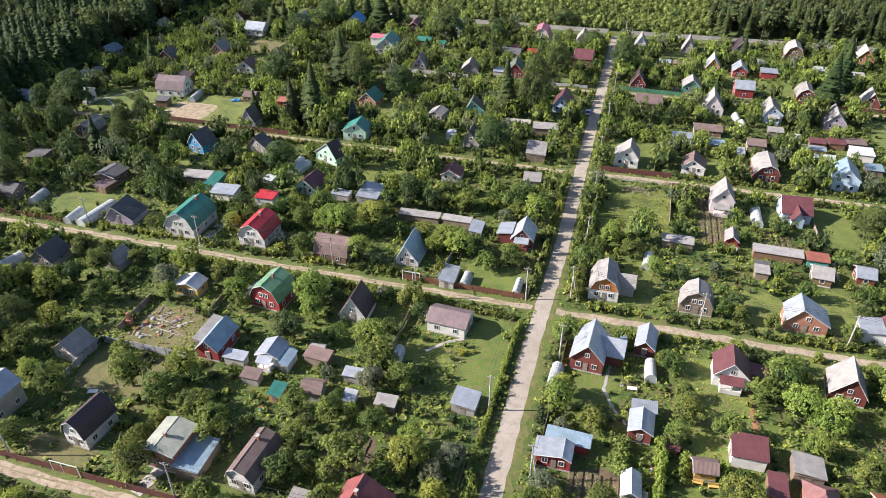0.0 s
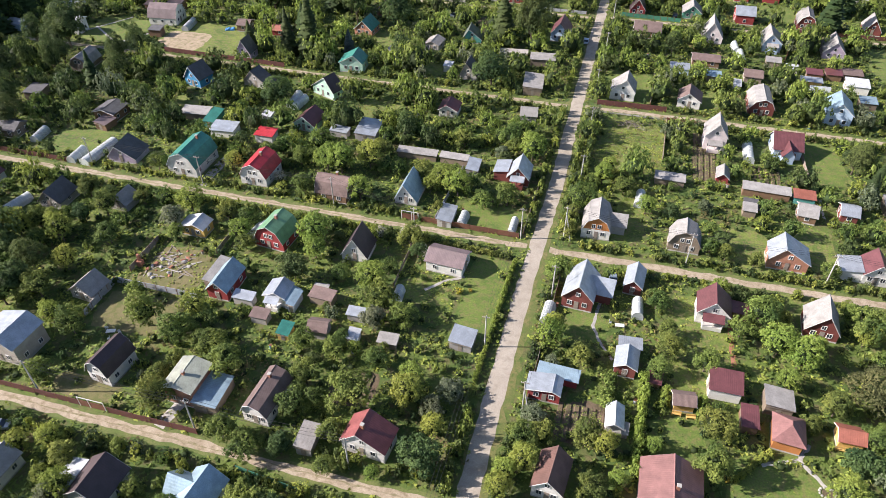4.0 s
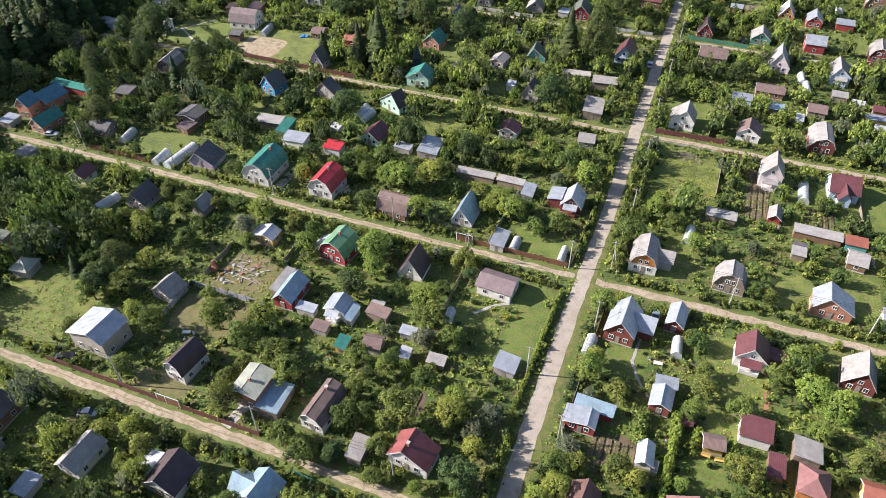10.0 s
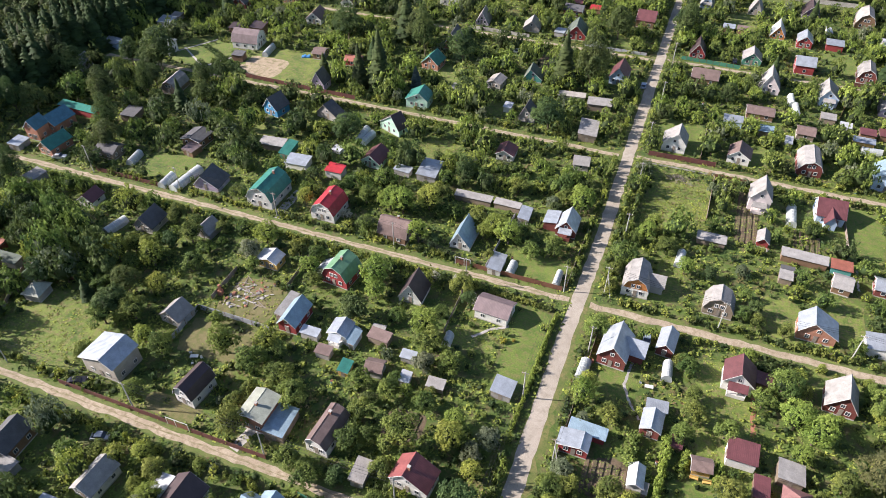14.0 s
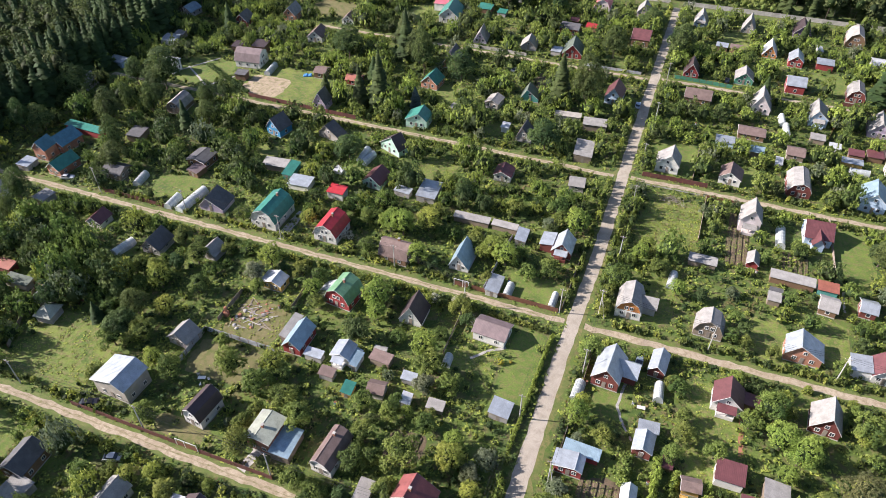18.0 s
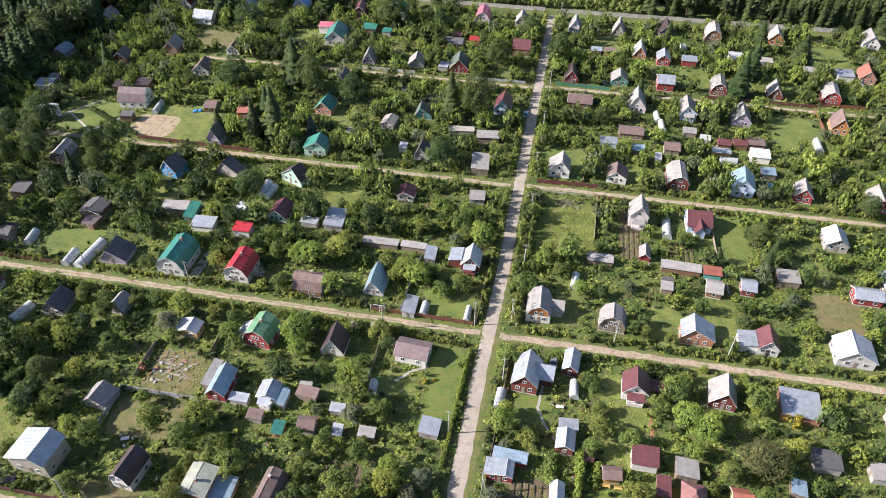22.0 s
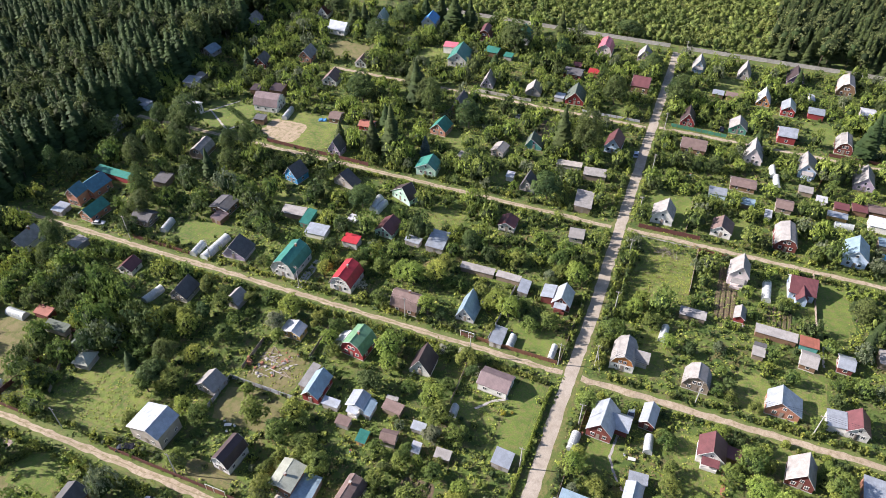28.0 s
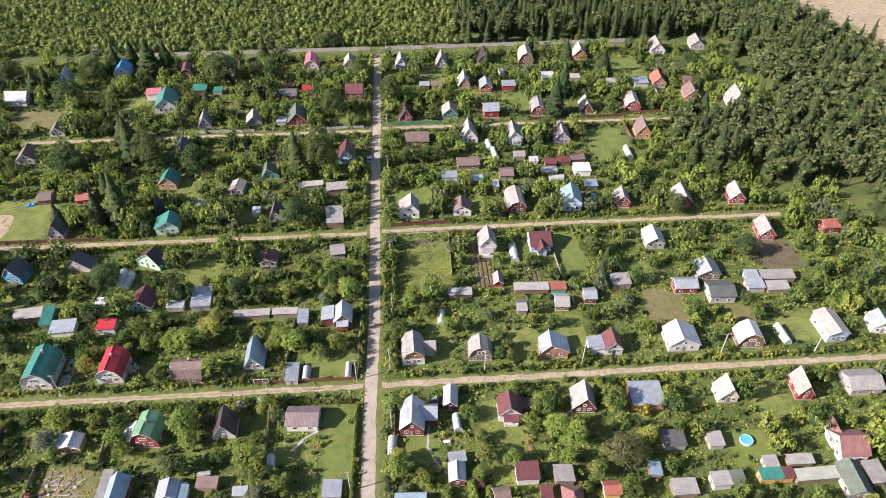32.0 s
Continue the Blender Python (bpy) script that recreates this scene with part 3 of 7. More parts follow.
shed(-22.4, 26.5, 2, 3.0, 5.7, 2.2, "silver", "grey")
shed(-23.7, 5.2, 1, 3.5, 6.5, 2.2, "silver", "white")
greenhouse(-19.9, 5.0, -1, 2.2, 4.4)
greenhouse(-8.2, 5.3, -1, 1.8, 5.1)
greenhouse(-81.9, 48.3, 4, 2.6, 7.3)
house("house", -77.5, -13.8, -1, 6.1, 4.0, 2.5, 3.7, "gable", "white", "yellow", "gabled yellow painted house with a "+WORD["white"]+" roof", shift=0.7)
lean_to(house("house", -58.4, -11.9, -6, 7.5, 7.1, 2.7, 6.3, "gambrel", "green", "red", "mansard-roofed red painted house with a "+WORD["green"]+" roof", chimney=True), -1, -2.6, 2.2, 3.0, 1.3, 3.2, "white", "white")
house("house", -39.3, -11.2, 1, 6.1, 6.3, 1.7, 6.2, "gable", "black", "white", "steep A-frame white painted house with a "+WORD["black"]+" roof")
house("house", -19.3, -10.4, 86, 6.0, 8.3, 2.8, 4.2, "gable", "mauve", "white", "gabled white painted house with a "+WORD["mauve"]+" roof")
house("house", -61.7, -28.9, 0, 4.7, 7.9, 2.8, 5.0, "gable", "blue", "red", "gabled red painted house with a "+WORD["blue"]+" roof")
lean_to(house("house", -49.7, -29.1, 0, 4.6, 4.5, 2.8, 3.9, "gable", "silver", "white", "gabled white painted house with a "+WORD["silver"]+" roof", porch=True, shift=0.3), 1, -2.4, 1.8, 1.6, 1.9, 2.6, "blue", "white")
shed(-40.9, -27.5, -94, 2.7, 5.1, 2.4, "brown", "log")
shed(-50.7, -35.6, -90, 2.3, 3.5, 2.2, "brown", "grey")
shed(-32.7, -30.3, -89, 2.0, 3.3, 2.2, "silver", "grey")
shed(-44.3, -37.8, 4, 2.3, 3.4, 2.0, "teal", "yellow")
house("garden_house", -38.2, -35.7, 96, 3.5, 3.6, 2.2, 3.2, "gable", "brown", "grey", "gabled grey painted house with a "+WORD["brown"]+" roof")
shed(-31.0, -36.0, 5, 2.0, 2.9, 2.2, "white", "white")
shed(-24.4, -35.2, -88, 2.3, 3.7, 2.0, "slate", "log")
house("house", -54.7, -54.6, -1, 5.7, 6.9, 4.4, 5.2, "gable", "palegreen", "brick", "gabled brick house with a "+WORD["palegreen"]+" roof", chimney=True, shift=-0.4)
shed(-49.8, -55.1, 2, 4.5, 7.2, 2.8, "blue", "log")
house("house", -71.0, -54.0, -6, 5.0, 7.2, 3.0, 6.0, "gambrel", "black", "white", "mansard-roofed white painted house with a "+WORD["black"]+" roof")
house("house", -92.4, -54.1, -3, 9.5, 7.5, 4.6, 6.6, "gable", "silver", "plaster", "gabled grey-plastered house with a "+WORD["silver"]+" roof", shift=1.8)
house("house", -40.1, -53.7, -4, 5.0, 9.0, 3.0, 5.0, "gambrel", "brown", "white", "mansard-roofed white painted house with a "+WORD["brown"]+" roof", chimney=True, shift=-0.5)
house("house", -20.3, -56.8, -6, 8.1, 5.1, 3.0, 5.7, "gable", "crimson", "white", "gabled white painted house with a "+WORD["crimson"]+" roof", chimney=True, shift=-0.9)
house("house", -88.1, -37.6, -6, 6.0, 5.0, 2.2, 4.5, "gable", "slate", "grey", "gabled grey painted house with a "+WORD["slate"]+" roof")
house("house", -116.0, -11.9, 2, 6.0, 6.7, 2.1, 4.9, "gable", "dark", "grey", "gabled grey painted house with a "+WORD["dark"]+" roof", shift=-0.3)
house("house", -99.8, -9.1, -3, 5.0, 5.0, 2.0, 4.0, "gable", "slate", "grey", "gabled grey painted house with a "+WORD["slate"]+" roof")
house("house", -138.4, -9.3, 2, 5.0, 5.0, 2.2, 4.0, "gable", "maroon", "white", "gabled white painted house with a "+WORD["maroon"]+" roof")
house("house", -111.6, 9.7, 4, 8.0, 6.8, 1.8, 4.9, "gable", "dark", "lilac", "gabled lilac painted house with a "+WORD["dark"]+" roof", shift=-1.1)
greenhouse(-119.9, 8.6, -5, 3.0, 11.4)
greenhouse(-124.4, -16.2, -12, 2.6, 6.5)
greenhouse(-141.2, 11.9, 9, 2.4, 5.8)
house("house", -152.4, 92.8, 96, 8.6, 10.7, 2.8, 6.6, "gambrel", "mauve", "white", "mansard-roofed white painted house with a "+WORD["mauve"]+" roof", shift=-0.2)
house("house", -178.3, 76.2, 91, 5.7, 5.5, 4.5, 5.5, "gable", "white", "white", "gabled white painted house with a "+WORD["white"]+" roof")
house("house", -110.0, 72.6, 1, 5.2, 5.4, 2.6, 6.7, "gable", "dark", "lilac", "gabled lilac painted house with a "+WORD["dark"]+" roof")
house("garden_house", -121.5, 93.5, 96, 5.7, 4.5, 2.4, 3.4, "gable", "brown", "brown", "gabled brown painted house with a "+WORD["brown"]+" roof")
house("house", -72.9, 73.7, 4, 7.9, 6.4, 3.3, 5.8, "gable", "teal", "mint", "gabled mint painted house with a "+WORD["teal"]+" roof", shift=0.9)
wing(house("house", 10.1, 10.5, 1, 6.6, 7.8, 2.7, 6.2, "gambrel", "slate", "white", "mansard-roofed white painted house with a "+WORD["slate"]+" roof", gable="orange", shift=0.2), 1, -0.8, 2.8, 6.3, 2.6, 4.6, "slate", "grey")
house("house", 29.3, 9.5, -2, 7.0, 5.1, 2.5, 5.8, "gambrel", "slate", "log", "mansard-roofed dark log house with a "+WORD["slate"]+" roof", shift=-0.2)
house("house", 50.5, 9.2, -2, 8.3, 5.7, 2.9, 5.9, "gable", "silver", "brick", "gabled brick house with a "+WORD["silver"]+" roof", shift=-1.3)
lean_to(house("house", 67.6, 9.2, -1, 5.4, 5.8, 2.8, 5.5, "gable", "maroon", "white", "gabled white painted house with a "+WORD["maroon"]+" roof"), -1, -2.6, 2.4, 4.2, 2.4, 3.0, "silver", "white")
house("house", 88.3, 10.0, -1, 9.3, 7.5, 2.9, 5.8, "gable", "white", "white", "gabled white painted house with a "+WORD["white"]+" roof", shift=-1.1)
house("house", 108.3, 9.2, -3, 7.9, 5.7, 2.3, 6.0, "gambrel", "white", "brown", "mansard-roofed brown painted house with a "+WORD["white"]+" roof", shift=-0.2)
house("house", 134.0, 11.5, 2, 6.4, 9.8, 3.6, 4.8, "gable", "tin", "lightblue", "gabled pale turquoise house with a "+WORD["tin"]+" roof")
house("house", 149.3, 11.8, -6, 6.0, 5.7, 2.8, 5.0, "gable", "silver", "white", "gabled white painted house with a "+WORD["silver"]+" roof")
house("house", 106.3, 38.5, 0, 7.7, 6.8, 2.5, 4.6, "gable", "silver", "log", "gabled dark log house with a "+WORD["silver"]+" roof")
house("house", 97.0, 32.0, 89, 5.0, 7.2, 2.6, 4.0, "gable", "silver", "red", "gabled red painted house with a "+WORD["silver"]+" roof")
house("house", 107.0, 28.3, 88, 7.4, 8.0, 2.9, 4.2, "gable", "darkslate", "grey", "gabled grey painted house with a "+WORD["darkslate"]+" roof")
shed(126.1, 29.3, -92, 3.7, 7.0, 2.4, "slate", "log")
shed(120.0, 35.2, -92, 3.0, 4.1, 2.4, "silver", "lightblue")
shed(119.3, 30.7, -92, 4.5, 5.4, 2.6, "silver", "grey")
shed(128.2, 34.3, -92, 4.0, 11.2, 2.4, "slate", "log")
shed(77.2, 35.2, -90, 5.0, 5.9, 2.8, "slate", "log")
wing(house("house", 54.7, 56.3, 92, 7.9, 7.2, 2.9, 5.5, "gable", "maroon", "lightblue", "gabled lightblue painted house with a "+WORD["maroon"]+" roof", shift=0.7), -1, -1.4, 1.4, 6.0, 2.4, 4.4, "maroon", "lightblue")
house("house", 36.7, 55.4, 0, 5.9, 6.5, 4.3, 7.9, "gable", "slate", "pinkwhite", "gabled pale pinkish house with a "+WORD["slate"]+" roof", porch=True, shift=0.2)
house("garden_house", 38.4, 38.7, -3, 3.0, 4.5, 2.0, 3.2, "gable", "slate", "red", "gabled red painted house with a "+WORD["slate"]+" roof")
greenhouse(45.5, 52.2, -0, 2.5, 8.1)
shed(25.8, 33.7, -91, 3.0, 7.4, 2.2, "slate", "log")
shed(48.3, 34.2, -92, 3.0, 11.3, 2.4, "slate", "brown")
shed(56.9, 34.1, -91, 3.4, 4.9, 2.2, "brickred", "teal")
house("garden_house", 56.7, 27.5, 84, 5.5, 4.1, 2.2, 3.6, "gable", "slate", "brown", "gabled brown painted house with a "+WORD["slate"]+" roof")
house("garden_house", 65.9, 29.7, 86, 5.0, 3.7, 2.4, 3.6, "gable", "silver", "darkred", "gabled darkred painted house with a "+WORD["silver"]+" roof")
shed(44.3, 27.2, -92, 3.0, 3.0, 2.2, "dark", "log")
greenhouse(19.1, 23.8, -4, 2.2, 5.3)
house("house", 11.3, 77.0, -1, 7.4, 6.5, 3.2, 6.7, "gable", "slate", "white", "gabled white painted house with a "+WORD["slate"]+" roof", shift=0.7)
house("house", 30.4, 77.1, -4, 6.6, 6.3, 2.6, 4.7, "gable", "brown", "white", "gabled white painted house with a "+WORD["brown"]+" roof", shift=-0.4)
house("house", 49.9, 79.0, 1, 6.9, 10.0, 2.9, 5.5, "gambrel", "slate", "darkred", "mansard-roofed darkred painted house with a "+WORD["slate"]+" roof", shift=0.4)
house("house", 70.3, 78.0, -5, 7.1, 8.7, 4.0, 6.9, "gable", "blue", "lightblue", "gabled lightblue painted house with a "+WORD["blue"]+" roof", shift=-0.2)
house("house", 89.0, 77.9, -6, 5.7, 6.4, 2.6, 5.5, "gable", "slate", "red", "gabled red painted house with a "+WORD["slate"]+" roof")
house("house", 111.4, 77.6, -3, 6.3, 8.5, 2.5, 5.5, "gable", "slate", "red", "gabled red painted house with a "+WORD["slate"]+" roof")
house("house", 131.8, 77.8, -6, 5.7, 7.6, 2.5, 5.5, "gable", "slate", "red", "gabled red painted house with a "+WORD["slate"]+" roof")
house("house", 134.0, 57.2, -6, 5.5, 8.0, 2.5, 5.5, "gable", "slate", "red", "gabled red painted house with a "+WORD["slate"]+" roof")
house("house", 157.3, 57.8, 91, 5.0, 5.9, 2.8, 4.5, "gable", "brickred", "red", "gabled red painted house with a "+WORD["brickred"]+" roof")
house("house", 93.9, 55.2, -2, 6.5, 7.4, 2.6, 4.8, "gable", "white", "grey", "gabled grey painted house with a "+WORD["white"]+" roof")
house("house", 37.8, 126.3, -1, 6.9, 8.0, 2.3, 7.3, "gable", "slate", "pinkwhite", "gabled pale pinkish house with a "+WORD["slate"]+" roof", shift=-0.4)
house("house", 56.6, 124.6, -0, 6.0, 9.2, 3.3, 6.2, "gable", "slate", "lightblue", "gabled lightblue painted house with a "+WORD["slate"]+" roof", porch=True, shift=-0.9)
house("house", 75.7, 123.6, -3, 6.8, 9.2, 2.5, 6.0, "gable", "slate", "lilac", "gabled lilac painted house with a "+WORD["slate"]+" roof")
house("house", 110.6, 124.8, -6, 6.3, 8.5, 2.5, 6.5, "gable", "brown", "orange", "gabled orange painted house with a "+WORD["brown"]+" roof")
house("garden_house", 35.4, 105.8, 90, 5.7, 8.6, 2.2, 3.0, "gable", "brown", "brown", "gabled brown painted house with a "+WORD["brown"]+" roof")
house("garden_house", 49.3, 97.8, 88, 5.7, 5.2, 2.2, 3.2, "gable", "brown", "log", "gabled dark log house with a "+WORD["brown"]+" roof")
shed(27.4, 97.3, -89, 4.0, 6.0, 2.4, "silver", "lightblue")
shed(37.6, 94.9, -92, 3.5, 4.4, 2.2, "blue", "log")
shed(56.3, 110.0, -92, 3.5, 4.6, 2.2, "slate", "log")
shed(61.4, 106.0, -92, 3.0, 3.4, 2.2, "white", "white")
shed(67.6, 103.7, -92, 3.4, 4.6, 2.4, "maroon", "brown")
shed(73.3, 104.9, -89, 4.0, 4.7, 2.4, "maroon", "brown")
shed(78.9, 106.2, -89, 4.0, 5.8, 2.4, "brown", "brown")
shed(78.9, 98.2, -92, 5.5, 6.5, 2.8, "white", "white")
shed(66.2, 98.5, -92, 2.6, 6.3, 2.1, "silver", "yellow")
shed(80.2, 88.1, -89, 4.0, 4.5, 2.4, "blue", "log")
shed(44.4, 90.8, -92, 4.0, 2.0, 2.0, "white", "white")
greenhouse(45.3, 119.2, 5, 2.2, 6.0)
greenhouse(46.8, 112.8, 4, 2.2, 6.6)
greenhouse(68.3, 94.3, 91, 2.2, 5.6)
greenhouse(100.8, 110.0, 0, 2.2, 7.8)
house("house", 16.2, 124.9, 90, 8.0, 9.2, 2.6, 4.5, "gable", "brown", "brown", "gabled brown painted house with a "+WORD["brown"]+" roof")
house("house", 11.9, 144.8, 2, 5.7, 7.6, 2.2, 6.0, "gable", "black", "red", "gabled red painted house with a "+WORD["black"]+" roof")
house("house", 31.2, 145.9, 1, 6.8, 6.7, 2.4, 5.0, "gable", "slate", "green", "gabled green painted house with a "+WORD["slate"]+" roof")
house("house", 49.2, 145.4, 91, 7.4, 6.6, 3.5, 5.5, "gable", "silver", "red", "gabled red painted house with a "+WORD["silver"]+" roof")
house("house", 49.6, 168.1, -1, 5.5, 7.4, 2.8, 5.0, "gable", "silver", "red", "gabled red painted house with a "+WORD["silver"]+" roof")
shed(60.4, 168.5, -92, 5.0, 6.3, 2.8, "silver", "red")
house("house", 39.9, 173.3, -1, 5.7, 7.6, 1.5, 5.5, "gable", "white", "orange", "steep A-frame orange painted house with a "+WORD["white"]+" roof")
house("house", 72.7, 196.2, -3, 7.4, 10.0, 2.8, 6.5, "gambrel", "tin", "brown", "mansard-roofed brown painted house with a "+WORD["tin"]+" roof")
house("house", 52.2, 197.6, -0, 6.8, 9.2, 2.6, 6.0, "gable", "black", "purple", "gabled purple painted house with a "+WORD["black"]+" roof")
house("house", 100.2, 199.5, -4, 6.8, 9.2, 2.5, 6.0, "gable", "tin", "orange", "gabled orange painted house with a "+WORD["tin"]+" roof")
house("house", 140.8, 203.3, -4, 7.4, 10.0, 2.5, 6.0, "gable", "slate", "white", "gabled white painted house with a "+WORD["slate"]+" roof")
house("house", 163.0, 207.1, -6, 6.8, 9.2, 2.5, 5.0, "gable", "slate", "grey", "gabled grey painted house with a "+WORD["slate"]+" roof")
house("house", 130.8, 168.1, -6, 6.3, 8.5, 2.5, 5.5, "gable", "brickred", "brick", "gabled brick house with a "+WORD["brickred"]+" roof")
shed(122.3, 167.4, -89, 6.0, 6.6, 2.8, "silver", "white")
house("house", 70.0, 146.1, -3, 6.3, 8.5, 2.5, 5.5, "gambrel", "slate", "darkred", "mansard-roofed darkred painted house with a "+WORD["slate"]+" roof")
house("house", 91.5, 146.6, -4, 5.7, 7.6, 1.8, 5.5, "gable", "slate", "darkred", "gabled darkred painted house with a "+WORD["slate"]+" roof")
house("house", 112.4, 147.2, -6, 6.8, 9.2, 2.6, 5.8, "gambrel", "slate", "red", "mansard-roofed red painted house with a "+WORD["slate"]+" roof")
house("house", 142.2, 155.2, -6, 6.8, 9.2, 2.4, 5.5, "gable", "brown", "brick", "gabled brick house with a "+WORD["brown"]+" roof")
house("house", 159.4, 147.2, -6, 7.4, 10.0, 1.5, 7.5, "gable", "slate", "white", "steep A-frame white painted house with a "+WORD["slate"]+" roof", porch=True)
house("garden_house", 80.0, 175.6, 88, 6.8, 5.3, 2.6, 3.5, "gable", "white", "grey", "gabled grey painted house with a "+WORD["white"]+" roof")
house("house", 11.2, 195.1, 1, 5.7, 7.6, 1.5, 6.0, "gable", "slate", "lightblue", "steep A-frame lightblue painted house with a "+WORD["slate"]+" roof", porch=True)
house("house", 31.0, 195.1, -3, 5.7, 7.6, 1.0, 6.5, "gable", "slate", "grey", "steep A-frame grey painted house with a "+WORD["slate"]+" roof")
shed(21.5, 171.2, -92, 3.5, 4.5, 2.4, "silver", "brown")
shed(27.0, 171.2, -92, 3.5, 4.7, 2.4, "brown", "brown")
shed(92.0, 174.2, -92, 4.0, 6.2, 2.4, "tin", "grey")
shed(108.9, 168.7, -92, 4.0, 4.5, 2.4, "slate", "log")
shed(145.3, 168.6, -92, 4.0, 4.2, 2.2, "brown", "brick")
shed(59.1, 182.6, 4, 2.0, 5.4, 1.8, "white", "white")
house("house", -32.0, 195.1, 2, 7.4, 10.0, 2.8, 6.5, "gambrel", "pink", "pinkwhite", "mansard-roofed pale pinkish house with a "+WORD["pink"]+" roof")
house("house", -13.7, 196.4, 1, 5.7, 7.6, 2.2, 5.5, "gable", "slate", "lilac", "gabled lilac painted house with a "+WORD["slate"]+" roof")
house("house", -10.5, 166.0, 88, 8.0, 7.4, 3.2, 6.0, "gable", "maroon", "brown", "gabled brown painted house with a "+WORD["maroon"]+" roof")
house("house", -40.5, 166.7, 88, 6.8, 8.1, 2.6, 4.0, "gable", "dark", "darkred", "gabled darkred painted house with a "+WORD["dark"]+" roof")
shed(-32.1, 170.5, -90, 4.0, 4.8, 2.6, "red", "brown")
shed(-40.8, 174.3, -92, 3.0, 4.3, 2.6, "maroon", "brown")
house("house", -34.7, 145.7, 5, 8.0, 9.2, 2.2, 6.0, "gable", "darkgreen", "red", "gabled red painted house with a "+WORD["darkgreen"]+" roof")
shed(-41.0, 143.4, -92, 4.0, 4.0, 2.4, "silver", "grey")
house("house", -72.3, 194.3, 3, 8.0, 10.6, 3.0, 6.5, "gable", "teal", "white", "gabled white painted house with a "+WORD["teal"]+" roof")
house("house", -90.2, 190.3, 6, 6.3, 8.5, 2.6, 6.0, "gambrel", "maroon", "darkred", "mansard-roofed darkred painted house with a "+WORD["maroon"]+" roof")
house("house", -93.2, 161.7, 6, 9.1, 12.3, 3.5, 7.0, "gable", "teal", "white", "gabled white painted house with a "+WORD["teal"]+" roof")
shed(-100.7, 169.9, -84, 5.0, 6.7, 3.7, "pink", "white")
shed(-81.3, 174.0, -89, 6.0, 6.4, 2.8, "teal", "brown")
shed(-72.9, 172.7, -92, 4.0, 3.9, 2.2, "teal", "grey")
house("house", -73.7, 145.3, 6, 5.7, 7.6, 1.0, 5.5, "gable", "slate", "lilac", "steep A-frame lilac painted house with a "+WORD["slate"]+" roof")
house("house", -53.0, 145.8, 6, 6.8, 6.9, 1.6, 4.5, "gable", "slate", "grey", "gabled grey painted house with a "+WORD["slate"]+" roof")
house("house", -121.2, 194.5, 6, 7.4, 9.3, 3.0, 6.0, "gable", "brightblue", "white", "gabled white painted house with a "+WORD["brightblue"]+" roof")
house("house", -146.0, 189.5, 6, 5.7, 7.6, 1.5, 6.0, "gable", "blue", "lightblue", "steep A-frame lightblue painted house with a "+WORD["blue"]+" roof")
house("house", -160.3, 169.9, 88, 8.0, 9.6, 2.8, 5.5, "gable", "silver", "white", "gabled white painted house with a "+WORD["silver"]+" roof")
house("house", -205.8, 162.2, 6, 6.8, 9.2, 2.5, 5.5, "gable", "slate", "lilac", "gabled lilac painted house with a "+WORD["slate"]+" roof")
house("house", -176.6, 184.7, 6, 5.7, 7.6, 2.5, 6.0, "gable", "maroon", "white", "gabled white painted house with a "+WORD["maroon"]+" roof")
house("house", -205.3, 125.4, -4, 6.8, 7.4, 2.4, 4.5, "gable", "blue", "grey", "gabled grey painted house with a "+WORD["blue"]+" roof")
house("house", -176.4, 124.6, 6, 6.3, 7.2, 2.5, 5.5, "gable", "dark", "darkred", "gabled darkred painted house with a "+WORD["dark"]+" roof")
house("house", -159.9, 137.7, 6, 6.3, 8.5, 2.8, 6.0, "gable", "slate", "brick", "gabled brick house with a "+WORD["slate"]+" roof")
house("house", -138.7, 122.3, 6, 6.8, 8.1, 2.4, 5.0, "gable", "brown", "white", "gabled white painted house with a "+WORD["brown"]+" roof")
house("house", -133.5, 141.6, 6, 5.7, 5.8, 2.2, 4.5, "gable", "brown", "white", "gabled white painted house with a "+WORD["brown"]+" roof")
shed(-194.3, 96.8, -84, 6.0, 6.4, 2.8, "silver", "white")
shed(-194.0, 102.9, -84, 4.0, 4.1, 2.4, "slate", "grey")
shed(-205.1, 102.4, -84, 5.0, 4.3, 2.8, "dark", "log")
house("house", -200.6, 54.4, 6, 5.5, 8.0, 2.5, 4.5, "gable", "slate", "grey", "gabled grey painted house with a "+WORD["slate"]+" roof")
shed(-201.3, 73.1, -96, 4.0, 7.5, 2.8, "silver", "lightblue")
shed(-163.9, 100.9, -84, 5.0, 4.0, 3.1, "black", "brown")
shed(-154.7, 103.4, -84, 6.0, 5.8, 3.7, "black", "brown")
house("house", -157.3, 53.3, 6, 6.0, 8.7, 2.0, 5.0, "gambrel", "slate", "log", "mansard-roofed dark log house with a "+WORD["slate"]+" roof")
house("garden_house", -107.1, 92.8, 96, 5.1, 5.8, 2.2, 3.2, "gable", "brickred", "red", "gabled red painted house with a "+WORD["brickred"]+" roof")
house("house", -178.6, 12.2, 2, 5.0, 5.2, 4.4, 7.0, "gable", "petrol", "brick", "tall gabled brick house with a "+WORD["petrol"]+" roof")
house("house", -177.8, 19.4, -4, 8.0, 8.4, 3.2, 5.6, "gable", "petrol", "brick", "gabled brick house with a "+WORD["petrol"]+" roof")
house("house", -168.0, 8.4, -4, 5.6, 8.4, 2.8, 5.0, "gable", "teal", "brick", "gabled brick house with a "+WORD["teal"]+" roof")
shed(-177.0, 28.2, -92, 3.0, 16.5, 2.7, "teal", "red", "long gallery with a teal-green metal roof")
shed(-179.9, 5.4, 5, 4.0, 5.0, 2.4, "silver", "grey")
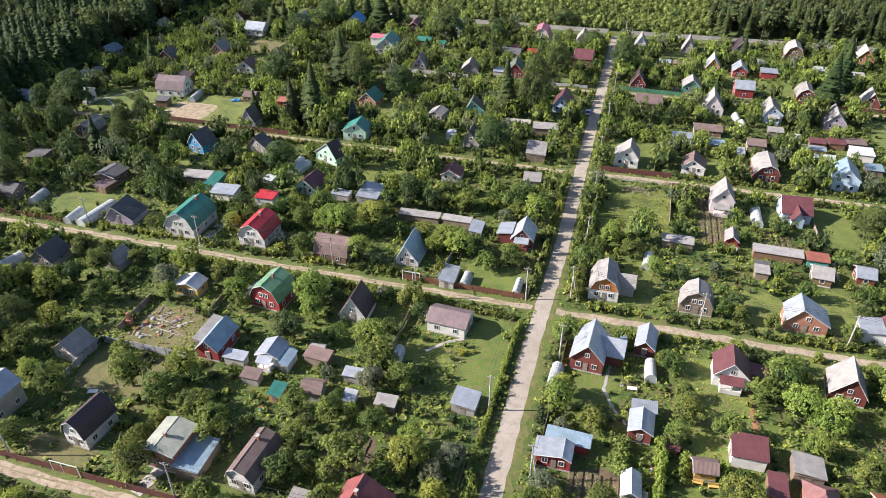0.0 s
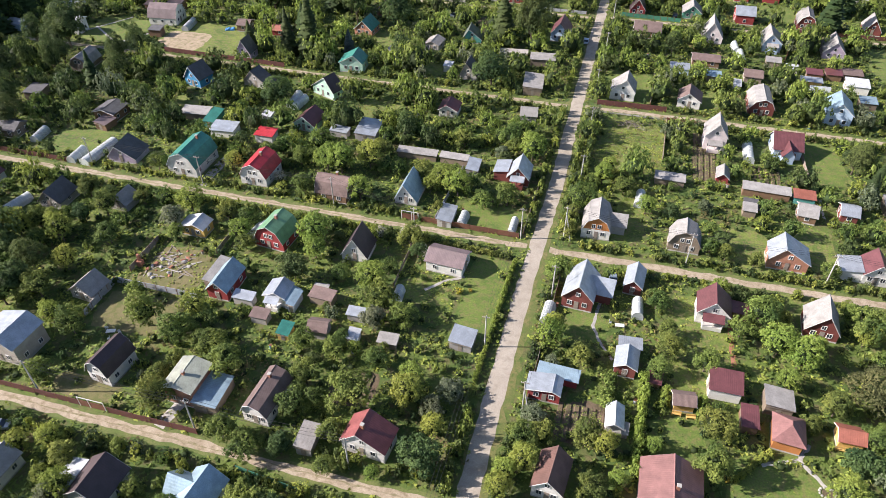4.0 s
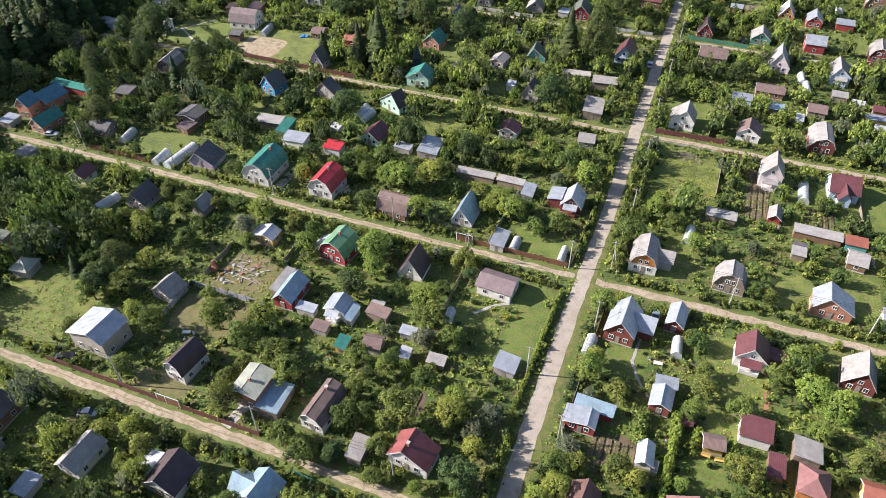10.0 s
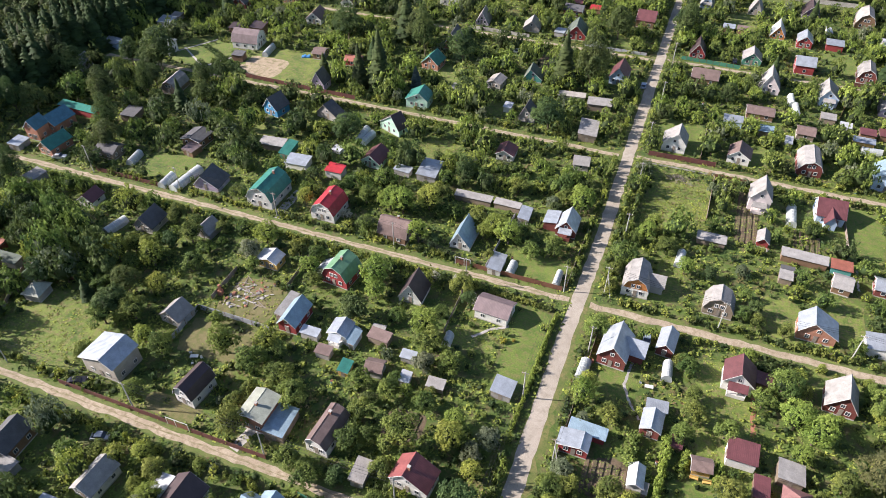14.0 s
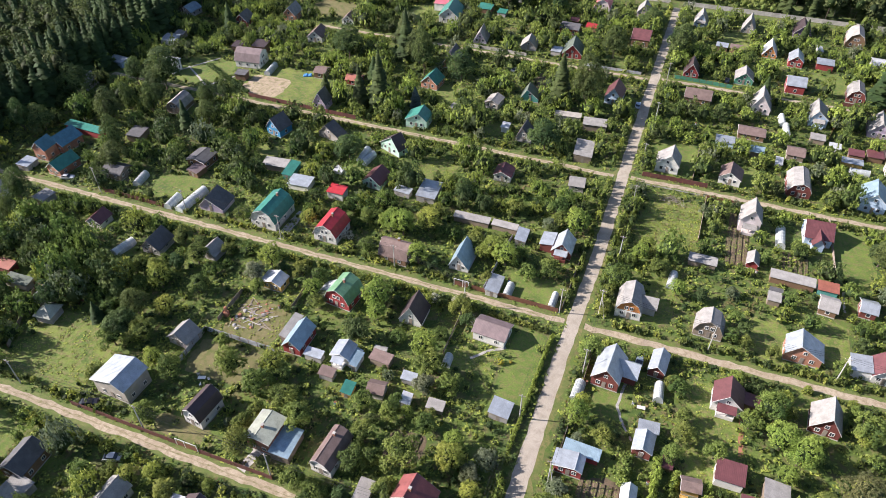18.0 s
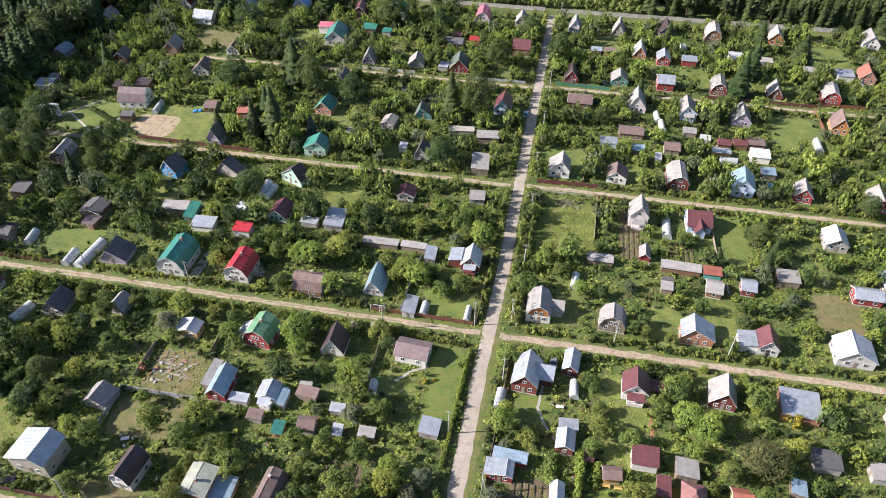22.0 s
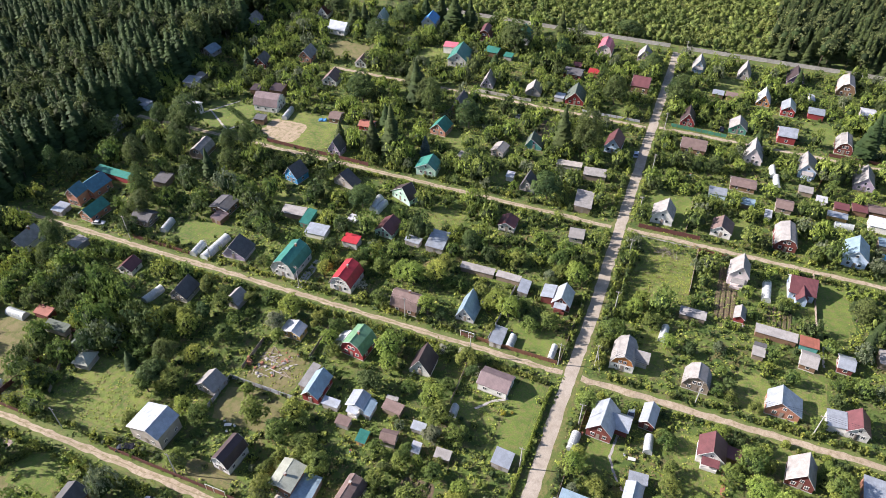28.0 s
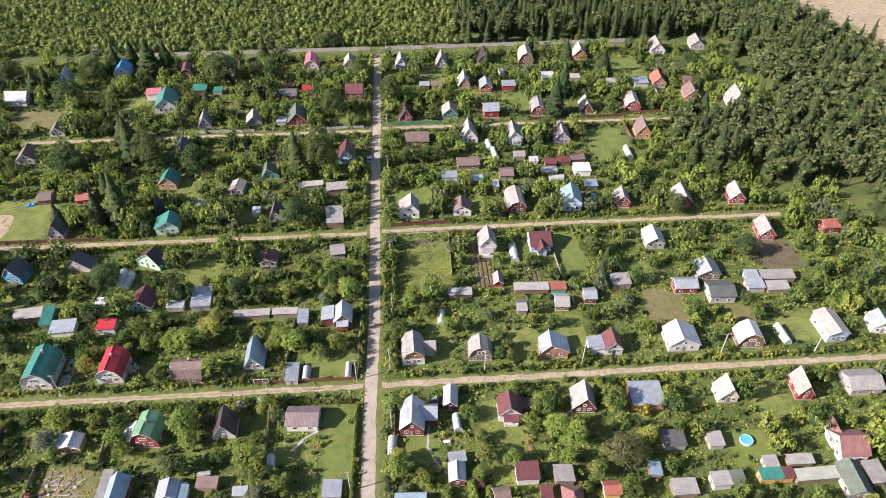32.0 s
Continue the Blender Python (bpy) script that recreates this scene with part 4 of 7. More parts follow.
shed(-161.1, -6.7, -6, 4.0, 5.0, 2.6, "slate", "grey")
house("house", -129.0, 27.0, -2, 7.0, 6.8, 2.8, 3.8, "gable", "dark", "brown", "gabled brown painted house with a "+WORD["dark"]+" roof")
shed(-127.0, 21.4, -6, 4.0, 4.5, 2.4, "mauve", "brown")
shed(-158.3, 31.9, -84, 6.0, 5.3, 2.8, "dark", "log")
house("house", -78.6, 101.3, -4, 6.8, 7.1, 2.6, 5.5, "gable", "teal", "brick", "gabled brick house with a "+WORD["teal"]+" roof")
house("house", -77.5, 120.8, 6, 6.8, 9.2, 2.0, 6.5, "gable", "dark", "brick", "gabled brick house with a "+WORD["dark"]+" roof")
house("house", -41.2, 104.6, 5, 6.6, 5.6, 1.7, 4.9, "gable", "darkgreen", "teal", "steep A-frame teal painted house with a "+WORD["darkgreen"]+" roof", shift=-1.0)
house("house", -12.3, 114.7, -2, 6.3, 8.5, 3.0, 6.5, "gable", "maroon", "lightblue", "gabled lightblue painted house with a "+WORD["maroon"]+" roof")
house("house", -35.6, 77.7, -2, 5.6, 5.7, 1.8, 5.6, "gable", "dark", "grey", "steep A-frame grey painted house with a "+WORD["dark"]+" roof", shift=-0.7)
shed(-15.1, 92.2, -84, 4.5, 8.2, 2.8, "slate", "log")
shed(-15.2, 74.8, 5, 6.0, 10.0, 2.9, "slate", "log")
house("garden_house", -13.4, 56.4, 96, 5.0, 4.5, 2.2, 3.6, "gable", "slate", "grey", "gabled grey painted house with a "+WORD["slate"]+" roof")
house("garden_house", -52.2, 95.2, -6, 5.1, 6.1, 2.4, 3.5, "gable", "tin", "grey", "gabled grey painted house with a "+WORD["tin"]+" roof")
shed(-43.4, 80.1, -91, 3.0, 2.6, 2.4, "white", "white")
shed(-63.5, 85.6, -6, 4.0, 3.9, 2.4, "slate", "grey")
shed(-25.3, 95.4, -84, 2.5, 9.6, 2.0, "tin", "grey")
greenhouse(-79.7, 47.0, -7, 2.4, 6.4)
shed(-93.0, 27.0, -86, 5.0, 7.1, 2.4, "silver", "white")
shed(-105.3, 33.0, -84, 4.0, 8.3, 2.4, "slate", "log")
shed(-99.3, 32.1, 6, 3.0, 8.1, 2.2, "teal", "green")
shed(-85.4, 37.8, -96, 2.5, 2.9, 1.5, "white", "white")
house("house", -150.2, 12.1, 90, 6.0, 7.0, 2.4, 3.8, "gable", "dark", "log", "gabled dark log house with a "+WORD["dark"]+" roof")
greenhouse(-142.0, 89.8, 8, 2.4, 7.9)
greenhouse(-124.6, 5.8, 3, 2.4, 5.7)
shed(-149.1, 80.6, -84, 3.5, 4.4, 2.8, "dark", "brown")
wing(house("house", 9.1, -12.6, -4, 6.4, 8.3, 3.3, 6.6, "gable", "silver", "darkred", "gabled darkred painted house with a "+WORD["silver"]+" roof"), 1, -0.6, 4.0, 6.2, 2.7, 5.0, "silver", "darkred")
house("garden_house", 19.5, -6.6, -5, 3.7, 6.0, 2.6, 4.1, "gable", "silver", "darkred", "gabled darkred painted house with a "+WORD["silver"]+" roof")
greenhouse(3.6, -19.9, -4, 2.4, 5.2)
greenhouse(20.7, -13.9, 3, 2.2, 4.7)
lean_to(house("house", 34.8, -11.2, -1, 6.4, 5.7, 3.1, 6.1, "gable", "maroon", "white", "gabled white painted house with a "+WORD["maroon"]+" roof", porch=True, shift=-0.2), 1, -0.5, 2.6, 3.4, 2.2, 2.6, "maroon", "brown")
house("house", 54.8, -9.6, -5, 6.3, 6.3, 2.4, 6.3, "gable", "slate", "darkred", "gabled darkred painted house with a "+WORD["slate"]+" roof", shift=0.3)
house("house", 19.3, -29.3, -2, 3.9, 4.7, 2.8, 3.8, "gable", "silver", "darkred", "gabled darkred painted house with a "+WORD["silver"]+" roof")
shed(19.8, -24.7, -86, 2.5, 4.2, 2.2, "silver", "grey")
house("house", 6.0, -39.0, -1, 5.9, 3.6, 2.8, 3.5, "gable", "silver", "red", "gabled red painted house with a "+WORD["silver"]+" roof", shift=1.4)
shed(7.8, -35.1, -93, 2.5, 7.6, 2.2, "blue", "red")
shed(36.4, -30.4, -90, 4.3, 5.6, 3.7, "maroon", "white", drop=1.1)
shed(45.2, -31.3, -1, 4.8, 4.4, 2.8, "slate", "log")
house("house", 46.0, -37.9, -5, 4.6, 5.5, 2.8, 4.6, "hip", "rosy", "orange", "open-sided orange wooden pavilion with a hipped "+WORD["rosy"]+" roof")
shed(40.2, -36.3, -90, 4.6, 2.6, 2.4, "maroon", "brown")
house("garden_house", 29.5, -35.2, 96, 3.0, 3.5, 2.0, 2.8, "gable", "brown", "yellow", "gabled yellow painted house with a "+WORD["brown"]+" roof")
house("garden_house", 18.3, -41.8, 2, 2.8, 4.5, 1.8, 2.6, "gable", "white", "white", "gabled white painted house with a "+WORD["white"]+" roof")
shed(24.6, -31.7, -96, 2.4, 2.1, 2.0, "maroon", "brown")
house("house", 9.6, -56.1, -6, 5.0, 6.5, 3.2, 5.5, "gable", "umber", "white", "gabled white painted house with a "+WORD["umber"]+" roof")
house("house", 27.5, -54.1, 0, 9.5, 9.0, 3.0, 5.5, "gable", "rosy", "brick", "gabled brick house with a "+WORD["rosy"]+" roof", chimney=True)
house("garden_house", 56.0, -35.6, 90, 3.5, 3.9, 2.0, 3.0, "gable", "brickred", "yellow", "gabled yellow painted house with a "+WORD["brickred"]+" roof")
shed(72.0, -9.5, -93, 8.0, 8.8, 3.1, "silver", "brick")
house("house", 94.0, -9.7, 0, 5.6, 5.0, 2.4, 6.1, "gable", "tin", "cream", "gabled cream painted house with a "+WORD["tin"]+" roof", shift=0.3)
house("house", 115.3, -9.5, -5, 4.5, 6.8, 2.7, 6.3, "gable", "tin", "red", "gabled red painted house with a "+WORD["tin"]+" roof", shift=-0.2)
house("house", 132.7, -8.9, 89, 7.0, 9.2, 2.6, 4.2, "gable", "slate", "grey", "gabled grey painted house with a "+WORD["slate"]+" roof")
wing(house("house", 118.5, -28.2, 88, 7.8, 7.2, 3.0, 6.0, "gable", "rosy", "white", "gabled white painted house with a "+WORD["rosy"]+" roof"), 1, 0.4, 3.2, 6.6, 2.8, 4.8, "rosy", "white")
shed(75.0, -23.5, -92, 4.5, 5.7, 2.8, "dark", "grey")
shed(85.7, -24.2, -90, 4.0, 3.7, 2.4, "slate", "grey")
shed(73.5, -36.6, -91, 4.0, 6.1, 2.4, "slate", "log")
shed(82.9, -35.3, -88, 3.6, 4.6, 2.6, "slate", "white")
shed(87.1, -35.0, -88, 3.2, 3.2, 2.5, "darkgreen", "white")
shed(95.5, -34.9, -91, 2.8, 5.6, 2.7, "teal", "yellow")
shed(99.6, -34.9, -91, 2.8, 2.6, 2.7, "maroon", "yellow")
shed(106.7, -35.5, -89, 2.9, 10.9, 2.4, "palegreen", "log")
house("house", 114.9, -37.6, -3, 5.6, 8.6, 2.7, 4.4, "gable", "darkgreen", "grey", "gabled grey painted house with a "+WORD["darkgreen"]+" roof")
shed(121.0, -36.2, -88, 6.0, 4.3, 2.8, "slate", "log")
shed(97.0, -31.4, -91, 3.0, 3.4, 2.3, "slate", "white")
shed(104.6, -31.3, -91, 2.4, 6.5, 2.3, "slate", "log")
shed(67.9, -31.3, -6, 3.0, 3.5, 2.4, "blue", "log")
greenhouse(119.5, 10.4, 3, 2.2, 7.0)
shed(44.0, 25.5, -92, 3.0, 3.0, 2.2, "slate", "log")
shed(-10.8, -31.2, -2, 4.5, 4.4, 2.4, "silver", "grey")
greenhouse(-26.6, -22.1, 3, 2.0, 3.0)
house("house", -132.2, -77.2, 4, 7.4, 6.8, 2.6, 6.0, "gambrel", "rusted", "grey", "mansard-roofed grey house with a "+WORD["rusted"]+" roof")
shed(-137.3, -71.8, -84, 5.0, 5.5, 2.8, "dark", "brown")
house("house", -146.4, -87.8, 96, 6.0, 5.1, 2.6, 4.0, "gable", "silver", "white", "gabled white painted house with a "+WORD["silver"]+" roof")
shed(-135.3, -93.9, -84, 4.0, 5.7, 2.6, "brickred", "darkred")
house("house", -137.5, -105.0, -6, 6.0, 5.0, 2.6, 4.0, "gable", "dark", "white", "gabled white painted house with a "+WORD["dark"]+" roof")
house("house", -116.4, -102.0, -3, 6.0, 5.0, 2.6, 4.5, "gable", "darkgreen", "white", "gabled white painted house with a "+WORD["darkgreen"]+" roof")
house("house", -97.5, -77.3, 3, 6.0, 7.2, 3.0, 5.0, "gable", "dark", "brown", "gabled brown painted house with a "+WORD["dark"]+" roof")
shed(-94.2, -82.9, -6, 5.0, 4.9, 2.6, "slate", "grey")
house("house", -75.7, -78.0, -3, 5.0, 7.2, 2.6, 4.5, "gable", "slate", "white", "gabled white painted house with a "+WORD["slate"]+" roof")
shed(-80.5, -86.1, 3, 3.0, 4.2, 2.4, "silver", "white")
shed(-102.3, -99.7, -89, 4.0, 6.1, 2.6, "teal", "green")
shed(-97.0, -95.9, -91, 5.0, 8.4, 2.8, "brown", "brown")
house("house", -93.9, -102.6, 4, 6.0, 5.0, 2.6, 4.0, "gable", "silver", "white", "gabled white painted house with a "+WORD["silver"]+" roof")
house("house", -107.8, -115.3, -3, 8.0, 7.6, 2.8, 5.0, "gable", "darkgreen", "grey", "gabled grey painted house with a "+WORD["darkgreen"]+" roof")
greenhouse(-98.7, -104.1, 85, 2.6, 6.1)
greenhouse(-106.1, -93.1, -12, 2.6, 6.3)
greenhouse(-158.5, -99.6, 86, 2.4, 9.7)
house("house", -169.4, -101.8, -6, 6.0, 5.7, 2.8, 5.0, "gable", "maroon", "brown", "gabled brown painted house with a "+WORD["maroon"]+" roof")
house("house", -165.5, -94.0, -6, 6.0, 5.7, 2.6, 4.5, "gable", "dark", "lilac", "gabled lilac painted house with a "+WORD["dark"]+" roof")
house("house", -193.6, -56.4, 2, 7.5, 8.2, 2.8, 5.0, "gable", "maroon", "white", "gabled white painted house with a "+WORD["maroon"]+" roof")
house("house", -177.2, -56.5, 0, 9.0, 8.6, 2.9, 4.8, "gable", "black", "brick", "broad brick house with a "+WORD["black"]+" roof", chimney=True)
shed(-163.2, -60.5, 3, 4.0, 6.4, 2.7, "slate", "white")
house("house", -166.8, -38.6, 88, 5.6, 6.2, 2.2, 5.0, "gable", "mauve", "brown", "gabled brown painted house with a "+WORD["mauve"]+" roof")
house("house", -174.4, -73.5, 6, 7.0, 5.0, 2.6, 4.0, "gable", "blue", "white", "gabled white painted house with a "+WORD["blue"]+" roof")
house("house", -191.2, -74.4, 2, 6.0, 5.0, 2.4, 3.5, "gable", "slate", "grey", "gabled grey painted house with a "+WORD["slate"]+" roof")
house("house", -153.4, -74.8, -2, 7.6, 6.4, 2.6, 4.8, "gable", "slate", "lilac", "gabled lilac painted house with a "+WORD["slate"]+" roof")
house("house", -177.0, -11.8, 1, 6.0, 8.7, 2.8, 5.5, "gable", "slate", "white", "gabled white painted house with a "+WORD["slate"]+" roof", chimney=True)
greenhouse(-139.8, -59.9, 12, 3.0, 6.0)
greenhouse(-155.7, -36.9, 90, 2.6, 6.3)
shed(-147.9, -34.0, -88, 3.0, 5.2, 2.4, "brickred", "darkred")
shed(-140.0, -37.3, -88, 2.8, 7.7, 2.4, "darkgreen", "grey")
house("garden_house", -129.6, -39.1, 8, 4.4, 5.6, 2.4, 4.0, "gable", "darkgreen", "grey", "gabled grey painted house with a "+WORD["darkgreen"]+" roof")
house("garden_house", -124.2, -43.4, 8, 4.4, 4.6, 2.4, 4.2, "hip", "palegreen", "grey", "small grey garden house with a hipped "+WORD["palegreen"]+" roof")
shed(-181.1, -34.9, -85, 3.0, 5.6, 2.4, "silver", "white")
shed(-199.0, -36.8, -6, 3.0, 3.5, 2.2, "silver", "white")
lean_to(house("house", -58.0, -75.7, -2, 7.0, 6.6, 2.8, 5.5, "gable", "black", "white", "gabled white painted house with a "+WORD["black"]+" roof"), -1, -3.0, 2.4, 3.2, 2.3, 3.0, "white", "white")
wing(house("house", -41.8, -72.7, -6, 6.0, 5.7, 2.6, 5.0, "gable", "blue", "white", "gabled white painted house with a "+WORD["blue"]+" roof"), -1, -2.2, 1.6, 5.0, 2.6, 4.6, "blue", "white")
shed(-30.1, -59.3, 3, 2.8, 5.0, 2.6, "tin", "grey")

shed(-65.2, -26.5, 0, 2.0, 8.0, 2.6, "slate", "log", "long weathered plank shed with a grey slate roof")
shed(-56.1, -31.9, -90, 2.0, 4.4, 2.3, "silver", "grey", "low lean-to with a silvery metal roof")
shed(-45.9, -30.0, 0, 1.4, 4.4, 2.4, "blue", "white", "narrow lean-to with a pale blue metal roof")


# ---- open ground between the gardens ----
def lawn(x0, x1, y0, y1, turn=0.0, kind="lawn", label="mown green lawn in a garden plot"):
    names = {"lawn": "lawn", "meadow": "meadow", "drygrass": "dry_lawn", "soil": "garden_bed", "sand": "sand_lot"}
    k = len(OPEN)
    return patch(names[kind], x0, x1, y0, y1, 0.006 + 0.0008 * (k % 9), M[kind], label, names[kind].replace("_", " "), turn, k)


lawn(-14.5, -5.8, -31.4, -5.4)
lawn(-125.7, -100.3, -61.6, -39.9, kind="meadow", label="open weedy meadow beside the dirt lane")
lawn(-84.6, -65.2, -45.9, -35, kind="drygrass", label="yellowish dry lawn inside a grey fence")
lawn(-147.4, -116, 69.5, 95.5, kind="meadow", label="grassy lot beside a patch of sand")
lawn(-146.2, -129.3, 71.3, 85.8, kind="sand", label="bare patch of pale sand in a lot")
lawn(-177.6, -154.7, 70.7, 91.8, label="mown lawn crossed by paths")
lawn(6, 24.8, 33.8, 62.8, kind="meadow", label="overgrown empty plot of tall weeds")
lawn(56.8, 68.9, 39.9, 63.4)
lawn(26.6, 38.7, -32.6, -6, kind="meadow", label="sunny rough grass in a garden plot")
lawn(6, 15.7, -24.2, -16.9)
lawn(12.7, 21.1, 7.2, 25.4, kind="meadow", label="rough grass behind a small house")
lawn(85.8, 103.9, 105.1, 130.5)
lawn(55.6, 68.9, 146.2, 164.3)
lawn(108.8, 128.1, 172.8, 195.8)
lawn(82.2, 95.5, 16.9, 32.6, kind="drygrass", label="yellowish lawn beside a white-roofed house")
lawn(106.3, 116, 15.7, 24.2, kind="drygrass", label="dry grass in a yard")
lawn(88.2, 100.3, -31.4, -20.5, label="lawn with a round garden pool")
lawn(-161.9, -142.6, -61.6, -36.2, kind="drygrass", label="trampled dry grass of a fenced lot")
lawn(-136, -112, -96, -78, 10, kind="drygrass", label="dry lawn with scattered trees")
lawn(-118.4, -103.9, -78.5, -68.9)
lawn(-140.2, -122, -118.4, -100.3)
lawn(-21.8, -6.6, 3, 13.3)
lawn(4.8, 20.5, 71.9, 94.2)
lawn(-84.6, -78.5, 32.6, 48.3)
lawn(-82.2, -67.7, -33.8, -19.3, kind="drygrass", label="rubble-strewn soil of a torn-down house")
lawn(-137.8, -120.8, 6, 20.5, label="short shaded lawn behind a fence")
lawn(36.2, 53.2, -64, -43.5)
lawn(23.9, 33.6, -50, -38.6, label="shaded mown lawn between a hedge and yellow shrubs")
lawn(-29, -15.7, -23, -15.7, kind="meadow", label="small rough lawn in front of a house")
lawn(-62.8, -50.8, 43.5, 55.6, kind="meadow", label="rough grass among fruit trees")
lawn(38.7, 48.3, 4.8, 19.3, kind="meadow", label="rough grass round a log house")
lawn(48.3, 60.4, -7.2, 2.4, kind="meadow", label="weeds beside the lane")
lawn(29, 37.5, 74.9, 84.6, kind="meadow", label="rough grass in a garden")
lawn(-19.3, -8.5, 140.2, 149.8)
lawn(-43.5, -31.4, 111.2, 125.7, kind="soil", label="dug vegetable bed with bare soil")
lawn(-113.6, -101.5, 154.7, 169.2, kind="meadow", label="rough grass in a far garden")
lawn(-158.3, -135.3, 145, 161.9, kind="drygrass", label="dry grass in a far garden")
lawn(-31.4, -23, -50.8, -42.3, kind="soil", label="dug vegetable bed with bare soil")
lawn(9.7, 18.1, -48.3, -38.7, kind="soil", label="vegetable beds with bare soil")
lawn(31.4, 37.5, 36.2, 60.4, kind="soil", label="long vegetable beds with bare soil")
lawn(100, 112, -18, -6, kind="meadow", label="rough grass behind a house")
lawn(60, 70, 38, 50, kind="meadow", label="sunny rough grass in a garden")
lawn(78, 90, 36, 46, kind="meadow", label="sunny rough grass in a garden")
lawn(52, 62, 8, 24, kind="meadow", label="sunny rough grass in a garden")
lawn(64, 76, -16, -8, kind="meadow", label="sunny rough grass in a garden")
lawn(118, 134, 8, 20, kind="meadow", label="sunny rough grass in a garden")
lawn(30, 42, 76, 86, kind="meadow", label="rough grass in a garden")
lawn(70, 80, 146, 158, kind="meadow", label="rough grass in a far garden")
lawn(20, 32, 176, 190, kind="meadow", label="rough grass in a far garden")
lawn(148, 164, 176, 198, kind="meadow", label="rough grass at the forest edge")
lawn(-78, -66, 92, 104, kind="meadow", label="rough grass among trees")
lawn(-54, -44, 76, 84, kind="meadow", label="rough grass among trees")
lawn(-118, -106, 34, 44, kind="meadow", label="rough grass among trees")
lawn(125, 141, 39, 56, kind="soil", label="bare sandy yard")
lawn(-80.3, -66.8, -61.3, -56.4, kind="drygrass", label="trampled sandy yard behind a brown fence")
lawn(135.3, 149.8, 142.6, 161.9, kind="meadow", label="rough grass at the forest edge")


# ---- trees and bushes ----
def ico():
    p = (1 + 5 ** 0.5) / 2
    v = np.array([(-1, p, 0), (1, p, 0), (-1, -p, 0), (1, -p, 0), (0, -1, p), (0, 1, p), (0, -1, -p), (0, 1, -p), (p, 0, -1), (p, 0, 1), (-p, 0, -1), (-p, 0, 1)], float)
    f = np.array([(0, 11, 5), (0, 5, 1), (0, 1, 7), (0, 7, 10), (0, 10, 11), (1, 5, 9), (5, 11, 4), (11, 10, 2), (10, 7, 6), (7, 1, 8),
                  (3, 9, 4), (3, 4, 2), (3, 2, 6), (3, 6, 8), (3, 8, 9), (4, 9, 5), (2, 4, 11), (6, 2, 10), (8, 6, 7), (9, 8, 1)])
    return v / np.linalg.norm(v[0]), f


ICO = ico()


class Shape:
    """Triangles with a material slot each, gathered piece by piece."""

    def __init__(self):
        self.v, self.f, self.m, self.n = [], [], [], 0

    def put(self, v, f, slot=0):
        self.v.append(np.asarray(v, float))
        self.f.append(np.asarray(f, int) + self.n)
        self.m.append(np.full(len(f), slot))
        self.n += len(v)

    def done(self):
        return np.concatenate(self.v), np.concatenate(self.f), np.concatenate(self.m)


def unit(rng, n):
    d = rng.normal(size=(n, 3))
    return d / np.linalg.norm(d, axis=1)[:, None]


def leaf_sprays(rng, at, normal, size, slot, shape, stray=0.42):
    """Small leaf sprays at the given places."""
    n = len(at)
    nr = normal + rng.normal(size=(n, 3)) * stray
    nr /= np.linalg.norm(nr, axis=1)[:, None]
    a = np.cross(nr, unit(rng, n))
    a /= np.linalg.norm(a, axis=1)[:, None] + 1e-9
    b = np.cross(nr, a)
    s = size * rng.uniform(0.6, 1.35, n)[:, None]
    q = np.stack([at - a * s * 1.1 - nr * s * 0.2, at + a * s * 1.1 - nr * s * 0.2, at + b * s * 1.5], 1).reshape(-1, 3)
    f = np.arange(n)[:, None] * 3 + np.array([0, 1, 2])
    shape.put(q, f, slot)


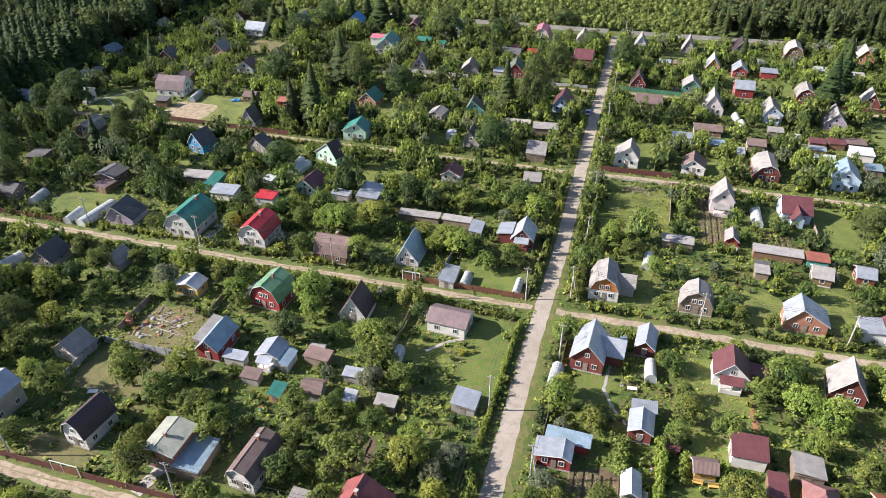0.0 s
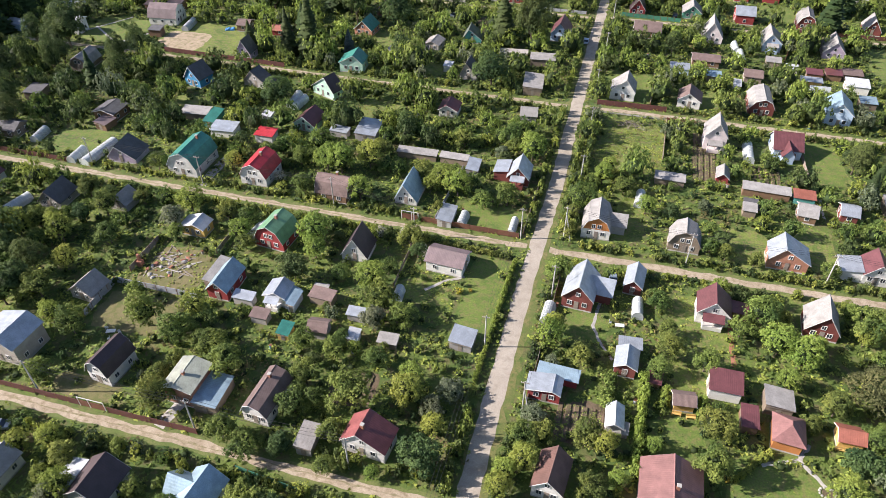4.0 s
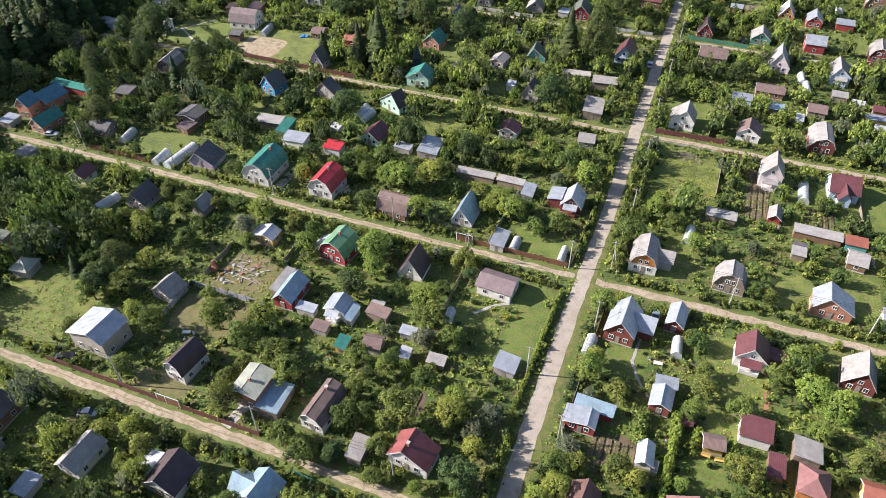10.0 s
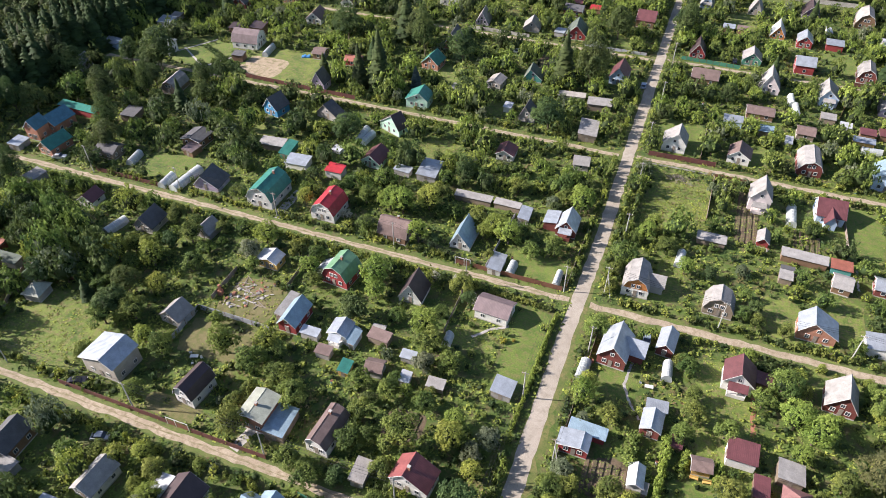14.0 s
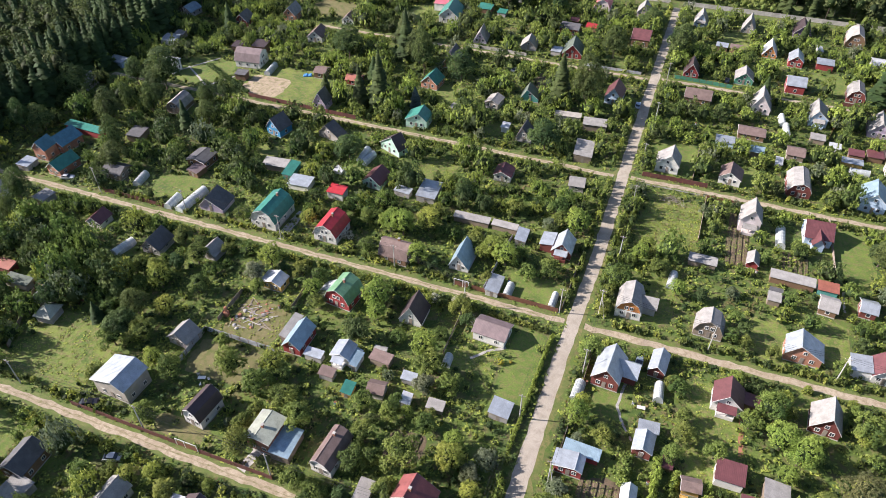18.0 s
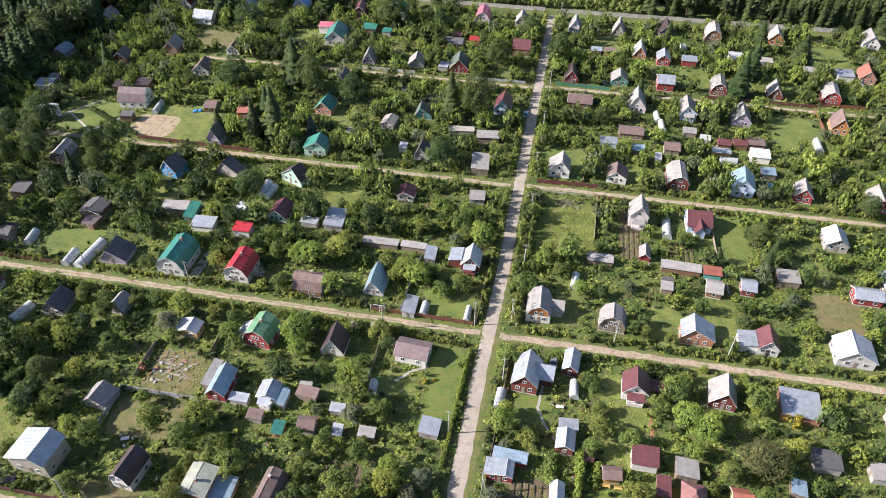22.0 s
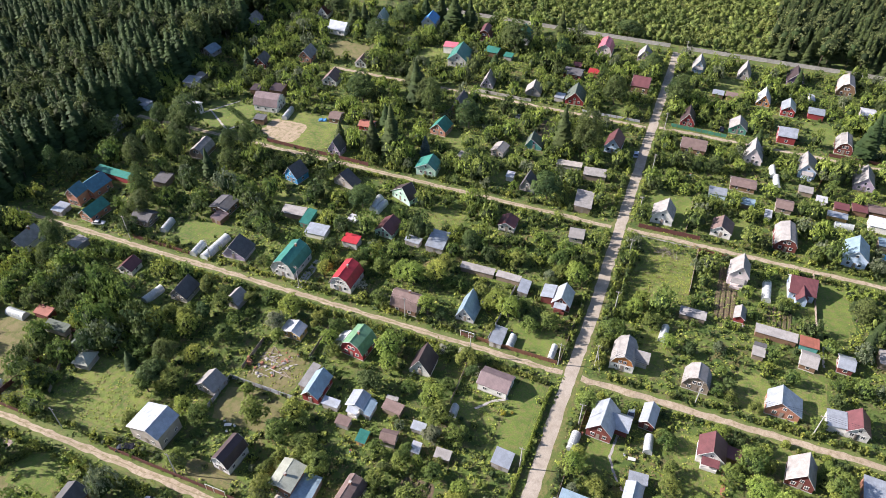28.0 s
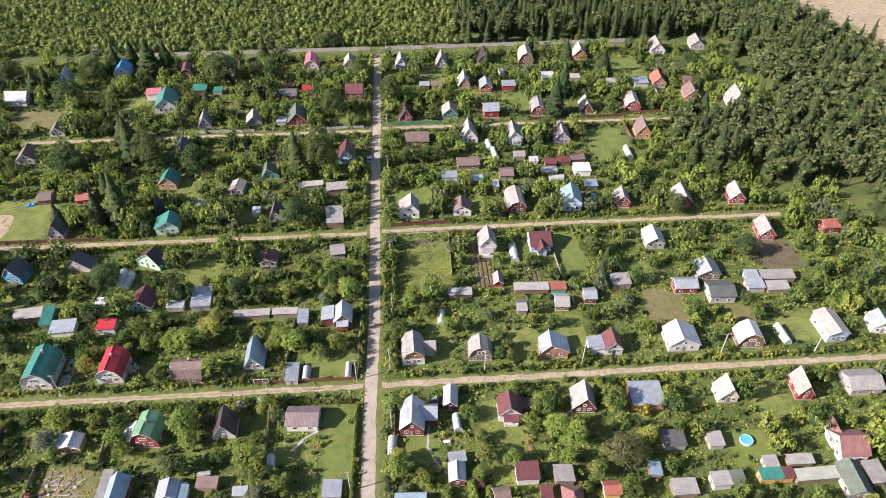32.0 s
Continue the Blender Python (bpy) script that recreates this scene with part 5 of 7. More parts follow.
def crown(seed, r, h, z0, lumps, count, size, core=True):
    """A broadleaf crown: twigs of leaf sprays over lumps of many sizes round a dark core that paints in the inside
    shade, with gaps between them.
    """
    rng = np.random.default_rng(seed)
    s = Shape()
    cs, rs = [], []
    lean = rng.uniform(-0.14, 0.14, 2) * r
    for i in range(lumps):
        zc = 1.0 - 1.5 * (i + 0.5) / lumps + rng.uniform(-0.16, 0.16)
        a = i * 2.39996 + rng.uniform(-0.5, 0.5)
        w = math.sqrt(max(0.05, 1 - min(1.0, abs(zc)) ** 2)) * rng.uniform(0.62, 1.25)
        q = 0.56 + 0.02 * min(lumps, 10)
        cs.append((math.cos(a) * w * r * q * 0.88 + lean[0] * (zc + 0.5), math.sin(a) * w * r * q * 0.88 + lean[1] * (zc + 0.5), z0 + h * (0.4 + 0.36 * zc)))
        rs.append(r * rng.uniform(0.19, 0.46) * (1.0 if lumps > 4 else 1.4))
    cs, rs = np.array(cs), np.array(rs)
    per = 6 if count > 120 else 4
    m = max(lumps, count // per)
    which = rng.choice(lumps, m * 2, p=rs ** 1.5 / (rs ** 1.5).sum())
    d = unit(rng, m * 2)
    d[:, 2] = np.where(d[:, 2] < -0.3, -d[:, 2], d[:, 2])
    p = cs[which] + d * (rs[which] * rng.uniform(0.84, 1.2, m * 2))[:, None] * [1, 1, 0.88]
    dist = np.linalg.norm((p[:, None] - cs[None]) / [1, 1, 0.88], axis=2) / rs[None]
    keep = np.where(dist.min(1) > 0.78)[0][:m]
    p, d = p[keep], d[keep]
    twig = size * 1.7
    at = np.repeat(p, per, 0) + rng.normal(size=(len(p) * per, 3)) * twig * [0.62, 0.62, 0.45]
    nr = np.repeat(d, per, 0) * 0.8 + (at - np.repeat(p, per, 0)) / twig * 0.55 + [0, 0, 0.25]
    leaf_sprays(rng, at, nr, size, 0, s, 0.36)
    # solid core, its slot coloured darker to stand for shade behind the leaves
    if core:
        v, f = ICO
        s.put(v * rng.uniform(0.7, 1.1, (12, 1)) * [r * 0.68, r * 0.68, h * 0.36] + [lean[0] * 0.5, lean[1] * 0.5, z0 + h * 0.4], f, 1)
    return s


def spruce(seed, h, r, whorls, arms, slot=0):
    """A spruce: drooping fans of needles in whorls round a straight stem."""
    rng = np.random.default_rng(seed)
    s = Shape()
    for i in range(whorls):
        t = (i + 0.3) / whorls
        z0 = h * (0.07 + 0.93 * t)
        ln = r * (1 - t) ** 0.8 * rng.uniform(0.8, 1.15) + 0.12
        for k in range(arms):
            a = 2 * math.pi * (k + rng.uniform(-0.35, 0.35)) / arms + i * 0.7
            l = ln * rng.uniform(0.7, 1.15)
            c, sn = math.cos(a), math.sin(a)
            wd = l * 0.46 + 0.12
            dz = l * rng.uniform(0.3, 0.62)
            z = z0 + rng.uniform(-0.5, 0.5) * h / whorls
            tip = (c * l, sn * l, z - dz)
            s.put([(0, 0, z + 0.15), (c * l * 0.55 - sn * wd, sn * l * 0.55 + c * wd, z - dz * 0.75), (c * l, sn * l, z - dz), (c * l * 0.55 + sn * wd, sn * l * 0.55 - c * wd, z - dz * 0.75)],
                  [(0, 1, 2), (0, 2, 3)], slot)
    n = 6
    ring = [(math.cos(2 * math.pi * k / n) * r * 0.56, math.sin(2 * math.pi * k / n) * r * 0.56, h * 0.1) for k in range(n)]
    s.put(ring + [(0, 0, h)], [(k, (k + 1) % n, n) for k in range(n)], 1)
    return s


def stem(h, r, seed=0, slot=2, shape=None, n=3):
    v, f = tube([(0, 0, -0.2), (0.05, 0.03, h * 0.5), (0.0, 0.06, h)], r, n, r * 0.45)
    tri = []
    for q in f:
        tri += [(q[0], q[i], q[i + 1]) for i in range(1, len(q) - 1)]
    shape.put(v, tri, slot)
    return shape


def quick_mesh(name, v, f, slots, mats):
    me = bpy.data.meshes.new(name)
    me.vertices.add(len(v))
    me.vertices.foreach_set("co", np.ascontiguousarray(v, np.float32).ravel())
    me.loops.add(3 * len(f))
    me.loops.foreach_set("vertex_index", np.ascontiguousarray(f, np.int32).ravel())
    me.polygons.add(len(f))
    me.polygons.foreach_set("loop_start", np.arange(0, 3 * len(f), 3, dtype=np.int32))
    for m in mats:
        me.materials.append(m)
    me.polygons.foreach_set("material_index", np.ascontiguousarray(slots, np.int32))
    me.update(calc_edges=True)
    return me


def scatter(name, shapes, places, mats, label, category):
    """Many plants of a few forms, joined into one mesh. places: x, y, width scale, height scale, turn."""
    done = [s.done() for s in shapes]
    vs, fs, ms, n = [], [], [], 0
    for i, (x, y, sw, sh, a) in enumerate(places):
        v, f, m = done[i % len(done)]
        c, s_ = math.cos(a), math.sin(a)
        vs.append(np.stack([(v[:, 0] * c - v[:, 1] * s_) * sw + x, (v[:, 0] * s_ + v[:, 1] * c) * sw + y, v[:, 2] * sh], 1))
        fs.append(f + n)
        ms.append(m)
        n += len(v)
    if not vs:
        return None
    me = quick_mesh(name, np.concatenate(vs), np.concatenate(fs), np.concatenate(ms), mats)
    return tagged(new(name, me), label, category, "", "stuff")


def tree_kind(name, seed, r, h, trunk, leaf, label, count=700, lumps=13, size=0.2, category="tree"):
    """The first of a kind of tree: trunk with limbs, and a crown."""
    ob = thing(name, 0, 0, 0, 0, label, category, "garden trees")
    rng = random.Random(seed)
    limbs = [tube([(0, 0, -0.2), (0.06, 0.04, trunk * 0.6), (0.0, 0.08, trunk + h * 0.45)], 0.05 + r * 0.055, 7, 0.04)]
    for k in range(5):
        a = k * 1.26 + rng.uniform(-0.3, 0.3)
        z = trunk * rng.uniform(0.75, 1.0)
        limbs.append(tube([(0, 0.04, z), (math.cos(a) * r * 0.35, math.sin(a) * r * 0.35, z + h * 0.2), (math.cos(a) * r * 0.62, math.sin(a) * r * 0.62, z + h * 0.42)], 0.03 + r * 0.022, 5, 0.02))
    part("trunk", mesh_of("trunk", *joined(*limbs), M["bark"]), ob, "brown bark trunk with limbs")
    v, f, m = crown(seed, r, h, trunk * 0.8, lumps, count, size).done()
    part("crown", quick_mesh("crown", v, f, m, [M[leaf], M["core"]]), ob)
    return ob


def spruce_kind(name, seed, h, r, leaf, label):
    ob = thing(name, 0, 0, 0, 0, label, "tree", "conifers in the gardens")
    part("trunk", mesh_of("trunk", *tube([(0, 0, -0.2), (0, 0, h * 0.5), (0, 0, h * 0.97)], 0.22, 7, 0.03), M["bark"]), ob, "straight brown trunk")
    v, f, m = spruce(seed, h, r, 30, 18).done()
    part("crown", quick_mesh("crown", v, f, m, [M[leaf], M["needle"]]), ob)
    return ob


def on_road(x, y, gap=0.0):
    if abs(x + 1.4) < 3.5 + gap and y < 212:
        return True
    return any(abs(y - ly - 0.15) < lw / 2 + 1.4 + gap and xa - 2 < x < xb + 2 for _, ly, xa, xb, lw in LANES)


def clear_of(x, y, boxes, gap):
    for cx, cy, hx, hy, a in boxes:
        dx, dy = x - cx, y - cy
        if abs(dx) > 25 or abs(dy) > 25:
            continue
        c, s = math.cos(a), math.sin(a)
        if abs(dx * c + dy * s) < hx + gap and abs(-dx * s + dy * c) < hy + gap:
            return False
    return True


def low_before(x, y):
    """How tall a plant may be here: gardens keep low plants on the open, southern side of a house."""
    best = 99.0
    for _, ly, xa, xb, lw in LANES:
        if xa < x < xb and 0 < ly - y < 6.5:
            best = min(best, 0.9 + max(0.0, ly - lw / 2 - y - 0.8) * 0.62)
    for cx, cy, hx, hy, a in SOLID:
        dx, dy = x - cx, y - cy
        if abs(dx) > 15 or abs(dy) > 15:
            continue
        ux, uy = 9.0 - cx, -118.0 - cy
        n_ = math.hypot(ux, uy)
        ux, uy = ux / n_, uy / n_
        c, s = math.cos(a), math.sin(a)
        lx, ly = abs(ux * c + uy * s), abs(-ux * s + uy * c)
        depth, reach = hx * lx + hy * ly, (hx * ly + hy * lx) * 0.85
        gap = dx * ux + dy * uy - depth
        if abs(dx * uy - dy * ux) < reach + 0.4 and -1.5 < gap < 7.0:
            best = min(best, 1.3 + max(0.0, gap) * 0.6)
    return best


HEDGES = [(-5.6, -6, -6.6, -40, 1.0, 1.3, "leaf_light", "long clipped hedge between lawn and road"),
          (-22, -4.2, -7, -4.8, 1.4, 1.3, "leaf", "low hedge along the dirt lane"),
          (22.9, -32, 22.3, -52, 1.6, 2.7, "leaf_light", "tall clipped hedge beside a lawn"),
          (17.0, -33.2, 16.6, -38.6, 2.4, 2.3, "leaf", "broad clipped hedge beside vegetable beds"),
          (-141, 71, -166, 84, 2.0, 1.6, "leaf_dark", "dark hedge along a yard"),
          (37.5, -48.5, 43.5, -41.5, 1.2, 1.3, "leaf_light", "low bright hedge in a lawn"),
          (-121.5, -77, -117, -70.5, 1.6, 1.5, "leaf", "clipped hedge along a paved yard"),
          (26.5, -33.5, 26.4, -36.6, 1.6, 1.8, "leaf_light", "short clipped hedge beside a bench shelter"),
          (32.8, -33.8, 32.6, -36.4, 1.6, 1.8, "leaf_light", "short clipped hedge beside a bench shelter")]
for x0, y0, x1, y1, hw_, hh_, lf_, lb_ in HEDGES:
    SOLID.append(((x0 + x1) / 2, (y0 + y1) / 2, math.hypot(x1 - x0, y1 - y0) / 2, hw_ * 0.45, math.atan2(y1 - y0, x1 - x0)))
rng = random.Random(7)
placed = []
# conifers and tall trees that stand out
spr = spruce_kind("spruce", 3, 14.0, 3.3, "needle", "tall dark green spruce in a garden")
spr.matrix_basis = pose(-145, 41.1, 0) @ Matrix.Diagonal((0.85, 0.85, 0.9, 1))
# x, y, height, crown radius
for x, y, h, r in ((-97.1, 77.7, 18.0, 3.2), (-89.9, 79.2, 24.2, 4.6), (-30.5, 103.8, 22.9, 4.3), (-96.1, 117.6, 23.5, 4.3), (-111.3, 78.1, 11.5, 2.8), (-75.8, 160.9, 7.7, 3.2), (-107.9, 193.7, 19.8, 6.3), (-100.4, 195.6, 17.6, 4.8), (-55.4, 202.2, 16.2, 3.9), (-103.4, 132.7, 14.7, 4.7), (91.3, 188.6, 15.0, 4.4), (76.7, 142.1, 22.1, 4.6), (84.0, 159.4, 19.3, 3.8), (107.3, 179.1, 14.9, 4.3), (132.7, 130.1, 19.1, 5.2), (136.4, 128.4, 18.6, 4.7), (131.1, 96.8, 23.6, 4.3), (135.6, 96.5, 21.5, 4.1), (127.7, 101.0, 17.4, 4.1), (-154.1, 175.6, 13.9, 5.2), (38.7, 135.1, 9.5, 2.5),
                   (161.4, 58, 12, 3), (122.8, 99.1, 14, 3.3), (129.9, 102.7, 15, 3.4), (136.1, 99.1, 14, 3.3), (-100.3, 96.2, 12, 3), (-125.7, 199.4, 15, 3.4), (-119.6, 205.4, 15, 3.4),
                   (-70.1, 181.2, 11, 2.7), (-112.4, -39.9, 7, 1.8), (-177.6, 116, 14, 3.2), (38.7, -74.9, 11, 2.6), (53.2, 193.3, 10, 2.4), (-151.6, 181.2, 14, 3.2), (71.7, 38.1, 9.5, 2.4), (74.9, 44.7, 8.5, 2.2)):
    copy_thing(spr, pose(x, y, 0, 0, 0, rng.uniform(0, 360)) @ Matrix.Diagonal((r / 2.6, r / 2.6, h / 14.0, 1)))
    placed.append((x, y, r))
bsp = spruce_kind("blue_spruce", 5, 9.0, 2.6, "needle_blue", "blue-grey spruce beside a mint house")
bsp.matrix_basis = pose(-77.9, 82.8, 0)
placed.append((-77.9, 82.8, 2.6))
big = tree_kind("broad_tree", 21, 4.2, 9.0, 2.0, "leaf_dark", "large dark green broadleaf tree", 9000, 36, 0.125)
big.matrix_basis = pose(-153, 14.5, 0)
placed.append((-153, 14.5, 4.0))
cedar = tree_kind("cedar_pine", 29, 4.7, 9.2, 1.0, "needle_cedar", "broad grey-green cedar pine with drooping branches", 9000, 46, 0.13)
cedar.matrix_basis = pose(61.3, -27.6, 0)
placed.append((61.3, -27.6, 4.6))
for x, y, h, r in ((-21.0, 103.5, 22.5, 5.5), (-84.6, 107.7, 19.5, 4.3), (-69.4, 107.7, 12.7, 5.4), (-57.8, 79.4, 10.6, 4.2), (-28.0, 73.6, 11.0, 5.6), (-118.0, 110.4, 14.4, 6.0), (-85.7, 45.5, 9.8, 4.7), (-18.9, 147.9, 14.4, 4.9), (-72.4, 181.0, 15.5, 7.1), (-136.0, 166.6, 12.4, 7.3), (-48.6, 179.4, 12.7, 3.6), (5.2, 154.4, 16.4, 5.2), (-90.2, 116.0, 14.9, 5.4), (150.7, 180.3, 8.7, 7.5), (-171.3, 187.7, 12.7, 6.5), (-131.7, 185.0, 14.1, 6.1), (-7.8, 179.4, 10.0, 5.5), (-25.9, 221.0, 7.6, 6.2), (-170.9, 63.2, 17.0, 6.5), (-196.4, 46.8, 13.5, 6.0),
                   (-171, 58, 11, 3.9), (-165.5, 53.2, 9, 3.3), (-103.9, -35, 9.5, 3.4), (-125.7, -39.9, 9, 3.2), (70.1, 49.5, 9.5, 3.6), (-183.7, 62.8, 11, 3.6), (24.8, 111.2, 8, 2.9),
                   (-43.5, 38.7, 8, 3.1), (-190.9, 24.2, 11, 3.8), (-141.4, 48.3, 9, 3.4), (120.8, 45.9, 10, 3.7), (106.3, 70.1, 9, 3.3)):
    copy_thing(big, pose(x, y, 0, 0, 0, rng.uniform(0, 360)) @ Matrix.Diagonal((r / 4.2, r / 4.2, h / 10.6, 1)))
    placed.append((x, y, r))
for _ in range(160):
    x, y, r = rng.uniform(-197, -140), rng.uniform(-25, 78), rng.uniform(2.6, 4.6)
    if len(placed) > 82 or on_road(x, y, r * 0.7) or not clear_of(x, y, SOLID, r * 0.7) or not clear_of(x, y, OPEN, 0.0):
        continue
    if low_before(x, y) < 20 or any(abs(x - px) < 5 and abs(y - py) < 5 for px, py, pr in placed):
        continue
    copy_thing(big, pose(x, y, 0, 0, 0, rng.uniform(0, 360)) @ Matrix.Diagonal((r / 4.2, r / 4.2, rng.uniform(1.0, 1.45), 1)))
    placed.append((x, y, r))
poplar = tree_kind("columnar_tree", 33, 1.7, 8.5, 1.0, "leaf", "slim upright green tree", 4200, 20, 0.1)
poplar.matrix_basis = pose(-85.5, 111.2, 0)
for x, y, k in ((-77.3, 114.8, 0.9), (-43.5, 143.8, 0.9), (-36.2, 197, 0.8), (-114.8, 32.6, 0.7), (-58, 193.3, 0.7)):
    copy_thing(poplar, pose(x, y, 0, 0, 0, rng.uniform(0, 360)) @ Matrix.Diagonal((k, k, k, 1)))

# single fruit trees of the southern gardens
kinds = [tree_kind("apple_tree", 41, 2.1, 3.3, 1.0, "leaf", "round-crowned apple tree in a garden", 3300, 17, 0.094),
         tree_kind("fruit_tree", 42, 1.8, 3.6, 0.9, "leaf", "dense green fruit tree in a garden", 3100, 16, 0.092),
         tree_kind("plum_tree", 43, 1.7, 3.0, 0.8, "leaf_dark", "dark green plum tree in a garden", 2900, 15, 0.09),
         tree_kind("linden", 44, 2.1, 4.4, 1.2, "leaf_light", "bright yellow-green tree in a garden", 3300, 17, 0.096),
         tree_kind("willow", 45, 1.7, 2.9, 0.7, "leaf_grey", "silvery grey-green garden tree", 2800, 15, 0.09),
         tree_kind("elder_bush", 46, 1.6, 2.4, 0.4, "blossom", "bush covered in white blossom", 2000, 10, 0.08, "bush")]
weights = [30, 26, 12, 22, 4, 1]
for k, ob in enumerate(kinds):
    ob.matrix_basis = pose((-40, -29, -36, 5.5, -63, -36.5)[k], (-20.5, -26.5, -43.5, -24, -14.5, -4.4)[k], 0)


for x, y, k in ((-26.2, -8.6, 1.15), (-31.0, -3.4, 1.0)):
    copy_thing(kinds[5], pose(x, y, 0, 0, 0, 40) @ Matrix.Diagonal((k, k, k, 1)))


def free_spot(x, y, road=0.3, wall=0.35, open_=-0.4):
    if x > 173 or x > 148 and 82 < y < 135:
        return False
    return not on_road(x, y, road) and clear_of(x, y, SOLID, wall) and clear_of(x, y, OPEN, open_)


def lattice(step_, seed):
    r_ = random.Random(seed)
    for j in range(int(340 / step_)):
        for i in range(int(388 / step_)):
            yield -208 + (i + (0.5 if j % 2 else 0)) * step_ + r_.uniform(-0.38, 0.38) * step_, -130 + j * step_ + r_.uniform(-0.38, 0.38) * step_


# trees of the plots next to the first lane and the crossing: x, y, crown radius, sort (green, dark, light, silvery)
PLOTS = [
    [(-82.0, -59.6, 4.2, "g"), (-83.8, -48.4, 2.8, "g"), (-85.7, -42.8, 2.6, "g"), (-102.8, -42.1, 4.2, "d"), (-96.8, -41.6, 3.4, "g"), (-102.6, -45.1, 3.4, "g"), (-71.4, -42.6, 3.6, "g"), (-63.0, -44.9, 3.4, "g"), (-58.1, -59.5, 3.2, "g"), (-70.4, -70.8, 3.4, "l"), (-65.5, -67.9, 1.6, "s"), (-59.6, -68.8, 2.4, "g"), (-68.2, -76.7, 4.4, "g"), (-63.0, -78.0, 2.4, "l"), (-64.5, -54.6, 2.1, "s")],
    [(-32.5, -22.2, 3.3, "l"), (-23.1, -29.7, 2.8, "g"), (-39.6, -40.5, 2.5, "g"), (-39.2, -30.1, 1.7, "g"), (-32.8, -41.2, 2.8, "g"), (-29.4, -39.5, 1.7, "l"), (-24.8, -41.2, 2.4, "g"), (-49.1, -23.2, 3.5, "d"), (-35.4, -48.0, 2.7, "g"), (-50.4, -49.2, 3.3, "g"), (-17.4, -42.8, 2.3, "l"), (-24.8, -36.7, 1.9, "g")],
    [(-44.2, -62.2, 2.9, "g"), (-39.4, -63.9, 2.9, "g"), (-35.1, -54.0, 2.9, "g"), (-31.7, -52.2, 2.1, "g"), (-33.8, -62.2, 2.2, "d"), (-25.6, -50.9, 4.1, "g"), (-17.0, -47.5, 3.1, "l"), (-25.7, -63.6, 2.5, "g"), (-22.5, -62.5, 2.2, "g"), (-11.1, -59.2, 3.7, "d"), (-10.5, -52.6, 2.2, "l"), (-12.1, -48.6, 2.3, "s"), (-27.0, -57.5, 2.2, "g"), (-17.7, -62.8, 1.4, "l")],
    [(5.0, -27.7, 2.9, "l"), (11.0, -30.0, 2.4, "g"), (24.2, -12.1, 2.4, "g"), (27.0, -25.1, 2.8, "g"), (25.0, -30.0, 2.2, "g"), (36.3, -5.3, 2.3, "l"), (51.6, -2.0, 4.2, "l"), (43.4, -11.2, 3.7, "g"), (46.0, -19.4, 3.6, "l"), (49.5, -21.9, 3.3, "l"), (60.5, -3.1, 3.4, "l"), (62.4, -10.9, 3.6, "g"), (26.3, -19.6, 1.9, "g"), (33.2, -26.4, 2.3, "g"), (54.3, -15.6, 3.2, "l")],
    [(5.0, -45.7, 2.7, "s"), (3.6, -50.4, 2.6, "g"), (7.0, -48.7, 2.2, "g"), (13.9, -48.1, 2.6, "g"), (17.0, -48.7, 3.6, "l"), (2.2, -57.5, 2.0, "l"), (4.8, -55.0, 2.5, "l"), (2.2, -60.7, 2.4, "l"), (19.8, -54.0, 2.0, "l"), (34.5, -39.9, 3.6, "g"), (33.9, -48.7, 3.1, "g"), (24.8, -46.1, 1.5, "l"), (15.9, -57.0, 2.5, "g"), (56.2, -42.4, 3.3, "d"), (60.1, -36.4, 3.0, "g"), (50.2, -35.0, 1.6, "g"), (54.1, -31.2, 2.5, "g"), (47.2, -27.0, 2.1, "l"), (60.2, -44.9, 3.1, "s")],
]
SORT = dict(g=(0, 1, 0, 1), d=(2, 2), l=(3, 3), s=(4, 4))
KNOWN = []
for row in PLOTS:
    for x, y, r, k in row:
        r = max(1.0, min(r, low_before(x, y) * 0.62))
        kind = rng.choice(SORT[k])
        q = r / (2.1, 1.8, 1.7, 2.1, 1.7)[kind]
        copy_thing(kinds[kind], pose(x, y, 0, 0, 0, rng.uniform(0, 360)) @ Matrix.Diagonal((q, q, q * rng.uniform(0.9, 1.15), 1)))
        KNOWN.append((x, y, r))
spots = []
for x, y in lattice(4.7, 5):
    if -104 < x < 66 and -66 < y < -17 and (rng.random() < 0.72 or any(math.hypot(x - px, y - py) < pr + 1.2 for px, py, pr in KNOWN)):
        continue
    dens = (0.98 if x < -88 and (-38 < y < -3 or y < -66) else 0.84 if x < 6 and y < -20 else 0.76 if x < 6 and y < 0 else 0.85 if y < -40 else 0.62 if x < 6 else 0.56 if x < 60 else 0.52) + 0.55 * noise.noise(Vector((x * 0.05, y * 0.05, 3.0)))
    if rng.random() > dens or not free_spot(x, y, 0.6, 0.7, rng.choice((-1.6, -0.6, -0.3))):
        continue
    if any(abs(x - px) < pr * 0.75 and abs(y - py) < pr * 0.75 for px, py, pr in placed):
        continue
    spots.append((x, y, low_before(x, y)))
near = sorted((s for s in spots if s[2] > 4.5 and s[1] < 72 and -115 < s[0] < 75), key=lambda s: abs(s[1] + 30) + abs(s[0] + 10) * 0.4)
near = near[:205]
chosen = set((s[0], s[1]) for s in near)
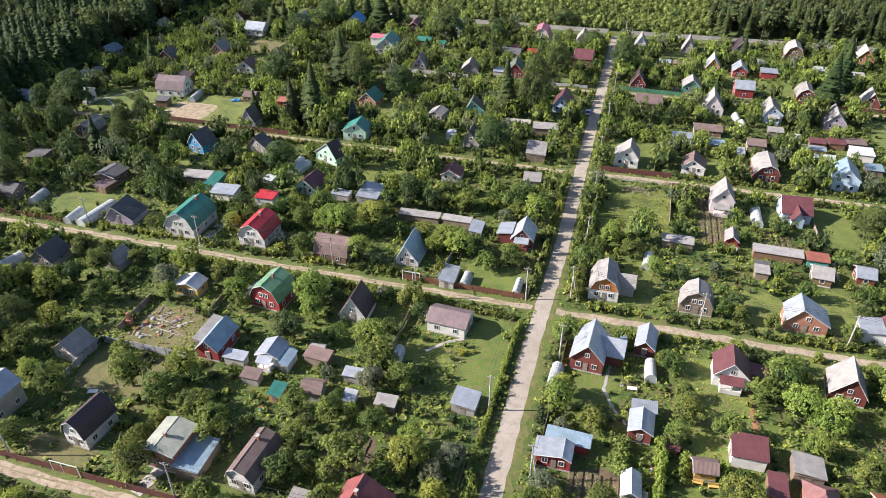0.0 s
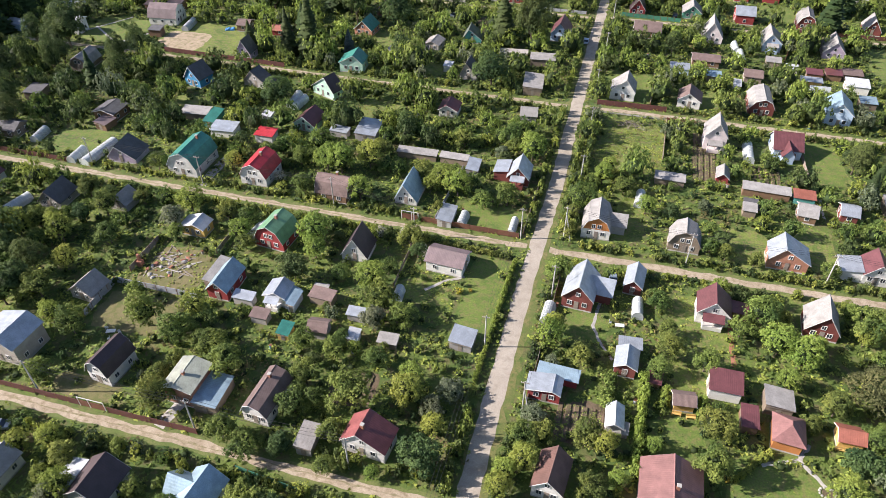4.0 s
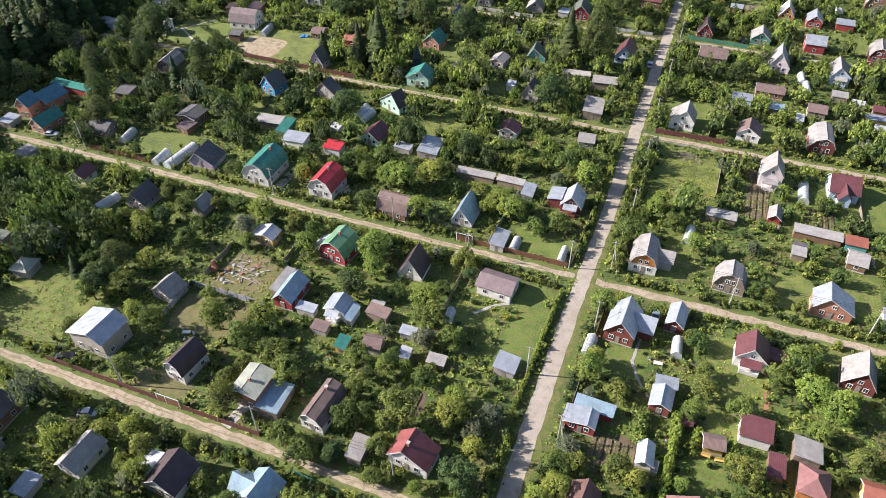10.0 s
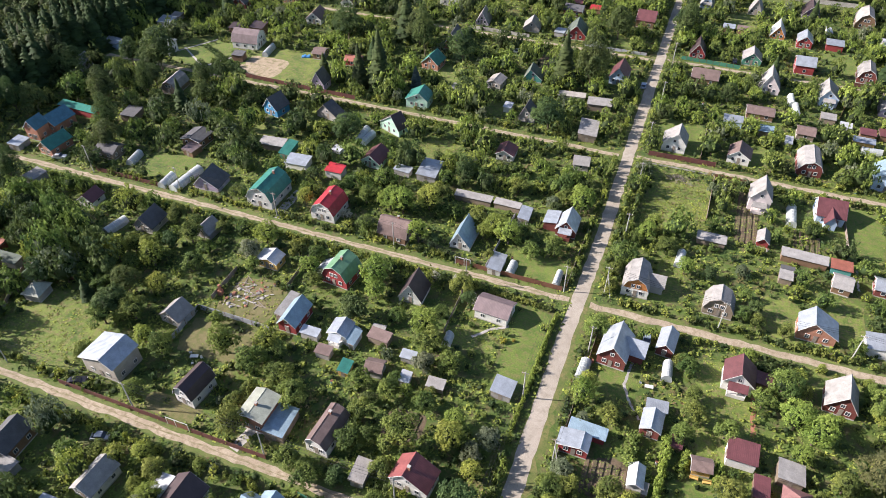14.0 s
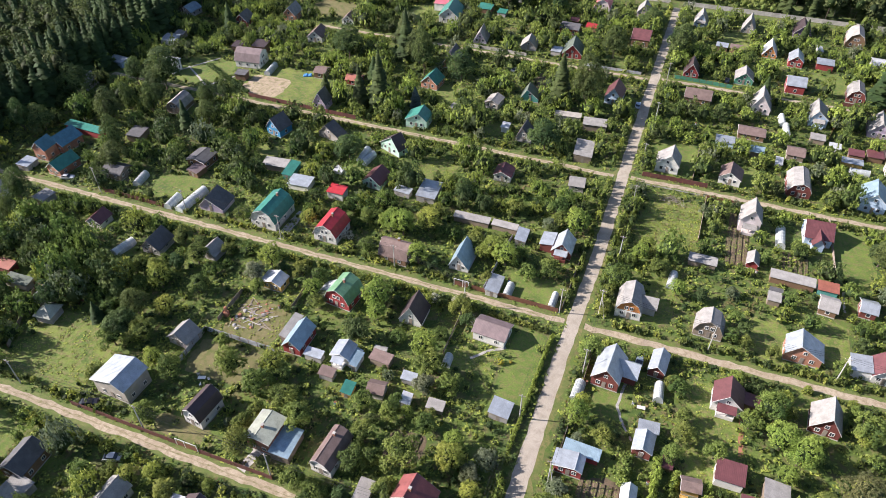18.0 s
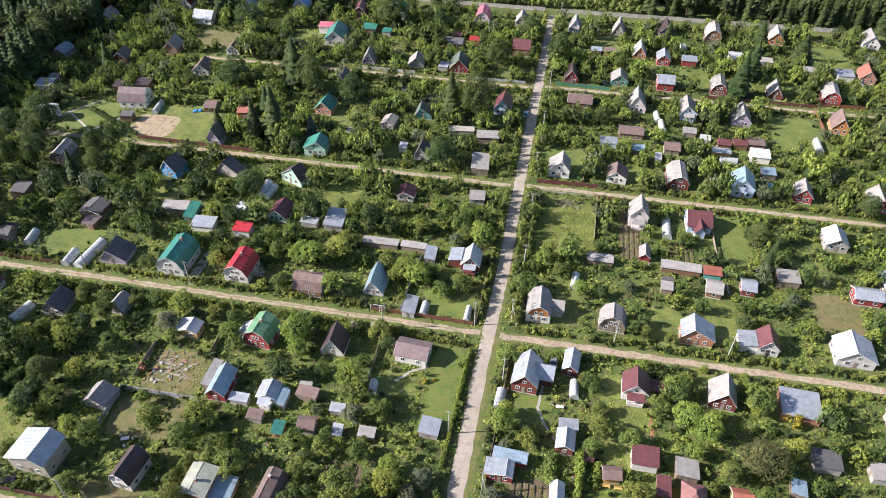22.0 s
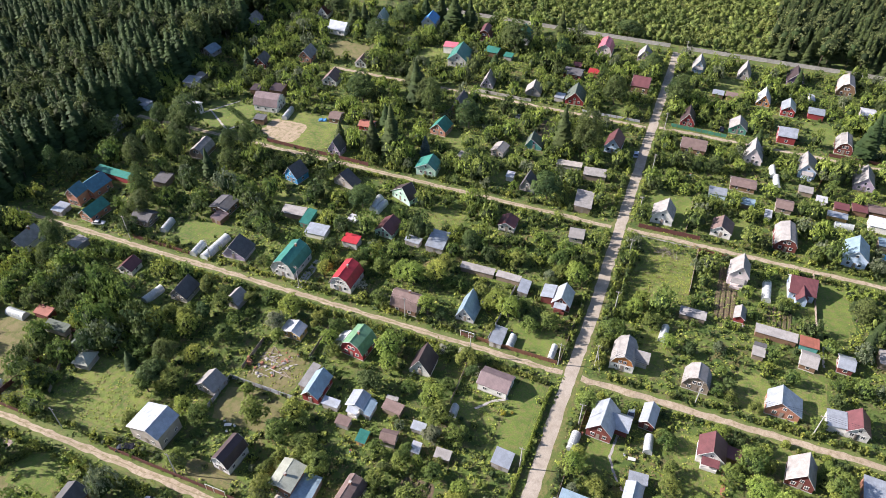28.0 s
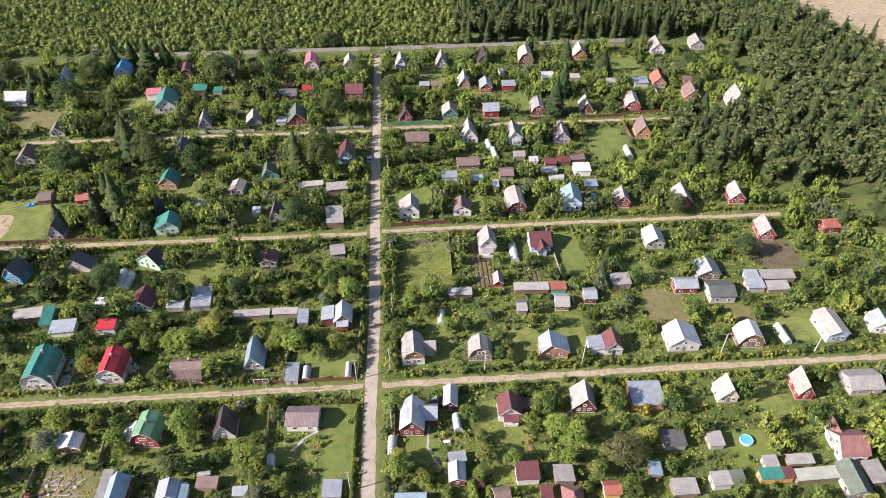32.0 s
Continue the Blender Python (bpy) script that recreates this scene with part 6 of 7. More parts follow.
for x, y, cap in near:
    k = rng.choices(range(6), weights if y > -30 else [34, 30, 30, 12, 4, 0] if x < 6 else [30, 26, 10, 28, 3, 0])[0]
    big_ = rng.uniform(0.85, 1.35) if x > 6 and y > -30 else rng.uniform(1.0, 1.75)
    while big_ > 0.75 and (not clear_of(x, y, SOLID, big_ * 1.4 - 0.5) or on_road(x, y, big_ * 1.1)):
        big_ -= 0.15
    copy_thing(kinds[k], pose(x, y, 0, 0, 0, rng.uniform(0, 360)) @ Matrix.Diagonal((big_, big_, big_ * rng.uniform(0.85, 1.15), 1)))
trees = dict(leaf=[], leaf_dark=[], leaf_light=[], leaf_grey=[])
far_trees = dict(leaf=[], leaf_dark=[], leaf_light=[], leaf_grey=[])
bushes = dict(leaf=[], leaf_dark=[], leaf_light=[])
for x, y, cap in spots:
    if (x, y) in chosen:
        continue
    t = noise.noise(Vector((x * 0.11, y * 0.11, 9.0)))
    lf = rng.choices(("leaf", "leaf_dark", "leaf_light", "leaf_grey"), (46, 32, 14, 6) if y < -35 or x < -95 and -60 < y < 60 else (48, 8, 38, 6) if y > 45 else (50, 18, 26, 6))[0]
    size = rng.choice((0.7, 0.85, 1.0, 1.0, 1.15, 1.45)) * (1.0 + 0.35 * t) * (1.4 if x < -50 and y < -66 or x < -88 and -38 < y < -3 else 1.25 if x < 6 and y < 0 else 1.08)
    tall = rng.uniform(4.0, 5.6) * size
    wide = rng.uniform(2.0, 2.8) * size
    while size > 0.7 and not clear_of(x, y, SOLID, wide * 0.6 - 0.5):
        size, wide, tall = size - 0.1, wide * 0.88, tall * 0.92
    if tall > cap:
        wide, tall = wide * max(0.5, cap / tall), cap
    (trees if y < 45 else far_trees)[lf].append((x, y, wide, tall, rng.uniform(0, 6.28)))
for x, y in lattice(2.6, 6):
    dens = 0.70 + 0.6 * noise.noise(Vector((x * 0.09, y * 0.09, 13.0)))
    if rng.random() > dens or not free_spot(x, y, -0.2, 0.1, rng.choice((-2.6, -1.2, -0.3, -0.3))):
        continue
    hh = min(low_before(x, y) * 0.8, rng.choice((0.5, 0.7, 0.9, 1.2, 1.6, 2.1)) * rng.uniform(0.8, 1.2))
    bushes[rng.choice(("leaf", "leaf_light", "leaf_dark", "leaf"))].append((x, y, rng.uniform(0.6, 1.3), hh, rng.uniform(0, 6.28)))
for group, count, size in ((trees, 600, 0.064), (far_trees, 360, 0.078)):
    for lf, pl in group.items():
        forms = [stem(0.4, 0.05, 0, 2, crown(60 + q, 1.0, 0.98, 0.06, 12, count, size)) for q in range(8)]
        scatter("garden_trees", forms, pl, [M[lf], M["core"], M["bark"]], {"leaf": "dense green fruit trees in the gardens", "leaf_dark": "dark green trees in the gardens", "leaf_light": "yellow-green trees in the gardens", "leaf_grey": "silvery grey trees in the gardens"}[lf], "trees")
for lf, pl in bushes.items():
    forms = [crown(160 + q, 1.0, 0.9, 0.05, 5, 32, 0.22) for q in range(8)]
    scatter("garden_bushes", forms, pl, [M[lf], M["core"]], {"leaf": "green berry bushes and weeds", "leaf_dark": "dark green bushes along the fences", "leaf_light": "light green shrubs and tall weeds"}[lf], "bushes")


# ---- forests round the settlement ----
def field(x0, x1, y0, y1, step_, ok, seed, lo=0.72, hi=1.2):
    r_ = random.Random(seed)
    out = []
    for j in range(int((y1 - y0) / step_)):
        for i in range(int((x1 - x0) / step_)):
            x = x0 + (i + (0.5 if j % 2 else 0)) * step_ + r_.uniform(-0.75, 0.75) * step_
            y = y0 + j * step_ + r_.uniform(-0.75, 0.75) * step_
            if ok(x, y):
                k = r_.uniform(lo, hi)
                out.append((x, y, k * r_.uniform(0.85, 1.15), k, r_.uniform(0, 6.28)))
    return out


def west_edge(x, y):
    return x < -203 + 7 * noise.noise(Vector((0, y * 0.06, 1))) and y < 222


def in_quarry(x, y):
    return x > 226 + (262 - y) * 0.25 + 5 * noise.noise(Vector((x * 0.05, y * 0.05, 5))) and y > 150


def east_wood(x, y):
    n_ = 5 * noise.noise(Vector((x * 0.05, y * 0.05, 5)))
    inside = (x > 177 + n_ and y > 48) or (x > 148 + n_ and 82 < y < 135) or (x > 121 + n_ and 94 < y < 128) or (x > 44 + 2 * n_ and y > 216)
    return inside and clear_of(x, y, SOLID, 1.0) and clear_of(x, y, OPEN, 0.0) and not in_quarry(x, y)


pick = random.Random(17)
west = field(-345, -196, -127, 260, 4.1, west_edge, 1, 0.8, 1.12) + field(-470, -345, -127, 260, 6.5, west_edge, 4, 1.1, 1.3)
leafy_at = [noise.noise(Vector((p[0] * 0.045, p[1] * 0.045, 41.0))) + pick.uniform(-0.3, 0.3) > 0.12 for p in west]
fir, leafy = [p for p, q in zip(west, leafy_at) if not q], [p for p, q in zip(west, leafy_at) if q]
scatter("spruce_forest", [stem(2, 0.2, 0, 2, spruce(70 + q, 16.5 + 1.3 * q, 5.0, 12, 11)) for q in range(4)], fir, [M["needle"], M["needle"], M["bark"]], "dense dark spruce forest along the settlement", "forest")
# slot 1 paints shade into the crown cores by its dark colour
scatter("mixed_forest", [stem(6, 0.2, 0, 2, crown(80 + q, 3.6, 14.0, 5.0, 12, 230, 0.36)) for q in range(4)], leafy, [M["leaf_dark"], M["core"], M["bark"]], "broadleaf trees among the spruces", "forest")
young = field(-326, 80, 218, 362, 2.9, lambda x, y: (y > 222 or x > -205) and not east_wood(x, y), 2, 0.55, 1.25)
scatter("young_forest", [stem(1.5, 0.06, 0, 2, crown(90 + q, 2.1, 4.8, 0.2, 5, 40, 0.4)) for q in range(9)], young, [M["young"], M["leaf"], M["bark"]], "light green young birch forest behind the fence", "forest")
pines = field(40, 290, 48, 330, 4.5, east_wood, 3, 0.82, 1.15)
mark = [pick.random() < (0.6 if p[1] > 215 and p[0] < 150 else 0.2) for p in pines]
# pine crowns hold the same shade-coloured cores under their needles
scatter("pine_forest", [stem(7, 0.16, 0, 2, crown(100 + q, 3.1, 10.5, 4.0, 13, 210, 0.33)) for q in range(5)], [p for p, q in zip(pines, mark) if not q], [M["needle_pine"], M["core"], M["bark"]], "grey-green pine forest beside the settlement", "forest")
scatter("dark_conifers", [stem(2, 0.2, 0, 2, spruce(74 + q, 15.0 + 1.5 * q, 3.2, 13, 9)) for q in range(3)], [p for p, q in zip(pines, mark) if q], [M["needle"], M["needle"], M["bark"]], "dark spruces among the pines", "forest")
patch("quarry", 222, 508, 150, 460, 0.05, M["sand"], "bare pale sand of a quarry beyond the forest", "sand")


# ---- weeds and grass tufts over all rough ground ----
def tuft(seed):
    r_ = np.random.default_rng(seed)
    s = Shape()
    p = np.stack([r_.uniform(-0.6, 0.6, 5), r_.uniform(-0.6, 0.6, 5), r_.uniform(0.15, 0.5, 5)], 1)
    leaf_sprays(r_, p, np.tile([0.0, 0.0, 1.0], (5, 1)), 0.26, 0, s)
    return s


weeds = dict(leaf_light=[], leaf=[], weed_dry=[])
for x, y in lattice(1.55, 8):
    if not free_spot(x, y, -0.9, 0.0, -0.2):
        continue
    t = noise.noise(Vector((x * 0.07, y * 0.07, 21.0)))
    weeds["weed_dry" if t > 0.28 and rng.random() < 0.6 else ("leaf_light" if rng.random() < 0.5 + t else "leaf")].append((x, y, rng.uniform(0.8, 1.5), rng.uniform(0.5, 1.3), rng.uniform(0, 6.28)))
for x0, x1, y0, y1 in ((6, 25, 34, 63), (6, 25, 34, 63), (6, 25, 34, 50), (-126, -101, -61, -40), (27, 39, -32, -6), (-84, -67, -33, -18), (12.5, 21, 7, 25), (-29, -16, -23, -16), (-63, -51, 43, 56)):
    for _ in range(int((x1 - x0) * (y1 - y0) / 1.8)):
        weeds[rng.choice(("leaf_light", "leaf_light", "leaf_light", "weed_dry"))].append((rng.uniform(x0, x1), rng.uniform(y0, y1), rng.uniform(0.5, 0.9), rng.uniform(0.2, 0.55), rng.uniform(0, 6.28)))
for cx, cy, hx, hy, a in OPEN:
    for _ in range(int(hx * hy * 4 / 9.0)):
        u, v = rng.uniform(-hx, hx), rng.uniform(-hy, hy)
        x, y = cx + u * math.cos(a) - v * math.sin(a), cy + u * math.sin(a) + v * math.cos(a)
        if noise.noise(Vector((x * 0.16, y * 0.16, 31.0))) > 0.02 and clear_of(x, y, SOLID, 0.1):
            weeds[rng.choice(("leaf_light", "leaf_light", "leaf"))].append((x, y, rng.uniform(0.25, 0.6), rng.uniform(0.1, 0.35), rng.uniform(0, 6.28)))
for lf, pl in weeds.items():
    scatter("weeds", [tuft(200 + q) for q in range(8)], pl, [M[lf]], {"leaf_light": "light green weeds and tall grass", "leaf": "green weeds and tall grass", "weed_dry": "yellowish dry grass tufts"}[lf], "weeds")


# ---- hedges, fences, poles and yard things ----
def hedge(x0, y0, x1, y1, w, h, lf="leaf", label="trimmed green hedge"):
    """A clipped hedge: a row of lumps under a skin of leaves."""
    r_ = random.Random(int(x0 * 3 + y0))
    n_ = max(2, int(math.hypot(x1 - x0, y1 - y0) / (w * 0.55)))
    pl = [(x0 + (x1 - x0) * i / n_ + r_.uniform(-0.1, 0.1), y0 + (y1 - y0) * i / n_ + r_.uniform(-0.1, 0.1), w * r_.uniform(0.52, 0.66), h * r_.uniform(0.9, 1.1), r_.uniform(0, 6.28)) for i in range(n_ + 1)]
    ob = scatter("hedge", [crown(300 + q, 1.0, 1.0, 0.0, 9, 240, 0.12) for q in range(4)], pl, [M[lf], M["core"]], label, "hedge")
    ob["kind"] = ""
    return ob


for row in HEDGES:
    hedge(*row)


def bush_row(rows, seed, label):
    """Bushes that line a road or lane. rows: x0, y0, x1, y1, tallest."""
    r_ = random.Random(seed)
    lots = dict(leaf=[], leaf_dark=[], leaf_light=[])
    for x0, y0, x1, y1, top in rows:
        n_ = int(math.hypot(x1 - x0, y1 - y0) / 1.75)
        for i in range(n_ + 1):
            x = x0 + (x1 - x0) * i / n_ + r_.uniform(-0.5, 0.5)
            y = y0 + (y1 - y0) * i / n_ + r_.uniform(-0.5, 0.5)
            if r_.random() < 0.12 or not clear_of(x, y, SOLID, -0.2):
                continue
            hh = min(top * r_.uniform(0.45, 1.0), low_before(x, y))
            lots[r_.choice(("leaf", "leaf", "leaf_dark", "leaf_light"))].append((x, y, r_.uniform(0.8, 1.25) * (0.6 + hh * 0.16), hh, r_.uniform(0, 6.28)))
    for lf, pl in lots.items():
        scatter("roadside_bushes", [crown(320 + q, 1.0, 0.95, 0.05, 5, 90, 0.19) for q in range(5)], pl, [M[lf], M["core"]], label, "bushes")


bush_row([(-6.4, -75, -6.0, -43, 3.6), (-4.6, 6, -4.3, 62, 3.4), (-4.4, 72, -4.3, 106, 3.2), (-4.6, 118, -4.2, 130, 3.0), (-4.0, 141, -3.3, 206, 2.8),
          (1.4, -72, 1.6, -48, 2.6), (2.2, -34, 2.6, -8, 1.6), (2.6, 7, 3.0, 62, 3.6), (2.8, 76, 3.0, 130, 2.8), (3.2, 142, 3.4, 204, 2.6), (4.6, 7, 5.0, 62, 4.0)], 1, "bushes that line the asphalt road")
bush_row([(-150, 3.6, -32, 3.8, 2.2), (-150, -3.6, -26, -3.4, 3.2), (8, 3.0, 170, 3.2, 2.4), (23, -2.4, 170, -2.3, 2.4), (-150, 63, -10, 63.5, 2.6), (-90, 70, -10, 70, 2.4), (34, 63.8, 140, 64, 2.4), (26, 71, 140, 71, 2.0),
          (-130, 131.5, -8, 131.5, 2.2), (8, 133, 140, 133, 2.0), (-150, -61.2, -90, -61, 2.0), (-195, -68.6, -10, -68.4, 3.0), (-50, -61, -10, -61, 3.0)], 2, "bushes along the dirt lanes")


def fence(x0, y0, x1, y1, h, mat, label, step_=2.4, name="fence"):
    """A sheet or board fence: posts and panels between them."""
    ob = thing(name, x0, y0, 0, math.degrees(math.atan2(y1 - y0, x1 - x0)), label, "fence", "fences")
    ln = math.hypot(x1 - x0, y1 - y0)
    n_ = max(1, round(ln / step_))
    s_ = ln / n_
    pm = shared(("fpanel", round(s_, 2), h, mat.name), lambda: mesh_of("panel", *joined(box(0.05, s_ - 0.05, -0.03, 0.03, 0.08, h)), mat))
    po = shared(("fpost", h, mat.name), lambda: mesh_of("post", *soft_box(-0.06, 0.06, -0.06, 0.06, 0, h + 0.06, 0.015), M["rust"] if mat is not M["slab"] else mat))
    r_ = random.Random(int(x0 + y0))
    for i in range(n_):
        part("panel", pm, ob, "", pose(i * s_, 0, r_.uniform(-0.05, 0.03), 0, r_.uniform(-0.8, 0.8), 0))
    for i in range(n_ + 1):
        part("post", po, ob, "", pose(i * s_, 0, 0))
    return ob


RUSTY, GREY, DARKF, GREENF = (surface("fence_brown", (0.17, 0.075, 0.045), 0.8, fine=10), surface("fence_grey", (0.36, 0.38, 0.41), 0.7, fine=8), surface("fence_maroon", (0.12, 0.045, 0.04), 0.7), surface("fence_green", (0.05, 0.20, 0.13), 0.7))
fence(-29.3, 2.9, -6.4, 2.6, 1.5, RUSTY, "brown sheet-metal fence along the dirt lane")
fence(4.6, 69.6, 24.2, 70.2, 1.7, DARKF, "dark maroon sheet fence along the dirt lane")
fence(24.5, 64.3, 33, 64.2, 1.5, RUSTY, "rust-coloured sheet fence along a lane")
fence(6.5, 65.2, 24.4, 65.3, 0.5, M["slab"], "low pale plinth along a plot")
fence(24.4, 64, 23.9, 43, 1.5, M["wood"], "grey wooden side fence of an empty plot")
fence(-85.1, -33.6, -65.8, -33.6, 1.7, GREY, "pale grey sheet fence round a yard")
fence(-85.2, -33.8, -85.0, -44, 1.7, GREY, "pale grey sheet fence round a yard")
fence(-84.1, -30, -84.2, -18, 1.6, M["wood"], "weathered board fence beside rubble")
fence(-100, -62.4, -72, -62.6, 1.6, DARKF, "dark brown sheet fence along the dirt lane")
fence(-66, -62.7, -49, -62.6, 1.6, DARKF, "dark brown sheet fence along the dirt lane")
fence(-139, 69.4, -95, 68.6, 1.6, DARKF, "dark brown fence along a sandy lot")
fence(-145.5, -62.2, -126, -62.4, 1.6, DARKF, "dark brown fence of a dry lot")
fence(-145.7, -36, -120, -36.5, 1.6, RUSTY, "rust-brown fence behind a dry lot")
fence(-148, 3.2, -124, 3.2, 1.5, DARKF, "dark brown fence along the lane")
fence(-77, 137.3, -52, 137.2, 1.5, M["slab"], "pale grey wall along a lane")
fence(-30, 137.2, -6, 137.4, 1.2, GREY, "pale grey fence along a lane")
fence(6, 139.2, 27.7, 138.4, 1.5, GREENF, "green sheet fence along a lane")
fence(65, 139, 107, 139.5, 1.4, DARKF, "dark red fence along a lane")
fence(65.3, 134, 60, 112, 1.4, RUSTY, "rust-coloured side fence of a plot")
fence(-120, 213.5, -4, 213.2, 2.0, M["slab"], "pale concrete panel wall at the forest edge", 3.0, "panel_wall")
fence(4, 213, 130, 214.5, 2.0, M["slab"], "pale concrete panel wall at the forest edge", 3.0, "panel_wall")
fence(173, 184, 166, 148, 1.8, M["slab"], "pale fence by the forest", 3.0)
fence(-206, -118, -203, -62, 1.8, M["slab"], "pale concrete wall along the spruce forest", 3.0, "panel_wall")
fence(-203, -60, -203, 0, 1.6, M["wood"], "grey board fence along the spruce forest", 3.0)
fence(4.5, -8, 3.2, -45, 1.4, M["wood"], "grey mesh fence along the road")
fence(104.9, 136.1, 105.2, 119.3, 1.5, RUSTY, "rust-brown side fence of a lawn")
fence(108.3, 141.2, 124.0, 141.6, 1.5, RUSTY, "rust-red sheet fence along a lane")
fence(128.2, 165.1, 126.5, 147.3, 1.6, GREY, "pale grey side fence of a yard")
fence(101.5, -18.4, 101.1, -28.7, 1.5, M["wood"], "weathered board fence between two gardens")
fence(-25.1, 26.4, -26.2, 3.4, 1.6, GREY, "grey sheet fence between two gardens")
fence(-39.5, -67.0, -27.1, -68.2, 1.5, GREENF, "green sheet fence south of the dirt lane")
fence(-16.5, -67.4, -8.5, -67.2, 1.5, DARKF, "dark red sheet fence south of the dirt lane")
fence(-136.4, -47.7, -138.0, -62.0, 1.7, DARKF, "dark brown side fence of a dry lot")
fence(-145.9, -62.0, -163.0, -62.0, 1.5, DARKF, "dark brown fence along the dirt lane")
fence(-135.0, -37.5, -126.0, -55.0, 1.4, M["wood"], "weathered board fence beside a meadow")
fence(-69.6, -5.0, -69.2, -20.0, 1.4, M["wood"], "weathered board fence between two gardens")
fence(-28.6, -5.4, -28.4, -20.0, 1.3, M["wood"], "weathered board fence between two gardens")
fence(19.6, 72.6, 20.0, 92.0, 1.4, M["wood"], "weathered board fence between two gardens")
fence(58.6, 66.2, 59.2, 42.0, 1.4, M["wood"], "weathered board fence beside a lawn")
fence(-5.6, 4, -4.9, 30, 1.5, M["wood"], "weathered fence along the road")


def pole(x, y, h=8.5, lean=0.0, strut=None):
    ob = thing("utility_pole", x, y, 0, 0, "concrete utility pole with a wooden crossarm", "utility pole", "utility poles")
    part("post", mesh_of("post", *tube([(0, 0, -0.5), (lean * 0.5, 0, h * 0.5), (lean, 0, h)], 0.16, 8, 0.1), M["post"]), ob, "tapered concrete post")
    part("crossarm", mesh_of("crossarm", *soft_box(lean - 0.75, lean + 0.75, -0.06, 0.06, h - 0.5, h - 0.38), M["wood"]), ob)
    for k in (-0.65, -0.25, 0.25, 0.65):
        part("insulator", mesh_of("insulator", *tube([(lean + k, 0, h - 0.38), (lean + k, 0, h - 0.2)], 0.05, 6, 0.035), M["trim"]), ob)
    if strut:
        part("strut", mesh_of("strut", *tube([(strut[0], strut[1], 0), (lean * 0.7, 0, h * 0.75)], 0.12, 7, 0.1), M["post"]), ob, "slanting concrete strut")
    return ob


ROADPOLES = [(-6.6, -70), (-6.6, -31), (-5.9, 2.7)]
LANEPOLES = [(3.4, 5.8), (30, 3.4), (57.8, 3.7), (98.8, 5.0), (126.4, 4.0)]
EASTPOLES = [(2.9, -44), (3.6, -14), (3.4, 5.8), (4.5, 27.7), (4.2, 52), (3.6, 75.3), (3.9, 102.7), (4, 134), (4, 168), (4, 204)]
SOUTHPOLES = [(-150, -62), (-115, -62), (-81, -62), (-49.6, -62.1), (-22, -62)]
MIDPOLES = [(-150, 3.4), (-118, 3.4), (-86, 3.0), (-51, 2.9), (-29, -3.2)]
seen_poles = set()
for line in (ROADPOLES, LANEPOLES, EASTPOLES, SOUTHPOLES, MIDPOLES):
    for i, (x, y) in enumerate(line):
        if (x, y) not in seen_poles:
            seen_poles.add((x, y))
            pole(x, y, strut=(1.6, -1.2) if i == 0 else None)
    for (xa, ya), (xb, yb) in zip(line, line[1:]):
        ln = math.hypot(xb - xa, yb - ya)
        ox, oy = -(yb - ya) / ln, (xb - xa) / ln
        for k in (-0.6, 0.0, 0.6):
            pts = []
            for i in range(9):
                u = i / 8
                pts.append((xa + (xb - xa) * u + ox * k, ya + (yb - ya) * u + oy * k, 8.3 - 1.1 * 4 * u * (1 - u) * ln / 40))
            tagged(new("cable", mesh_of("cable", *tube(pts, 0.022, 4), M["wire"])), "thin black overhead cable between poles", "cable", "overhead cables")


PAINT = {k: surface("car_" + k, c, 0.3, 0.2, wear=0.05, relief=0.0) for k, c in dict(silver=(0.45, 0.47, 0.5), white=(0.66, 0.66, 0.66), dark=(0.03, 0.03, 0.04), lightblue=(0.35, 0.42, 0.52)).items()}
TYRE = surface("tyre", (0.02, 0.02, 0.02), 0.9)


def car(x, y, rz, paint, label):
    ob = thing("car", x, y, 0, rz, label, "car", "parked cars")
    side = [(-2.1, 0.35), (2.1, 0.35), (2.15, 0.7), (1.9, 0.85), (1.0, 0.95), (-1.9, 0.98), (-2.12, 0.75)]
    cab = [(0.95, 0.94), (0.35, 1.42), (-1.1, 1.45), (-1.8, 0.96)]
    v, f = prism(side, -0.86, 0.86)
    part("body", mesh_of("body", v, f, PAINT[paint]), ob)
    v, f = prism(cab, -0.72, 0.72)
    part("window_band", mesh_of("window_band", v, f, M["glass"]), ob, "dark glazed cabin")
    part("roof", mesh_of("roof", *soft_box(-1.1, 0.35, -0.7, 0.7, 1.42, 1.49), PAINT[paint]), ob)
    for sx in (-1.3, 1.3):
        for sy in (-0.8, 0.8):
            w_ = part("wheel", shared("tyre", lambda: mesh_of("wheel", *tube([(0, -0.1, 0.31), (0, 0.1, 0.31)], 0.31, 12), TYRE)), ob, "", pose(sx, sy, 0))
            part("rim", shared("rim", lambda: mesh_of("rim", *tube([(0, -0.115, 0.31), (0, 0.115, 0.31)], 0.18, 8), M["post"])), w_)
    for sy in (-0.6, 0.6):
        part("headlight", shared("hlight", lambda: mesh_of("headlight", *soft_box(2.1, 2.17, -0.16, 0.16, 0.62, 0.76), M["trim"])), ob, "", pose(0, sy, 0))
        part("tail_light", shared("tlight", lambda: mesh_of("tail_light", *soft_box(-2.15, -2.1, -0.14, 0.14, 0.7, 0.85), ROOFS["red"])), ob, "", pose(0, sy, 0))
    return ob


car(-3.4, 112.5, 92, "lightblue", "pale blue-grey car parked on the roadside")
car(-52.7, 123.8, 75, "white", "white van-like car parked between trees")
car(25.5, 143.3, 88, "dark", "dark car parked beside a small house")
car(128.7, 146.5, 100, "white", "white car parked by the forest edge")
car(-82.0, -70.0, 20, "silver", "silver car parked beside bushes")
